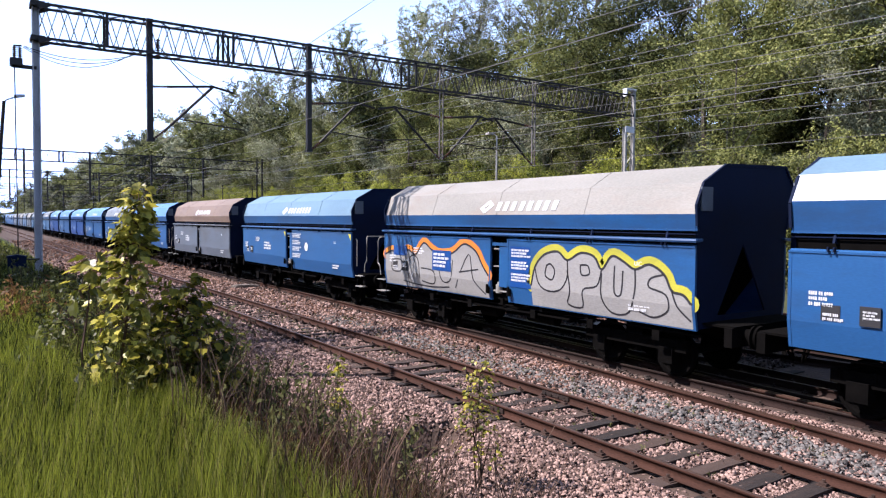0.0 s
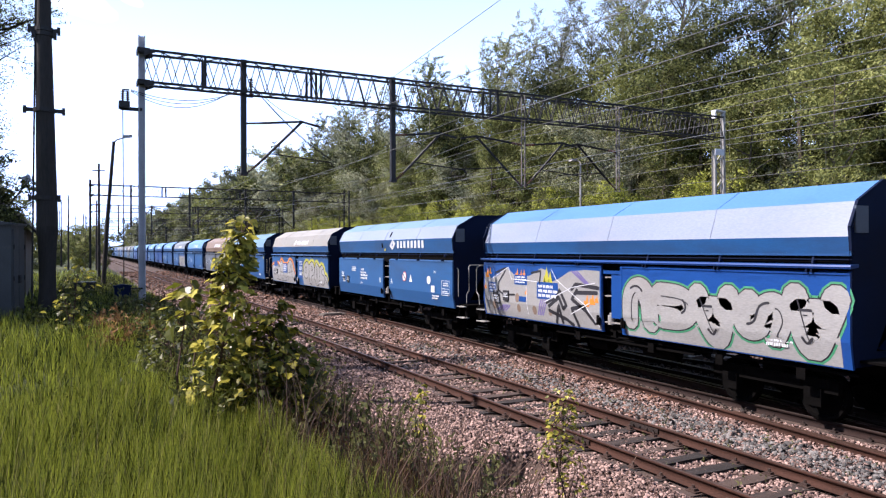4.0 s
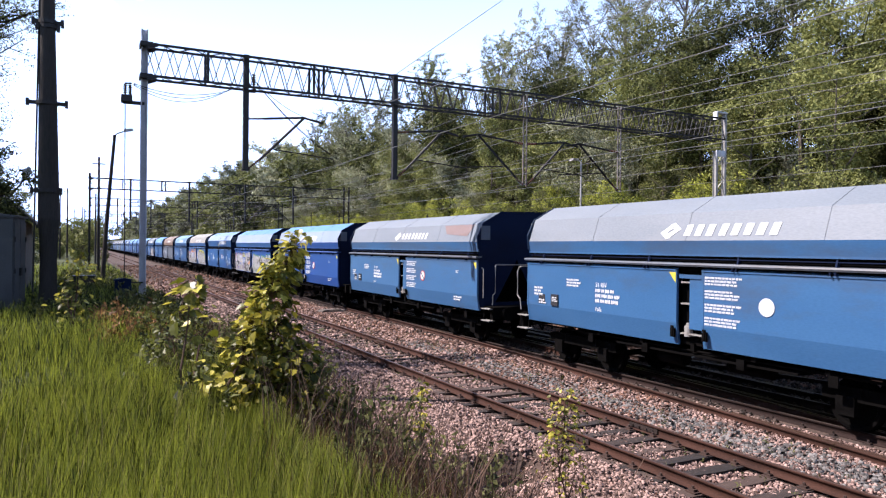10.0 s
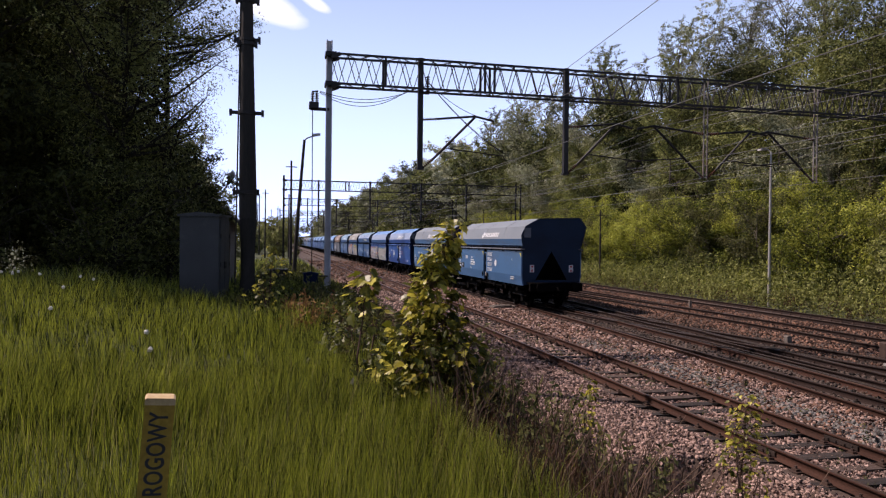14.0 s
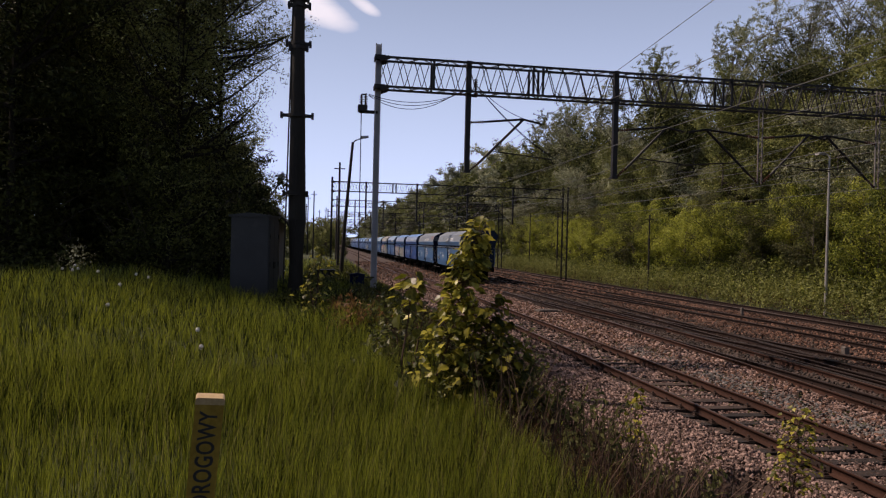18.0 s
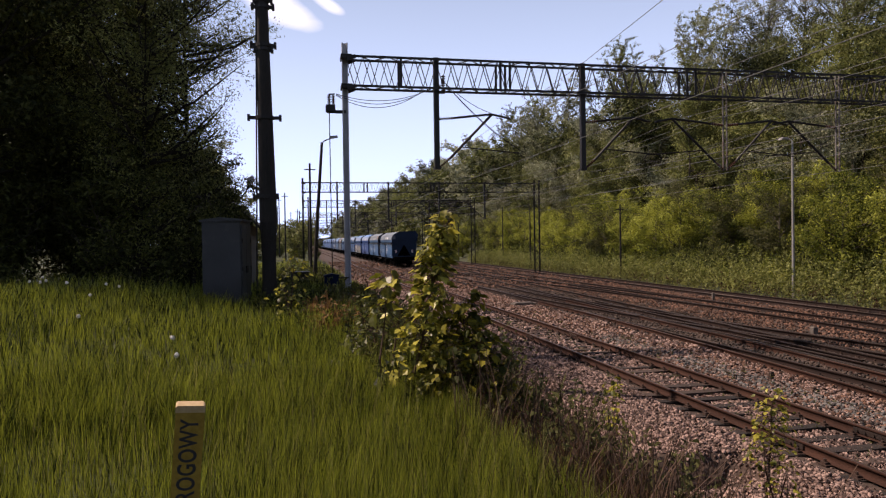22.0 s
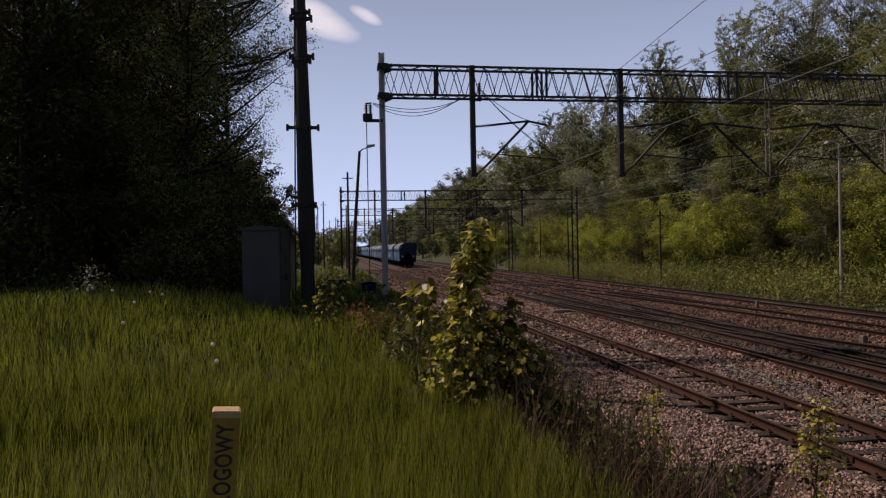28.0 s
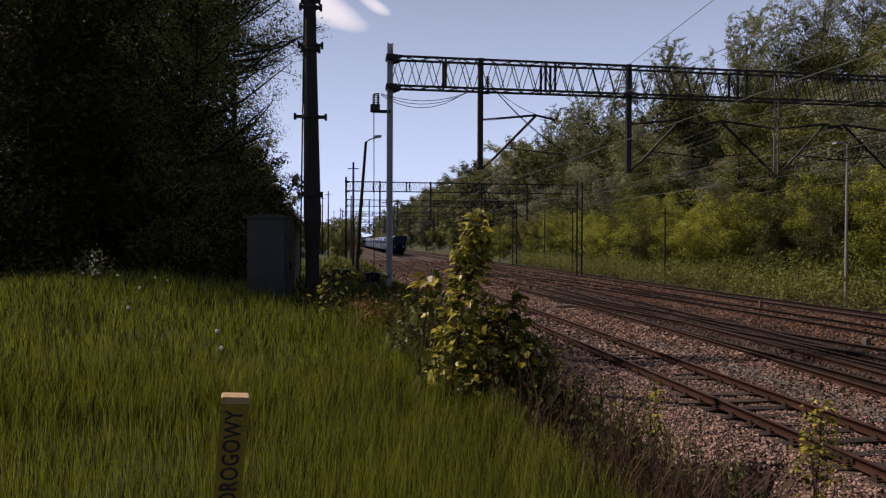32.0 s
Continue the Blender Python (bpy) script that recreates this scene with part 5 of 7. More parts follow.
# near roof slopes of three wagons get the painted glint
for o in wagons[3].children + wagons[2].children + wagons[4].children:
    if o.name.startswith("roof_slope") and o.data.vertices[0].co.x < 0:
        o.material_slots[0].material = ROOF_BLEACH_GLINT
# each wagon has railings and steps at one end only
REAR_RAILED = (1, 4, 6, 8, 11, 13)
for n, w in enumerate(wagons):
    for o in list(w.children):
        if o.name.split(".")[0] in ("handrail", "step", "step_hanger"):
            front_end = sum(v.co.y for v in o.data.vertices) > 0
            if front_end == (n in REAR_RAILED):
                bpy.data.objects.remove(o)
for n, w in enumerate(wagons[:24]):
    if n == 3:
        continue
    if n == 4:
        emblem(w, -0.36, 3.3, 3.14, 0.32, False)
    else:
        emblem(w, 0.85, 3.0, 3.37, 0.27, True, n in (1, 5))
# only the rear end of the last wagon carries reflector boards
for n, w in enumerate(wagons):
    for o in [c for c in w.children_recursive if c.name.startswith("reflector_board")]:
        if n or o.data.vertices[0].co.y > 0:
            for c in list(o.children):
                bpy.data.objects.remove(c)
            bpy.data.objects.remove(o)
# graffiti wagons
outline_graffiti(wagons[5], -1.3, -5.84, RIM_A, LINES_A, SPRAY_LIME)
outline_graffiti(wagons[5], 5.82, 0.40, RIM_B, LINES_B, SPRAY_ORANGE)
g = Geo()
for ya, yb, za, zb in ((-1.25, -0.5, 1.50, 2.50), (2.1, 3.05, 1.70, 2.28), (4.5, 5.3, 2.05, 2.35)):
    plate(g, min(ya, yb), max(ya, yb), za, zb, SIDE - 0.001, 0.0125 if ya > 0 else 0.002)
tagged(part("text_ground", g, BLUE_DEEP, wagons[5], "blue patches left bare round the markings"), kind="stuff")
g = Geo()
for k in range(3):
    text_block(g, -0.55, 2.44 - 0.30 * k, 3, 0.62, 0.05, SIDE - 0.0035, 50 + k)
text_block(g, 2.98, 2.2, 4, 0.75, 0.075, SIDE - 0.0145, 55)
tagged(part("stencil_text", g, M_WHITE, wagons[5], "small white stencilled text"), kind="stuff")
graffiti(wagons[3], -5.8, -0.45, 5, SPRAY_GREEN, 13)
angular_graffiti(wagons[3], 5.84, 0.37)
graffiti(wagons[9], -5.8, -0.5, 5, SPRAY_VIOLET, 15)
part("primer_patch", Geo().add([(-1.49 - 0.008 + 0.20 * k, y, 3.292 + 0.59 * k) for k, y in ((0.30, -5.1), (0.95, -5.4), (0.95, -3.3), (0.45, -3.6))], [(0, 1, 2, 3)]), ROOF_ROSE, wagons[1], "pinkish primer patch")


def turning_wheels(w, y_start, speed):
    """Rolls every wheelset of a wagon."""
    for o in [c for c in w.children if c.name.startswith("wheelset")]:
        y = o.location.y
        n = 330
        walk(o, [(32 * i / n, pose(0, y, 0.46, -math.degrees(speed * 32 * i / n / 0.46), 0, 0)) for i in range(n + 1)])


# ---- catenary ----
def insulator(a, b, r=0.05, n=6):
    """A ribbed insulator between two points."""
    a, b = Vector(a), Vector(b)
    d = (b - a).normalized()
    s = d.cross(Vector((0, 1, 0)))
    if s.length < 1e-3:
        s = Vector((1, 0, 0))
    s.normalize()
    u = s.cross(d)
    g, m = Geo(), 10
    rings = [(0.0, 0.4)]
    for i in range(n):
        rings += [((i + 0.3) / n, 0.4), ((i + 0.4) / n, 1.0), ((i + 0.6) / n, 1.0), ((i + 0.75) / n, 0.4)]
    rings.append((1.0, 0.4))
    for t, q in rings:
        c = a.lerp(b, t)
        g.v += [tuple(c + r * q * (math.cos(math.tau * j / m) * s + math.sin(math.tau * j / m) * u)) for j in range(m)]
    for i in range(len(rings) - 1):
        g.f += [(i * m + j, i * m + (j + 1) % m, (i + 1) * m + (j + 1) % m, (i + 1) * m + j) for j in range(m)]
    return g


def hanger(g, x, y, top, low, pale):
    mat_h = M_GALV_DULL if pale else M_BLACK_STEEL
    h = Geo()
    if pale:
        for dx in (-0.07, 0.07):
            h.beam((x + dx, y, low), (x + dx, y, top), 0.026, 0.05)
        z = low + 0.1
        while z < top - 0.2:
            h.beam((x - 0.07, y, z), (x + 0.07, y, z + 0.16), 0.018)
            h.beam((x - 0.085, y, z), (x + 0.085, y, z), 0.022)
            z += 0.32
    else:
        h.box(x - 0.075, x + 0.075, y - 0.075, y + 0.075, low, top)
        h.box(x - 0.10, x + 0.10, y - 0.10, y + 0.10, low - 0.02, low + 0.04)
    return part("drop_post", h, mat_h, g, "pale lattice drop post" if pale else "dark steel drop post")


def cantilever(g, x, y, s, low, reach):
    """A pull-off arm on a drop post: top tube, diagonal strut, steady arm, insulators."""
    top = low + 1.5
    a = Geo().tube([(x + s * 0.5, y, top + 0.04), (x + s * reach, y, top + 0.18), (x + s * (reach + 0.6), y, top + 0.06)], 0.035, 8)
    part("top_tube", a, M_BLACK_STEEL, g)
    part("insulator", insulator((x + s * 0.08, y, top), (x + s * 0.5, y, top + 0.04)), M_INSULATOR, g)
    part("strut", Geo().tube([(x + s * 0.38, y, low + 0.30), (x + s * reach, y, top + 0.16)], 0.04, 8), M_BLACK_STEEL, g)
    part("insulator", insulator((x + s * 0.08, y, low + 0.05), (x + s * 0.38, y, low + 0.30)), M_INSULATOR, g)
    part("steady_arm", Geo().tube([(x + s * 0.8, y, low + 0.66), (x + s * (reach + 0.9), y, low + 0.50), (x + s * (reach + 1.0), y, low + 0.36)], 0.02, 6), M_BLACK_STEEL, g)


def gantry(y, x_mast, x_end, z_top, z_low, hangers, label, arms=True, fine=True):
    g = thing("catenary_gantry", label, "gantry", group="catenary gantries over the tracks")
    w = 0.5
    base = ground_z(x_mast, y)
    zt = z_top + 0.42
    m = Geo()
    h = [(-0.085, -0.11), (-0.055, -0.11), (-0.055, -0.012), (0.055, -0.012), (0.055, -0.11), (0.085, -0.11)]
    h += [(-a, -b) for a, b in h]
    k = len(h)
    m.add([(x_mast + a, y + b, z) for z in (base - 0.3, zt) for a, b in h], [tuple(range(k)), tuple(range(2 * k - 1, k - 1, -1))] + [(i, (i + 1) % k, (i + 1) % k + k, i + k) for i in range(k)])
    part("mast", m, M_GREY_STEEL if fine else M_BLACK_STEEL, g, "light grey painted steel mast" if fine else "")
    part("mast_footing", Geo().prism([(x_mast - 0.3, base - 0.3), (x_mast + 0.3, base - 0.3), (x_mast + 0.25, base + 0.12), (x_mast - 0.25, base + 0.12)], y - 0.3, y + 0.3), M_CONCRETE, g)
    for zz in (z_top, z_low):
        for yy in (-w / 2, w / 2):
            part("chord", Geo().beam((x_mast, y + yy, zz), (x_end, y + yy, zz), 0.06), M_BLACK_STEEL, g)
        b = Geo()
        for yy in (-w / 2, w / 2):
            b.beam((x_mast + 0.05, y + yy, zz - 0.1), (x_mast + 0.3, y + yy, zz), 0.09, 0.1)
        b.box(x_mast - 0.12, x_mast + 0.2, y - w / 2, y + w / 2, zz - 0.06, zz + 0.06)
        part("mast_bracket", b, M_BLACK_STEEL, g)
    n = round((x_end - x_mast) / 0.255)
    for side in (-1, 1):
        lat = Geo()
        for i in range(n):
            a, b = x_mast + (x_end - x_mast) * i / n, x_mast + (x_end - x_mast) * (i + 1) / n
            za, zb = (z_top, z_low) if (i % 2) == (side > 0) else (z_low, z_top)
            lat.beam((a, y + side * w / 2, za), (b, y + side * w / 2, zb), 0.03, 0.02)
        part("side_lattice", lat, M_BLACK_STEEL, g)
    for zz in (z_top, z_low):
        lat = Geo()
        n2 = round((x_end - x_mast) / 0.42)
        for i in range(n2):
            a, b = x_mast + (x_end - x_mast) * i / n2, x_mast + (x_end - x_mast) * (i + 1) / n2
            s = 1 if i % 2 else -1
            lat.beam((a, y - s * w / 2, zz), (b, y + s * w / 2, zz), 0.03, 0.02)
        part("flat_lattice", lat, M_BLACK_STEEL, g)
    sp = Geo()
    for x in (3.1, 6.15, 6.45, 12.4, 12.7):
        if x < x_end:
            for side in (-1, 1):
                sp.beam((x, y + side * w / 2, z_low), (x, y + side * w / 2, z_top), 0.07, 0.03)
    tagged(part("splice", sp, M_BLACK_STEEL, g), kind="stuff")
    for i, hx in enumerate(hangers):
        hanger(g, hx, y, z_top + 0.1, 5.28 if fine else 5.1, fine and i > 1)
    if arms:
        for i, hx in enumerate(hangers):
            low = 5.28 if fine else 5.1
            if i != 3:
                cantilever(g, hx, y, 1, low, 1.72)
            if i > 1:
                cantilever(g, hx, y, -1, low, 1.9)
    gz = ground_z(x_end, y)
    half = 0.25
    tops = (z_low - 0.45, z_top + 0.3) if fine else (z_top + 0.3, z_top + 0.3)
    pale = M_LATTICE_GREY if fine else M_BLACK_STEEL
    for dx, zt in zip((-half, half), tops):
        leg = Geo().box(x_end + dx - 0.05, x_end + dx + 0.05, y - 0.09, y - 0.07, gz - 0.2, zt).box(x_end + dx - 0.05, x_end + dx + 0.05, y + 0.07, y + 0.09, gz - 0.2, zt).box(x_end + dx - 0.012, x_end + dx + 0.012, y - 0.07, y + 0.07, gz - 0.2, zt)
        part("end_mast_leg", leg, pale, g, "pale steel mast leg" if fine else "")
    lace = Geo()
    z, k = gz + 0.1, 1
    while z < tops[0] - 0.5:
        lace.beam((x_end - k * half, y - 0.08, z), (x_end + k * half, y - 0.08, z + 0.55), 0.05, 0.012)
        lace.beam((x_end - k * half, y + 0.08, z), (x_end + k * half, y + 0.08, z + 0.55), 0.05, 0.012)
        z, k = z + 0.55, -k
    tagged(part("mast_lacing", lace, pale, g), kind="stuff")
    if fine:
        part("end_cap", Geo().box(x_end - half - 0.05, x_end + half + 0.06, y - 0.12, y + 0.12, z_top + 0.26, z_top + 0.32).box(x_end - half - 0.05, x_end - half + 0.02, y - 0.1, y + 0.1, z_top - 0.02, z_top + 0.26), M_WHITE, g, "white-painted mast cap")
        part("tie_plate", Geo().box(x_end - half - 0.07, x_end + half - 0.05, y - 0.12, y - 0.095, tops[0] - 0.24, tops[0] + 0.02), M_WHITE, g, "white tie plate")
        part("number_plate", Geo().box(x_end + half + 0.0, x_end + half + 0.16, y - 0.12, y - 0.095, 2.4, 2.85), M_WHITE, g, "small white plate")
    return g


near_gantry = gantry(20.92, 1.47, 23.6, 8.52, 7.66, (4.2, 8.9, 13.9, 18.2), "dark lattice gantry with drop posts on a light grey mast")
far_gantries = [
    (65.0, 0.62, 22.8, 8.52, 7.66, (3.7, 8.4, 13.2, 17.6)),
    (93.0, 0.9, 23.5, 8.5, 7.66, (3.9, 7.6, 13.0, 17.5)),
    (131.0, 0.6, 23.5, 8.5, 7.66, (3.9, 8.4, 13.0, 17.5)),
    (175.0, 0.2, 23.5, 8.5, 7.66, (3.9, 8.4, 13.0, 17.5)),
    (228.0, -6.0, 23.5, 8.5, 7.66, (3.9, 8.4, 13.0, 17.5)),
]
for a in far_gantries:
    gantry(*a, "distant dark lattice gantry over the tracks", fine=False)

# fittings of the near mast: switch, sagging jumpers, operating rod and motor box
sw = thing("line_switch", "dark pole-mounted line switch with ribbed insulators on the grey mast", "switch gear", pose(1.12, 20.92, 7.05))
part("bracket", Geo().box(-0.18, 0.36, -0.06, 0.06, -0.16, -0.08).box(-0.22, 0.05, -0.16, 0.16, -0.12, 0.06), M_BLACK_STEEL, sw)
for dx in (-0.12, 0.0):
    part("insulator", insulator((dx, 0, 0.06), (dx, 0, 0.36), 0.06), M_INSULATOR, sw)
part("blade", Geo().beam((-0.14, 0, 0.38), (0.04, 0, 0.40), 0.04), M_BLACK_STEEL, sw)
part("operating_rod", Geo().tube([(-0.12, 0, -0.1), (-0.10, 0, -4.95)], 0.015, 6), M_BLACK_STEEL, sw)
mb = thing("motor_box", "dark blue steel drive box on a frame at the mast foot", "control box", pose(0.98, 20.8, 1.62))
part("box", Geo().box(-0.2, 0.2, -0.15, 0.15, 0.0, 0.5), NAVY, mb)
part("lid", Geo().prism([(-0.23, 0.5), (0.23, 0.5), (0.23, 0.53), (0, 0.57), (-0.23, 0.53)], -0.18, 0.18), NAVY, mb)
for z in (0.02, 0.44):
    part("bracket", Geo().beam((0.2, 0, z), (0.5, 0, z), 0.04), M_BLACK_STEEL, mb)
part("foot", Geo().box(-0.05, 0.05, -0.05, 0.05, -0.5, 0), M_BLACK_STEEL, mb)
for k, sag in enumerate((0.28, 0.36, 0.45)):
    j = thing("jumper_cable", "slack dark jumper cable hanging under the gantry", "cable", group="jumper cables at the near mast")
    pts = [(1.2 + (2.85 - 0.1 * k) * i / 14, 20.75 + 0.1 * k, 7.42 + (7.66 - 7.42) * i / 14 - sag * 4 * (i / 14) * (1 - i / 14)) for i in range(15)]
    part("cable", Geo().tube(pts, 0.010, 5), M_BLACK_STEEL, j)
ins = thing("post_insulator", "ribbed brown insulator beside a drop post", "insulator", pose(4.42, 20.92, 7.55))
part("insulator", insulator((0, 0, 0.0), (0, 0, 0.55), 0.07, 8), M_INSULATOR, ins)
part("clamp", Geo().box(-0.3, 0.05, -0.04, 0.04, 0.0, 0.06), M_BLACK_STEEL, ins)
for x1, z1 in ((6.35, 6.95), (6.9, 5.9), (7.1, 5.8)):
    j = thing("feeder_cable", "slack cable running from the insulator down to the contact line", "cable", group="jumper cables at the near mast")
    pts = [(4.45 + (x1 - 4.45) * i / 12, 20.92 + 0.02 * i, 7.9 + (z1 - 7.9) * i / 12 - 0.18 * 4 * (i / 12) * (1 - i / 12)) for i in range(13)]
    part("cable", Geo().tube(pts, 0.010, 5), M_BLACK_STEEL, j)


def overhead_line(x, z_contact, z_mess, label):
    """Contact wire, sagging messenger wire and droppers between the gantries."""
    t = thing("overhead_line", label, "wire", group="overhead lines above the tracks")
    ys = [-45, 20.92, 65, 93, 131, 175, 228]
    part("contact_wire", Geo().tube([(x, y, z_contact) for y in (-45, 300)], 0.0075, 5), M_WIRE, t)
    mess = []
    for a, b in zip(ys, ys[1:]):
        n = 10
        for i in range(n):
            u = i / n
            z = z_mess - 4 * u * (1 - u) * 0.7
            mess.append((x, a + (b - a) * u, z))
            if i % 2 and a < 100:
                part("dropper", Geo().tube([(x, a + (b - a) * u, z), (x, a + (b - a) * u, z_contact)], 0.0028, 4), M_WIRE, t)
    part("messenger_wire", Geo().tube(mess, 0.0075, 5), M_WIRE, t)


for x, zc, zm in ((7.0, 5.62, 6.98), (12.3, 5.62, 6.98), (13.5, 5.66, 6.98), (16.6, 5.62, 7.0), (20.9, 5.62, 6.98)):
    overhead_line(x, zc, zm, "thin overhead contact line with messenger wire and droppers")
for x0, z0, x1, z1 in ((8.9, 8.62, 8.92, 11.4), (14.0, 8.7, 14.0, 8.4), (18.2, 8.7, 18.2, 8.3), (23.6, 8.9, 23.6, 8.6)):
    j = thing("feeder_line", "long bare feeder wire strung between the gantries", "wire", group="feeder wires")
    pts = [(x0 + (x1 - x0) * i / 10, 20.92 - 40 * i / 10, z0 + (z1 - z0) * i / 10 - 0.6 * 4 * (i / 10) * (1 - i / 10) * 0.1) for i in range(11)]
    part("wire", Geo().tube(pts, 0.009, 5), M_WIRE, j)
    j2 = thing("feeder_line", "long bare feeder wire strung between the gantries", "wire", group="feeder wires")
    part("wire", Geo().tube([(x0, 20.92, z0), (x0, 43, z0 - 0.7), (x0, 65, z0), (x0, 93, z0), (x0, 131, z0)], 0.008, 5), M_WIRE, j2)


# ---- poles, lamps, cabinet, hut ----
pole = thing("utility_pole", "thick dark tapered pole with clamped brackets", "pole", pose(-0.66, 17.1, 1.3))
part("shaft", Geo().tube([(0.02, 0, -0.3), (0.02, 0, 2.3), (-0.04, 0, 6.3), (-0.06, 0, 9.8)], 0.26, 16, 0.10), M_POLE, pole, smooth=True)
for z, r, q in ((4.75, 0.20, 0.36), (6.45, 0.17, 0.27), (6.35, 0.17, 0.20), (7.35, 0.15, 0.24), (7.5, 0.15, 0.2), (2.9, 0.235, 0.27)):
    c = Geo().tube([(-0.03, 0, z - 0.04), (-0.03, 0, z + 0.04)], r + 0.012, 16).box(-0.03 - q, -0.03 + q, -0.05, 0.05, z - 0.035, z + 0.035)
    c.box(-0.03 - q - 0.03, -0.03 - q + 0.03, -0.07, 0.07, z - 0.07, z + 0.07).box(-0.03 + q - 0.03, -0.03 + q + 0.03, -0.07, 0.07, z - 0.07, z + 0.07)
    part("clamp", c, M_BLACK_STEEL, pole)
part("conduit", Geo().tube([(-0.27, -0.05, 0.0), (-0.24, -0.05, 2.5), (-0.19, -0.05, 6.5), (-0.17, -0.05, 8.5)], 0.02, 6), M_BLACK_STEEL, pole)

cab = thing("trackside_cabinet", "tall grey steel trackside cabinet with double doors standing in the grass", "cabinet", pose(-1.62, 17.3, 1.42, 0, 0, -14))
part("body", Geo().box(-0.45, 0.45, -0.35, 0.35, 0.0, 2.2), M_CABINET, cab)
part("cap", Geo().prism([(-0.50, 2.2), (0.50, 2.2), (0.50, 2.24), (0.0, 2.30), (-0.50, 2.24)], -0.40, 0.40), M_CABINET, cab)
part("plinth", Geo().box(-0.47, 0.47, -0.37, 0.37, -0.3, 0.12), M_CONCRETE, cab)
for y0, y1, k in ((-0.31, -0.01, 1), (0.01, 0.31, -1)):
    d = part("door", Geo().box(0.45, 0.475, y0, y1, 0.16, 2.12), M_CABINET, cab)
    part("handle", Geo().box(0.475, 0.505, -0.02 - 0.03 * k, 0.02 - 0.03 * k, 1.0, 1.16), M_BLACK_STEEL, d)
    for z in (0.4, 1.05, 1.7):
        part("hinge", Geo().tube([(0.48, -0.31 * k, z), (0.48, -0.31 * k, z + 0.1)], 0.014, 6), M_BLACK_STEEL, d)

hut = thing("trackside_hut", "small plastered hut with a dark gabled roof under the trees", "hut", pose(-3.4, 31.0, 1.2))
part("wall", Geo().prism([(-1.6, -0.3), (1.6, -0.3), (1.6, 2.65), (0, 4.1), (-1.6, 2.65)], -1.4, 3.0), M_PLASTER, hut)
for s in (-1, 1):
    part("roof", Geo().beam((0, -1.75, 4.2), (0, 3.3, 4.2), 0.02).prism([(0, 4.25), (s * 1.95, 2.50), (s * 1.95, 2.62), (0, 4.38)][::s], -1.75, 3.3), M_ROOFING, hut)
    part("gutter", Geo().tube([(s * 1.98, -1.75, 2.5), (s * 1.98, 3.3, 2.5)], 0.06, 8), M_BLACK_STEEL, hut)
part("door", Geo().box(-0.45, 0.45, -1.44, -1.4, 0, 2.0), M_BLACK_STEEL, hut)
fl = thing("floodlight", "floodlight on a slanted arm above the hut roof", "lamp", pose(-2.4, 30.0, 4.78))
part("arm", Geo().tube([(0, 0, -0.1), (0.62, 0, 0.78)], 0.03, 8), M_BLACK_STEEL, fl)
part("lamp_head", Geo().prism([(0.5, 0.70), (0.78, 0.92), (0.70, 1.10), (0.44, 0.98)], -0.2, 0.2), M_GREY_STEEL, fl)

lamp = thing("street_lamp", "leaning dark lamp post with a single arm", "street lamp", pose(0.85, 36.5, 1.0))
part("post", Geo().tube([(0, 0, -0.2), (0.22, 0, 3.5), (0.50, 0, 7.2)], 0.11, 10, 0.07), M_POLE, lamp, smooth=True)
part("arm", Geo().tube([(0.50, 0, 7.15), (0.62, 0, 7.28), (0.95, 0, 7.42)], 0.03, 8), M_BLACK_STEEL, lamp)
part("lamp_head", Geo().prism([(0.85, 7.36), (1.30, 7.46), (1.28, 7.56), (0.9, 7.52)], -0.1, 0.1), M_GREY_STEEL, lamp)
lamp2 = thing("street_lamp", "slim pale lamp post at the foot of the slope", "street lamp", pose(25.6, 32.6, 0.1))
part("post", Geo().tube([(0, 0, -0.3), (0, 0, 4), (0, 0, 8.0)], 0.085, 10, 0.05), M_LATTICE_GREY, lamp2, smooth=True)
part("arm", Geo().tube([(0, 0, 7.95), (-0.12, 0.1, 8.12), (-0.3, 0.25, 8.15)], 0.03, 8), M_LATTICE_GREY, lamp2)
part("lamp_head", Geo().prism([(-0.55, 8.06), (-0.15, 8.08), (-0.2, 8.2), (-0.5, 8.18)], 0.1, 0.4), M_LATTICE_GREY, lamp2)
rb = thing("relay_box", "low black relay box beside the far lamp post", "control box", pose(0.1, 30, ground_z(0.1, 30)))
part("box", Geo().box(-0.35, 0.35, -0.25, 0.25, 0, 0.55).box(-0.4, 0.4, -0.3, 0.3, 0.55, 0.6), M_BLACK_STEEL, rb)
for x, y, h in ((0.9, 46, 7.0), (1.2, 72, 6.5), (-1.2, 80, 7.5), (-2.2, 96, 8), (0.2, 108, 7), (-3.0, 120, 8.0), (-1.0, 140, 8), (-4, 150, 8), (1.9, 150, 7), (25.5, 75, 7), (26.2, 88, 7.5), (25.4, 110, 7.5), (25.8, 140, 8), (25.2, 52, 6.0)):
    p = thing("line_post", "distant thin dark post beside the tracks", "post", pose(x, y, ground_z(x, y)), group="distant posts")
    part("post", Geo().tube([(0, 0, -0.2), (0, 0, h)], 0.09, 8, 0.06), M_POLE, p)
    part("crossarm", Geo().beam((-0.35, 0, h - 0.4), (0.35, 0, h - 0.4), 0.06), M_BLACK_STEEL, p)
sg = thing("railway_signal", "distant dark colour-light signal on a ladder post", "signal", pose(24.9, 130, -0.1), group="")
part("post", Geo().tube([(0, 0, 0), (0, 0, 4.2)], 0.07, 8), M_BLACK_STEEL, sg)
part("signal_head", Geo().box(-0.3, 0.3, -0.1, 0.1, 2.9, 4.2), M_BLACK_STEEL, sg)

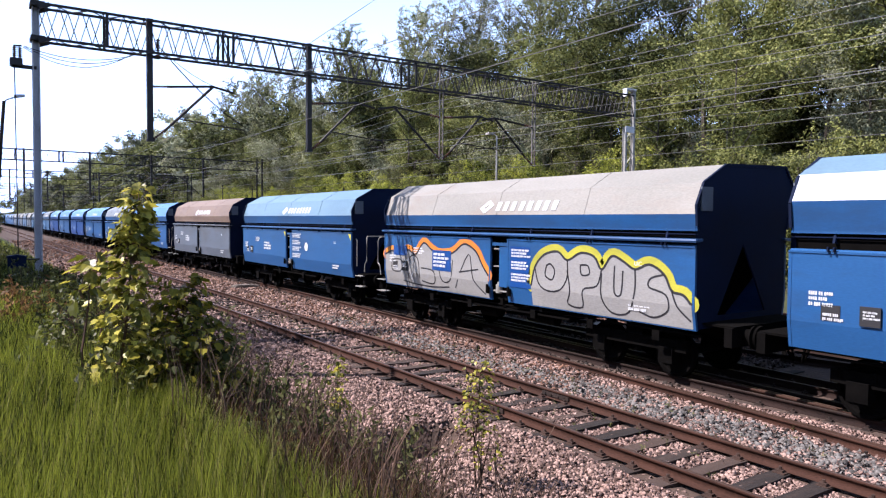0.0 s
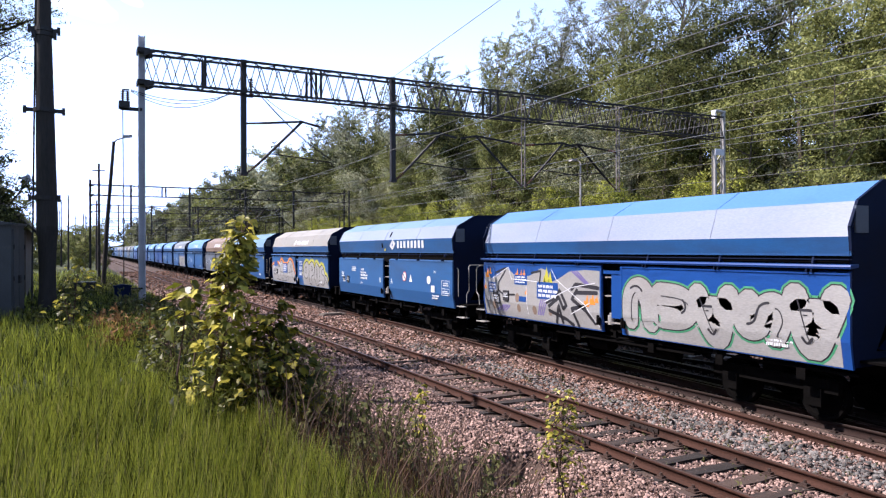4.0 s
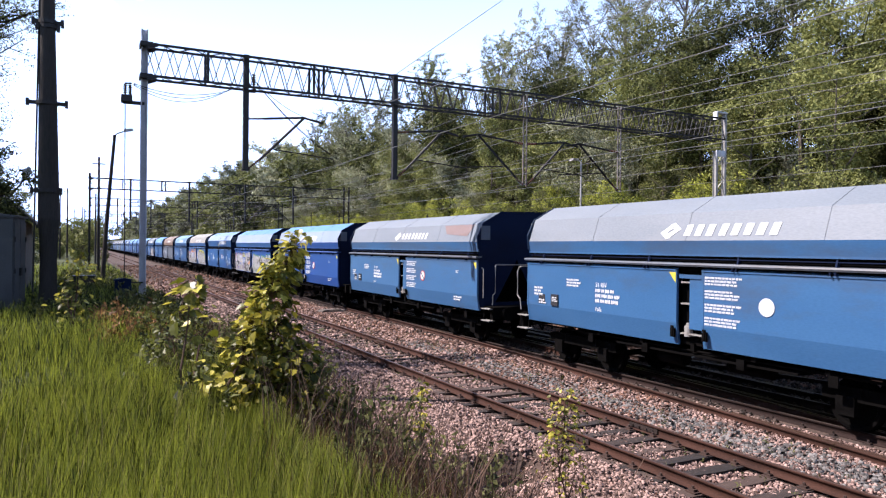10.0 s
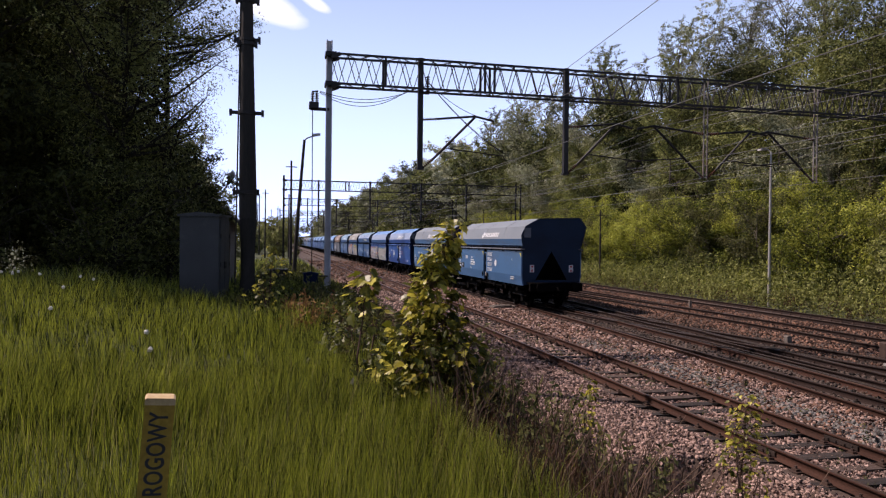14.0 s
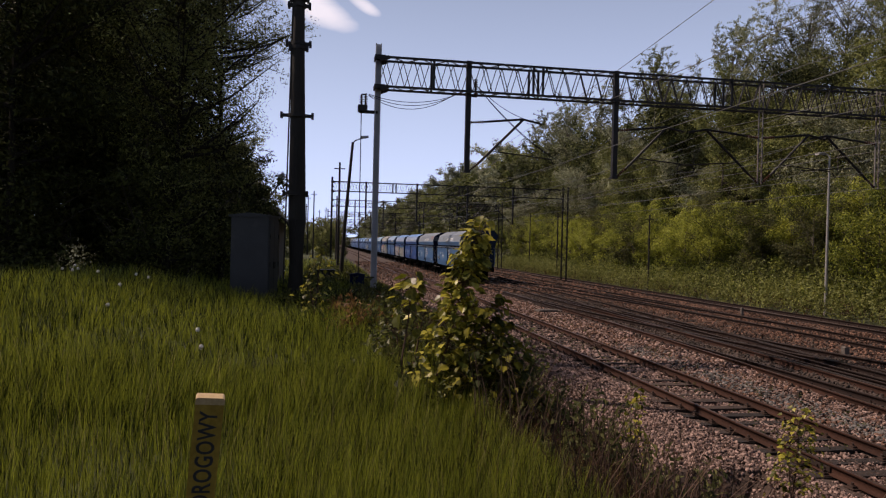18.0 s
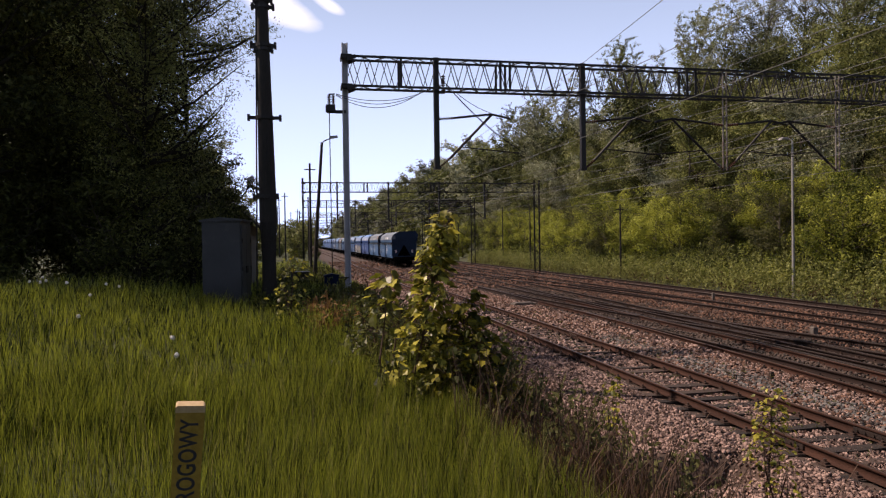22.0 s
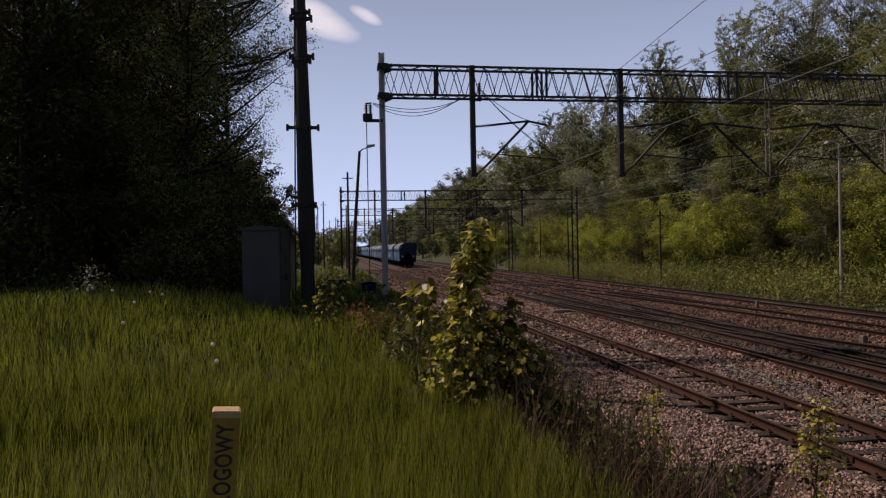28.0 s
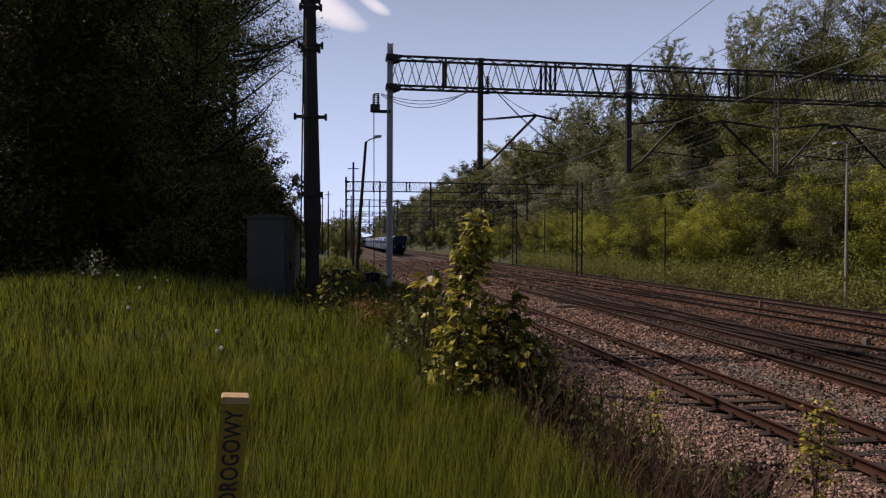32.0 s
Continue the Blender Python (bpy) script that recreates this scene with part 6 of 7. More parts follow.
stake = thing("marker_stake", "yellow square marker stake with black letters in the grass", "marker stake", pose(-0.475, 2.48, 1.12, -2.0, 4.5, 8))
part("shaft", Geo().prism([(-0.047, 0), (0.047, 0), (0.047, 1.415), (-0.047, 1.415)], -0.047, 0.047), M_STAKE, stake)
part("top", Geo().prism([(-0.048, 1.415), (0.048, 1.415), (0.048, 1.433), (0.042, 1.438), (-0.042, 1.438), (-0.048, 1.433)], -0.048, 0.048), M_STAKE_TOP, stake, "bare pale wooden top")


def stake_letters():
    cu = bpy.data.curves.new("letters", "FONT")
    cu.body, cu.size, cu.extrude, cu.space_character, cu.offset = "DROGOWY", 0.082, 0.001, 1.08, 0.0015
    ob = bpy.data.objects.new("letters", cu)
    scene.collection.objects.link(ob)
    me = bpy.data.meshes.new_from_object(ob.evaluated_get(bpy.context.evaluated_depsgraph_get()))
    bpy.data.objects.remove(ob)
    top = max(v.co.x for v in me.vertices)
    me.transform(Matrix(((0, -1, 0, 0.027), (0, 0, -1, -0.0485), (0.70, 0, 0, 1.395 - 0.70 * top), (0, 0, 0, 1))))
    me.materials.clear()
    me.materials.append(M_BLACKMARK)
    return me


part("letters", stake_letters(), None, stake, "black stencilled letters reading upwards")


# ---- plants ----
def leaf_shapes(p, size, r, up=0.0, ratio=0.55, out=None):
    """Small pointed leaves (single triangles) at the points p, turned at random or, with out, mostly facing outwards and up."""
    n = len(p)
    a, b = r.normal(size=(n, 3)), r.normal(size=(n, 3))
    a[:, 2] += up
    if out is not None:
        face = out + 0.42 * r.normal(size=(n, 3))
        face[:, 2] += 0.4
        face /= np.linalg.norm(face, axis=1, keepdims=True)
        a -= face * (a * face).sum(1, keepdims=True)
        b = np.cross(face, a)
    a /= np.linalg.norm(a, axis=1, keepdims=True)
    b -= a * (a * b).sum(1, keepdims=True)
    b /= np.linalg.norm(b, axis=1, keepdims=True)
    s = size * r.uniform(0.55, 1.35, (n, 1))
    v = np.stack([p - a * s + b * s * ratio * 0.5, p - a * s * 0.4 - b * s * ratio, p + a * s], 1).reshape(-1, 3)
    return v, np.arange(3 * n).reshape(n, 3)


def tree(h, spread, leaves, size, leaf, seed, low=0.12, sparse=0.0, name="tree", label="", limbs=22, group="trees of the wood", trunk_r=0.011, bark=None):
    """A trunk with limbs and twigs, and leaves in uneven clumps round the twigs."""
    r = random.Random(seed)
    t = thing(name, label, "tree" if name == "tree" else "shrub", group=group)
    wood = Geo()
    bend = [(r.uniform(-0.03, 0.03) * h, r.uniform(-0.03, 0.03) * h) for _ in range(3)]

    def on_trunk(u):
        k = u * 2
        if k < 1:
            return Vector((bend[0][0] * k, bend[0][1] * k, h * 0.94 * u))
        k -= 1
        return Vector((bend[0][0] + (bend[1][0] - bend[0][0]) * k, bend[0][1] + (bend[1][1] - bend[0][1]) * k, h * 0.94 * u))

    wood.tube([on_trunk(0) - Vector((0, 0, 0.8))] + [on_trunk(u) for u in (0.1, 0.25, 0.5, 0.75, 1.0)], trunk_r * h + 0.03, 7, 0.02)
    cs, rs, ws = [], [], []
    for i in range(limbs):
        u = low + (0.97 - low) * ((i + r.random()) / limbs)
        root = on_trunk(u)
        shape = (math.sin(math.pi * min(1, 0.22 + 0.78 * (1 - (u - low) / (1 - low)) ** 0.9)) ** 0.6)
        reach = spread * shape * r.uniform(0.55, 1.15)
        a = r.uniform(0, math.tau)
        lift = r.uniform(1.0, 1.9) * reach if sparse else r.uniform(0.25, 0.9) * reach
        tip = root + Vector((reach * math.cos(a), reach * math.sin(a), lift))
        mid = root.lerp(tip, 0.5) + Vector((0, 0, -0.08 * reach))
        wood.tube([root, mid, tip], 0.006 * h * (1.15 - u) + 0.015, 5, 0.008)
        twigs = 8 if sparse else 5
        for k in range(twigs):
            f = 0.3 + 0.7 * (k + r.random()) / twigs
            b = root.lerp(tip, f)
            e = b + Vector((r.uniform(-1, 1), r.uniform(-1, 1), r.uniform(-0.2, 0.9))) * spread * (0.36 if sparse else 0.28)
            if size < 0.2 or sparse:
                wood.tube([b, e], 0.012, 4, 0.004)
            q = spread * r.uniform(0.14, 0.30) * (1 - 0.62 * sparse)
            cs.append((b.lerp(e, 0.1 if sparse else 0.55), e.lerp(b, -0.1)))
            rs.append((q, q, q * r.uniform(0.6, 1.0)))
            ws.append(q ** 2)
    part("trunk", wood, bark or M_BARK, t, smooth=True)
    g = np.random.default_rng(seed)
    ws = np.array(ws) / sum(ws)
    k = g.choice(len(cs), leaves, p=ws)
    d = g.normal(size=(leaves, 3))
    d /= np.linalg.norm(d, axis=1, keepdims=True)
    ends = np.array([(tuple(a), tuple(b)) for a, b in cs])[k]
    along = g.random((leaves, 1))
    p = ends[:, 0] * (1 - along) + ends[:, 1] * along + d * g.random((leaves, 1)) ** 0.45 * np.array(rs)[k]
    v, f = leaf_shapes(p, size, g, out=d)
    part("crown", quick_mesh("crown", v, f, leaf), None, t)
    return t


def plant_all(protos, places, seed, tilt=3):
    r = random.Random(seed)
    used = set()
    for i, (x, y) in enumerate(places):
        k = i % len(protos)
        p = protos[k]
        m = pose(x, y, ground_z(x, y) - 0.1, r.uniform(-tilt, tilt), r.uniform(-tilt, tilt), r.uniform(0, 360))
        if k not in used:
            p.matrix_world = m
            used.add(k)
        else:
            copy_thing(p, m)


rt = random.Random(4)
L_TALL = "tall broad-leaved tree with an open crown on the wooded slope"
L_PALE = "tall silvery-leaved poplar with sparse top on the wooded slope"
L_LOW = "dense lower tree at the edge of the wood"
back = [tree(r_h, 3.2, 14000, 0.078, M_LEAF if i == 2 else M_LEAF_PALE, 30 + i, low=0.34, sparse=1, label=L_PALE, limbs=32) for i, r_h in enumerate((18.6, 21.8, 17.0, 20.2))]
mid = [tree(r_h, 4.4, 22000, 0.10, M_LEAF, 40 + i, low=0.33, label=L_TALL, limbs=26, bark=M_BARK_DARK) for i, r_h in enumerate((12.2, 11.0, 13.2, 10.2))]
front = [tree(r_h, 3.6, 19000, 0.095, m, 50 + i, low=0.04, label=L_LOW, limbs=22) for i, (r_h, m) in enumerate(((9.5, M_LEAF), (8.0, M_LEAF), (10.5, M_LEAF), (8.5, M_LEAF_PALE)))]
far_wood = [tree(r_h, 5.0, 4200, 0.34, m, 60 + i, low=0.05, label="distant tree along the railway, or added unseen to block skylight", limbs=20) for i, (r_h, m) in enumerate(((17, M_LEAF), (19, M_LEAF_PALE), (15, M_LEAF)))]
back_far = [tree(r_h, 3.0, 9500, 0.125, m, 130 + i, low=0.3, sparse=1, label=L_PALE, limbs=30) for i, (r_h, m) in enumerate(((19.0, M_LEAF_PALE), (21.0, M_LEAF), (17.5, M_LEAF_PALE)))]
mid_far = [tree(r_h, 4.2, 10000, 0.18, m, 140 + i, low=0.15, label=L_TALL, limbs=24, bark=M_BARK_DARK) for i, (r_h, m) in enumerate(((13.0, M_LEAF), (11.0, M_LEAF), (14.5, M_LEAF), (12.0, M_LEAF_PALE)))]
plant_all(back, [(50 + rt.uniform(0, 6), -6 + 4 * i) for i in range(9)] + [(45 + rt.uniform(-3.5, 6), 12 + 3.6 * i + rt.uniform(-1.5, 1.5)) for i in range(16)], 1)
plant_all(mid, [(46 + rt.uniform(0, 6), -2 + 4.4 * i) for i in range(4)] + [(40 + rt.uniform(-2, 3), 14 + 4.2 * i + rt.uniform(-1.5, 1.5)) for i in range(14)], 2)
plant_all(back_far, [(44 + rt.uniform(-3.5, 6), 70 + 4.1 * i + rt.uniform(-1.5, 1.5)) for i in range(18)], 21)
plant_all(mid_far, [(39 + rt.uniform(-3, 3), 72 + 4.6 * i + rt.uniform(-1.5, 1.5)) for i in range(16)], 22)
plant_all(front, [(56 + rt.uniform(-3, 4), 14 + 4.4 * i) for i in range(27)] + [(34.5 + rt.uniform(-2.0, 3), 17 + 6.2 * i + rt.uniform(-1.8, 1.8)) for i in range(19)], 3)
# First sixteen places: unseen trees added left and behind to block skylight.
plant_all(far_wood, [(-31 + rt.uniform(-3, 2), -14 + 5 * i) for i in range(6)] + [(-22 + 6.5 * i, -24 + rt.uniform(-3, 3)) for i in range(6)] + [(24 + 6 * i, -22 + rt.uniform(-3, 3)) for i in range(4)] + [(36 + rt.uniform(-4, 16), 135 + 5.5 * i + rt.uniform(-2, 2)) for i in range(36)] + [(-17 + rt.uniform(-12, 2), 90 + 11 * i) for i in range(14)] + [(28 + rt.uniform(-1, 6), 122 + 7.5 * i) for i in range(52)] + [(-26 + rt.uniform(-8, 2), 230 + 22 * i) for i in range(14)] + [(-130 + 11 * i, 560 + rt.uniform(-30, 30)) for i in range(24)], 4)

# yellow-green shrubs and weeds on the slope
shr = [tree(r_h, 2.3, 10500, 0.07, m, 70 + i, low=0.03, label="yellow-green shrub on the slope beside the tracks", name="shrub", limbs=20, group="shrubs of the slope", trunk_r=0.006) for i, (r_h, m) in enumerate(((5.0, M_SHRUB), (4.4, M_SHRUB), (5.2, M_WEED), (4.0, M_SHRUB), (4.7, M_SHRUB)))]
shr_green = [tree(r_h, 2.3, 7000, 0.085, M_LEAF, 76 + i, low=0.03, label="dark green shrub on the slope beside the tracks", name="shrub", limbs=20, group="shrubs of the slope", trunk_r=0.006) for i, r_h in enumerate((4.0, 3.6))]
plant_all(shr_green, [(29.8 + rt.uniform(-1.4, 2.4), 12 + 1.5 * i) for i in range(11)], 6)
plant_all(shr, [(29.6 + rt.uniform(-1.6, 2.4), 27.5 + 1.5 * i + rt.uniform(-0.6, 0.6)) for i in range(52)] + [(28.5 + rt.uniform(-1.5, 3), 106 + 3.2 * i) for i in range(14)], 5)


def weed_band(name, n, region, height, size, leaf, seed, label, per=14, stalk=None):
    """Many upright weeds in one mesh: thin stalks set with small leaves."""
    g = np.random.default_rng(seed)
    x, y = region(g, n)
    z = np.array([ground_z(a, b) for a, b in zip(x, y)])
    h = height * g.uniform(0.4, 1.2, n)
    lean = g.normal(size=(n, 2)) * 0.18
    u = g.random((n, per)) ** 0.7
    px = x[:, None] + lean[:, :1] * u * h[:, None] + g.normal(size=(n, per)) * size * 0.8
    py = y[:, None] + lean[:, 1:] * u * h[:, None] + g.normal(size=(n, per)) * size * 0.8
    pz = z[:, None] + u * h[:, None]
    v, f = leaf_shapes(np.stack([px, py, pz], 2).reshape(-1, 3), size, g, up=0.6)
    tagged(new(name, quick_mesh(name, v, f, leaf)), label, "weeds", kind="stuff")
    if stalk:
        w = 0.006
        b = np.stack([x, y, z - 0.05], 1)
        t = np.stack([x + lean[:, 0] * h, y + lean[:, 1] * h, z + h], 1)
        o = np.array([w, w * 0.3, 0])
        v = np.stack([b - o, b + o, t + o * 0.4, t - o * 0.4], 1).reshape(-1, 3)
        tagged(new(name + "_stalks", quick_mesh(name + "_stalks", v, np.arange(4 * n).reshape(n, 4), stalk)), "thin stalks among the " + label, "weeds", kind="stuff")


weed_band("slope_weeds", 6200, lambda g, n: (24.7 + 5.2 * g.random(n) ** 1.3, 17 + 85 * g.random(n)), 1.65, 0.075, M_LEAF, 5, "tall green weeds at the foot of the slope", 16)
weed_band("slope_bright_weeds", 2600, lambda g, n: (25.6 + 4.0 * g.random(n), 17 + 85 * g.random(n)), 1.9, 0.07, M_SHRUB, 8, "bright yellow-green weeds among the shrubs of the slope", 16)
weed_band("slope_dry_weeds", 1500, lambda g, n: (24.7 + 3.5 * g.random(n) ** 1.3, 17 + 80 * g.random(n)), 0.9, 0.06, M_STRAW, 6, "dry brown weeds at the foot of the slope", 12)
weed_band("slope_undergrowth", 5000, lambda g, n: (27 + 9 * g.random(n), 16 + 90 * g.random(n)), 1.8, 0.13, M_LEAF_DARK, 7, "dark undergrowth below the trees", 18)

# trees in the shade-toned leaf colour that close the wood behind the first rows
L_DEEP = "tree deep in the wood with leaves coloured for shade"
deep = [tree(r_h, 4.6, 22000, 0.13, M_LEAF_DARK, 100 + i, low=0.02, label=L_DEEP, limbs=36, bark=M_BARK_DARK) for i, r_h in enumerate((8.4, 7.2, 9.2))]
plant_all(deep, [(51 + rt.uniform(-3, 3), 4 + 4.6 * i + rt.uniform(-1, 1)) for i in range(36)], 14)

# trees behind the cabinet, their shaded side put into a dark leaf colour
L_DARK = "dense tree with shade-coloured leaves, shading the grass"
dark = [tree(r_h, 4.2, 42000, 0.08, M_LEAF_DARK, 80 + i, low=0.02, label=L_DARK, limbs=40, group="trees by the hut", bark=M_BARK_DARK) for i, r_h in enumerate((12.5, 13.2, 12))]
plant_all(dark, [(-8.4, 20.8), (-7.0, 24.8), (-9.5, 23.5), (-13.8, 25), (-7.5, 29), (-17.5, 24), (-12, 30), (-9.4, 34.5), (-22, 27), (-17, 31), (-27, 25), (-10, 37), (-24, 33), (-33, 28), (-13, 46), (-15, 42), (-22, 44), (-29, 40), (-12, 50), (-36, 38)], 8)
airy = [tree(r_h, sp, 34000, 0.042, M_LEAF, 90 + i, low=0.05, trunk_r=0.006, label="thin-leaved tree with fine twigs against the sky", limbs=64, group="trees by the hut", bark=M_BARK_DARK) for i, (r_h, sp) in enumerate(((12.8, 2.6), (11.6, 3.0)))]
plant_all(airy, [(-3.2, 23.4), (-4.6, 21.9), (-4.0, 26.0)], 12)
hedge = [tree(3.4, 1.9, 4200, 0.09, M_LEAF_DARK, 95 + i, low=0.02, name="shrub", label="dark shrub under the trees", limbs=24, group="shrubs by the hut", trunk_r=0.006) for i in range(2)]
plant_all(hedge, [(-3.6 - 2.2 * i + rt.uniform(-0.5, 0.5), 22.4 + rt.uniform(-0.8, 1.2)) for i in range(10)], 9)


scrub = [tree(r_h, 2.4, 3500, 0.14, M_LEAF, 110 + i, low=0.03, name="shrub", label="low shrub far along the verge", limbs=16, group="shrubs of the far verge", trunk_r=0.006) for i, r_h in enumerate((3.6, 4.4))]
plant_all(scrub, [(-6 + 4.5 * rt.random() + 2.5 * (i % 3), 80 + 6.5 * i) for i in range(22)], 16)
screen = tree(5.4, 1.7, 12000, 0.075, M_LEAF_DARK, 98, low=0.02, label="slender dark tree in front of the hut", limbs=30, group="trees by the hut", bark=M_BARK_DARK)
plant_all([screen], [(-3.9, 26.2), (-5.2, 26.0), (-3.1, 28.2)], 15)


def blades(name, n, region, height, width, material, seed, label, droop=0.35, seedhead=False):
    """Bent grass blades in one mesh."""
    g = np.random.default_rng(seed)
    x, y = region(g, n)
    n = len(x)
    z = np.array([ground_z(a, b) for a, b in zip(x, y)])
    dist = np.hypot(x, y)
    wide = width * np.clip(dist / 4, 0.8, 5) * g.uniform(0.5, 1.9, n)
    swirl = np.sin(x * 0.9 + 1.4 * np.sin(y * 0.7)) + np.sin(y * 1.1 + 1.2 * np.sin(x * 1.6 + 2))
    tuft = np.sin(x * 5.3 + 2 * np.sin(y * 3.1)) * np.sin(y * 4.7 + 2 * np.sin(x * 2.9))
    h = height * (0.3 + 0.95 * g.random(n) ** 1.4) * (0.82 + 0.13 * swirl + 0.16 * tuft)
    a = 2.2 * swirl + g.normal(size=n) * 2.0
    d = droop * g.uniform(0.1, 1.2, n) * h
    bx, by = np.cos(a) * d + 0.03 * h, np.sin(a) * d
    side = g.uniform(0, math.tau, n)
    sx, sy = np.cos(side) * wide / 2, np.sin(side) * wide / 2
    rows = []
    for u, k in ((0, 1.0), (0.5, 0.8), (1, 0.12)):
        cx, cy, cz = x + bx * u * u, y + by * u * u, z + h * u * (1 - 0.18 * u * g.random(n)) - 0.03
        rows.append(np.stack([cx - sx * k, cy - sy * k, cz], 1))
        rows.append(np.stack([cx + sx * k, cy + sy * k, cz], 1))
    v = np.stack(rows, 1).reshape(-1, 3)
    f = (np.array([(0, 1, 3, 2), (2, 3, 5, 4)])[None] + 6 * np.arange(n)[:, None, None]).reshape(-1, 4)
    tagged(new(name, quick_mesh(name, v, f, material)), label, "grass", kind="stuff")


def meadow_near(g, n):
    y = 0.9 + 7.5 * g.random(n) ** 1.2
    x = g.uniform(-1.0, 0.32, n) * (y + 2.2) + 0.6
    return np.where(x > 1.5, 1.5 - 2 * g.random(n) ** 2, x), y


def meadow_far(g, n):
    y = 6.5 + 19.5 * g.random(n) ** 1.6
    x = g.uniform(-0.78, 0.14, n) * (y + 1)
    return np.minimum(x, 1.5 - 1.5 * g.random(n)), y


blades("meadow_grass", 185000, meadow_near, 0.46, 0.0029, M_GRASS, 21, "tall fresh green meadow grass on the bank", 0.24)
blades("far_meadow_grass", 135000, meadow_far, 0.46, 0.0028, M_GRASS, 22, "tall green meadow grass farther along the bank")
blades("yellowed_grass", 9000, meadow_near, 0.60, 0.0020, M_SEED, 23, "thin yellowed stalks among the grass", 0.25)


def verge_far(g, n):
    y = 22 + 45 * g.random(n) ** 1.3
    return -7 + 10.2 * g.random(n), y


blades("verge_grass", 16000, verge_far, 0.5, 0.005, M_GRASS, 32, "rough grass along the verge beyond the pole")


def meadow_behind(g, n):
    return -16 + 17.6 * g.random(n), -14 + 17 * g.random(n)


blades("trackside_grass", 36000, meadow_behind, 0.42, 0.010, M_GRASS, 31, "tall green grass of the bank round the path")


def slope_strip(g, n):
    y = 3.0 + 20 * g.random(n) ** 1.3
    x = 1.4 + 2.6 * g.random(n) + 0.3 * np.sin(y)
    return x, y


blades("dry_slope_grass", 26000, slope_strip, 0.42, 0.005, M_STRAW, 24, "dead brown grass on the slope down to the ballast", 0.6)
blades("slope_grass", 5000, slope_strip, 0.30, 0.006, M_GRASS, 25, "thin green grass on the slope", 0.5)
weed_band("slope_brambles", 480, lambda g, n: (0.8 + 2.0 * g.random(n) ** 1.3, 6.5 + 14 * g.random(n)), 0.55, 0.05, M_BRAMBLE, 26, "dark brambles along the edge of the bank", 22, M_STEM)
weed_band("bank_nettles", 280, lambda g, n: (1.7 + 1.7 * g.random(n), 4.6 + 7 * g.random(n)), 0.75, 0.035, M_WEED, 27, "thin grey-green weeds beside the ballast", 26, M_STEM)
weed_band("verge_growth", 2300, lambda g, n: (-0.9 + 3.2 * g.random(n), 15 + 35 * g.random(n)), 0.38, 0.05, M_BRAMBLE, 28, "low bushy growth along the verge", 18)
weed_band("track_weeds", 260, lambda g, n: (np.where(g.random(n) < 0.5, 8.2, 10.0) + g.normal(size=n) * 0.45, 5 + 25 * g.random(n)), 0.16, 0.03, M_WEED, 29, "small green weeds between the rails", 8)
weed_band("russet_growth", 80, lambda g, n: (0.1 + 1.0 * g.random(n), 11.5 + 3.0 * g.random(n)), 0.5, 0.055, M_RUSSET, 30, "russet young leaves at the edge of the bank", 16, M_STEM)

LOBES = [(0.0, 0.0), (-0.30, 0.06), (-0.46, 0.30), (-0.36, 0.38), (-0.36, 0.68), (-0.21, 0.66), (0.0, 0.95), (0.21, 0.66), (0.36, 0.68), (0.36, 0.38), (0.46, 0.30), (0.30, 0.06)]


def maple(name, at, height, lean, leaves, size, seed, label, spread=0.45, low=0.1, leaf=None, stems=3, droop=0.5):
    """A young maple: thin stems and broad lobed leaves on short stalks."""
    r = random.Random(seed)
    t = thing(name, label, "sapling", pose(*at))
    wood, lf = Geo(), Geo()
    tops = []
    for s in range(stems):
        k = 1 - 0.28 * s
        tip = Vector((lean[0] + r.uniform(-0.25, 0.25) * s, lean[1] + r.uniform(-0.25, 0.25) * s, height * k))
        pts = [Vector((0.03 * s, 0, -0.1)), tip * 0.35 + Vector((r.uniform(-0.06, 0.06), r.uniform(-0.06, 0.06), 0)), tip * 0.7, tip]
        wood.tube(pts, 0.016, 6, 0.005)
        tops.append(pts)
    for i in range(leaves):
        pts = tops[0] if r.random() < 0.62 else tops[r.randrange(stems)]
        u = low + (1 - low) * r.random() ** 0.85
        j = min(2, int(u * 3))
        b = pts[j].lerp(pts[j + 1], u * 3 - j)
        a = r.uniform(0, math.tau)
        reach = spread * (1.08 - u) ** 0.6 * r.uniform(0.15, 1.0) + 0.05
        c = b + Vector((math.cos(a) * reach, math.sin(a) * reach, r.uniform(-0.12, 0.18)))
        if i % 3 == 0:
            wood.tube([b, c], 0.004, 4, 0.002)
        s = size * r.uniform(0.55, 1.25)
        e = Euler((r.uniform(-0.9, 0.5) - droop * 0.5, r.uniform(-0.6, 0.6), a - math.pi / 2 + r.uniform(-0.6, 0.6))).to_matrix()
        k = len(lf.v)
        lf.v += [tuple(c + e @ Vector((x * s, y * s, (0.22 * abs(x) - 0.18 * y * y) * s))) for x, y in LOBES]
        lf.v.append(tuple(c + e @ Vector((0, 0.36 * s, -0.03 * s))))
        n = len(LOBES)
        lf.f += [(k + q, k + (q + 1) % n, k + n) for q in range(n)]
    part("stem", wood, M_STEM, t)
    part("leaves", lf, leaf or M_MAPLE, t)
    return t


swaying_maple = maple("maple_sapling", (1.03, 7.0, ground_z(1.03, 7)), 1.85, (0.38, 0.05), 580, 0.10, 1, "young maple with broad yellow-green leaves at the edge of the bank", spread=0.22, low=0.08, stems=1)
maple("maple_sapling", (0.86, 7.3, ground_z(0.86, 7.3)), 1.25, (0.06, 0.1), 60, 0.13, 2, "low maple shoot with broad sunlit leaves", spread=0.26, low=0.72)
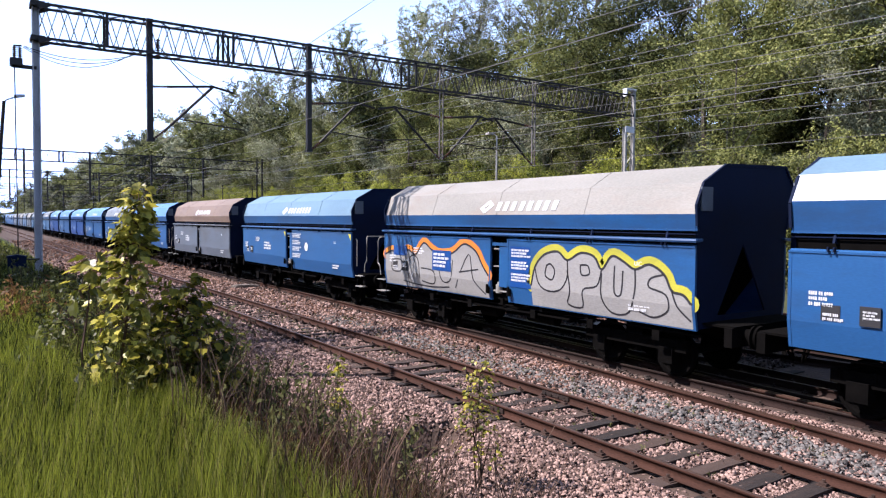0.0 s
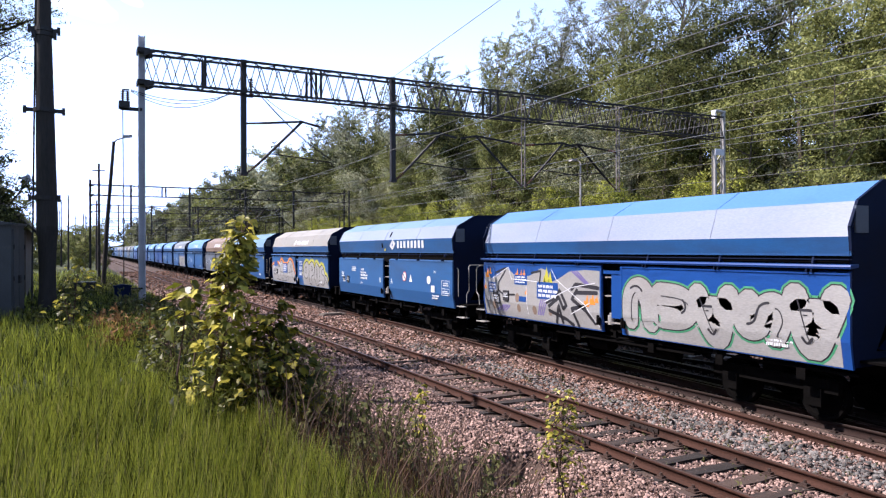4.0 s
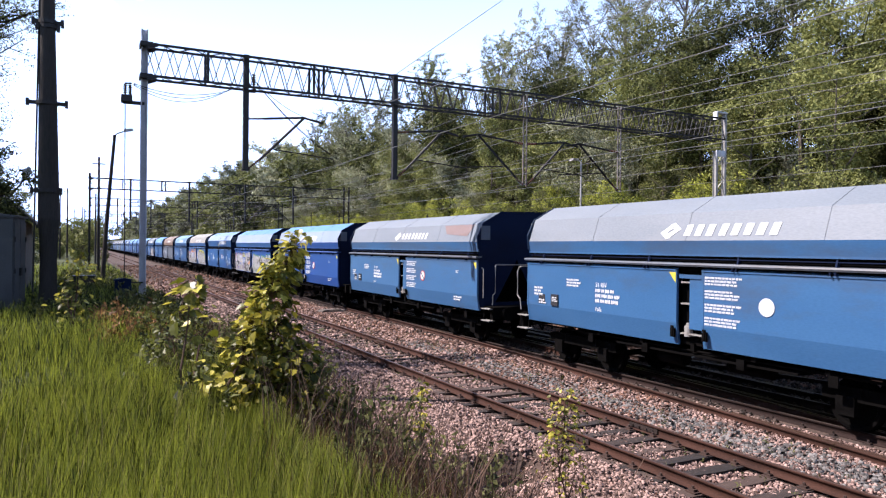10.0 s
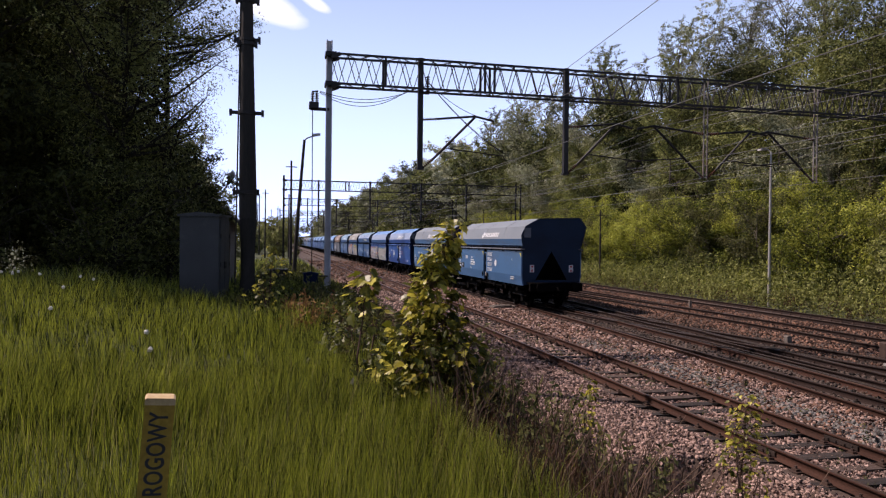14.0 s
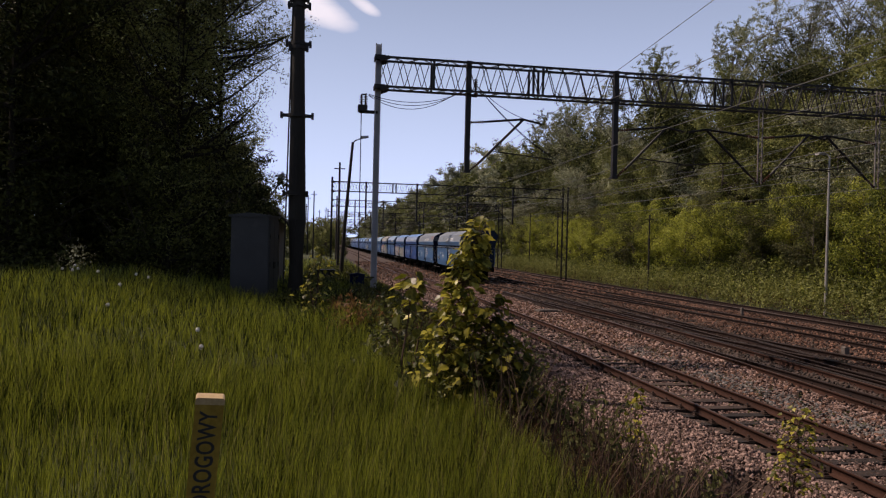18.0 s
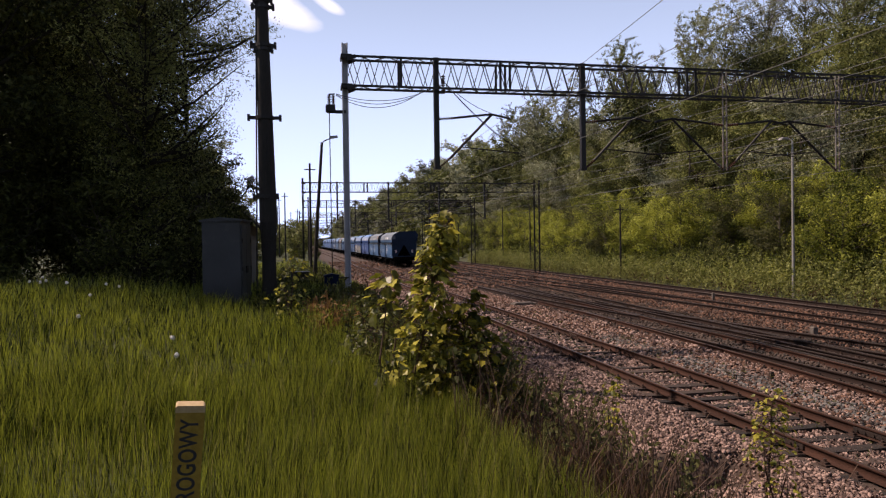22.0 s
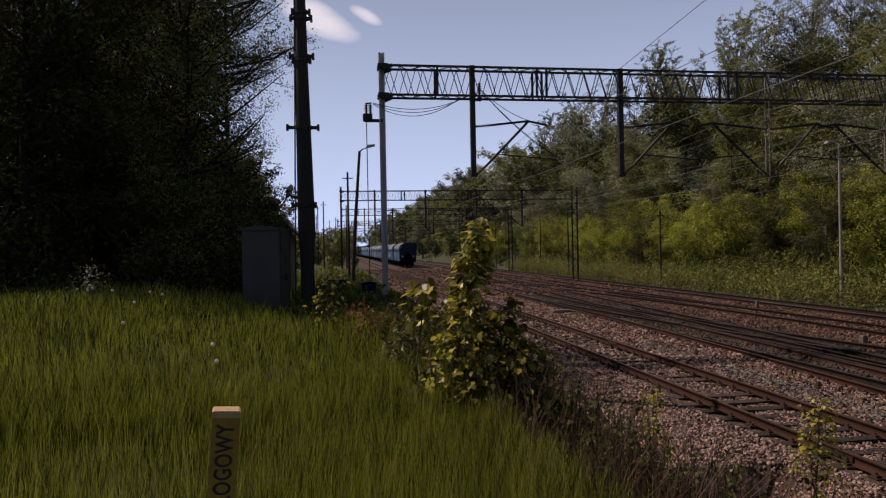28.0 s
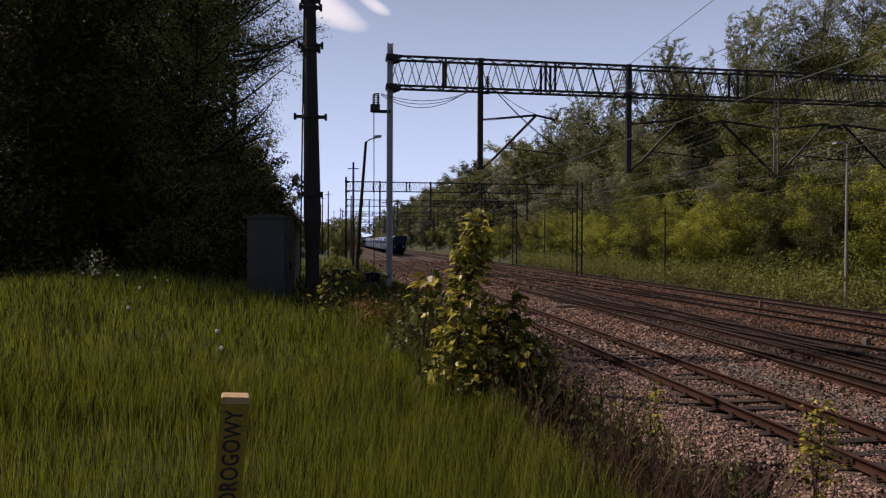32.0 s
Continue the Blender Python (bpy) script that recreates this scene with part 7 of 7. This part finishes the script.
maple("leafy_shrub", (1.74, 6.9, ground_z(1.74, 6.9)), 1.08, (-0.12, 0.0), 850, 0.095, 3, "bushy green maple shoots beside the taller maple", spread=0.55, low=0.02, leaf=M_MAPLE_SHADE, stems=5)
maple("leafy_shrub", (1.0, 8.6, ground_z(1.0, 8.6)), 0.6, (-0.1, 0.2), 300, 0.07, 4, "bushy bramble at the edge of the bank", spread=0.6, low=0.02, leaf=M_BRAMBLE, stems=5)
maple("leafy_shrub", (2.35, 8.0, ground_z(2.35, 8.0)), 0.9, (0.1, 0.0), 260, 0.05, 5, "dusty weed bush on the slope", spread=0.6, low=0.02, leaf=M_WEED, stems=5)
maple("leafy_shrub", (-0.15, 14.2, ground_z(-0.15, 14.2)), 1.25, (0.1, 0.0), 130, 0.11, 6, "sunlit shrub at the foot of the dark pole", spread=0.45, low=0.15, leaf=M_MAPLE, stems=5)
maple("ballast_sapling", (4.05, 8.7, -0.2), 1.35, (0.05, 0.0), 110, 0.085, 7, "thin sapling growing out of the ballast", spread=0.22, low=0.3)
maple("ballast_sapling", (5.08, 6.85, -0.2), 1.50, (0.03, 0.0), 260, 0.065, 8, "small leafy sapling growing beside the rail", spread=0.36, low=0.45, leaf=M_MAPLE)
maple("ballast_sapling", (3.6, 7.2, -0.1), 0.7, (0.05, 0.0), 90, 0.07, 9, "low leafy shoot in the ballast", spread=0.25, low=0.2, leaf=M_WEED)

stems = Geo()
rs = random.Random(9)
for i in range(800):
    y = 2.7 + 8 * rs.random() ** 1.4
    x = 1.35 + 2.3 * rs.random()
    z = ground_z(x, y)
    h = rs.uniform(0.3, 0.85)
    dx, dy = rs.uniform(-0.25, 0.35), rs.uniform(-0.3, 0.3)
    stems.tube([(x, y, z - 0.05), (x + dx * 0.4, y + dy * 0.4, z + h * 0.6), (x + dx, y + dy, z + h)], 0.0045, 3, 0.002)
tagged(new("dead_stems", stems.mesh("dead_stems", M_STEM)), "dead brown stems standing on the slope", "stems", kind="stuff")

rd = random.Random(12)
for x, y in ((-5.58, 17.2), (-5.24, 15.4), (-4.98, 15.2), (-4.5, 15.2), (-3.77, 15.2), (-3.44, 14.8), (-3.49, 13.0), (-3.23, 11.4), (-1.34, 8.2), (-1.61, 9.6), (-5.1, 15.9)):
    t = thing("dandelion_clock", "white seed head of a dandelion in the grass", "flower", pose(x, y, ground_z(x, y)), group="dandelion clocks in the grass")
    h = rd.uniform(0.33, 0.42)
    part("stem", Geo().tube([(0, 0, 0), (0.02, 0, h)], 0.004, 5), M_WEED, t)
    bm = bmesh.new()
    bmesh.ops.create_icosphere(bm, subdivisions=2, radius=0.028, matrix=Matrix.Translation((0.02, 0, h + 0.02)))
    for v in bm.verts:
        v.co += v.normal * rd.uniform(-0.008, 0.008)
    me = bpy.data.meshes.new("seed_head")
    bm.to_mesh(me)
    bm.free()
    me.materials.append(M_FLUFF)
    part("seed_head", me, None, t)


# ---- what moves ----
def motions():
    rows = [(t, pose(x, y, z, 90 + pitch, roll, yaw)) for t, x, y, z, yaw, pitch, roll in PATH]
    walk(cam, rows, EXPOSURE)
    # the young maple leans over in the draught of the train and comes back
    x, y, z = swaying_maple.location
    gusts = [(0, -3.5), (1, -1.5), (2, 2.0), (3, -0.5), (6, 3.0), (7, 5.5), (8, 9.0), (9, 14.0), (10, 15.5), (11, 20), (12, 20), (13, 12), (14, 11.5), (17, 5.5), (19, 5.0), (23, 2.0), (25, 4.5), (28, 2.5), (31, -0.5), (32, -0.5)]
    walk(swaying_maple, [(t, pose(x, y, z, 0, lean, 0)) for t, lean in gusts])
    speed = 6.615
    for n, w in enumerate(wagons):
        y0 = CENTRES[n] if n < 7 else CENTRES[6] + 14.04 * (n - 6)
        walk(w, [(t, pose(TRAIN_X, y0 + speed * t, 0)) for t in (0, 8, 16, 24, 32)])
        if n < 6:
            turning_wheels(w, y0, speed)


motions()
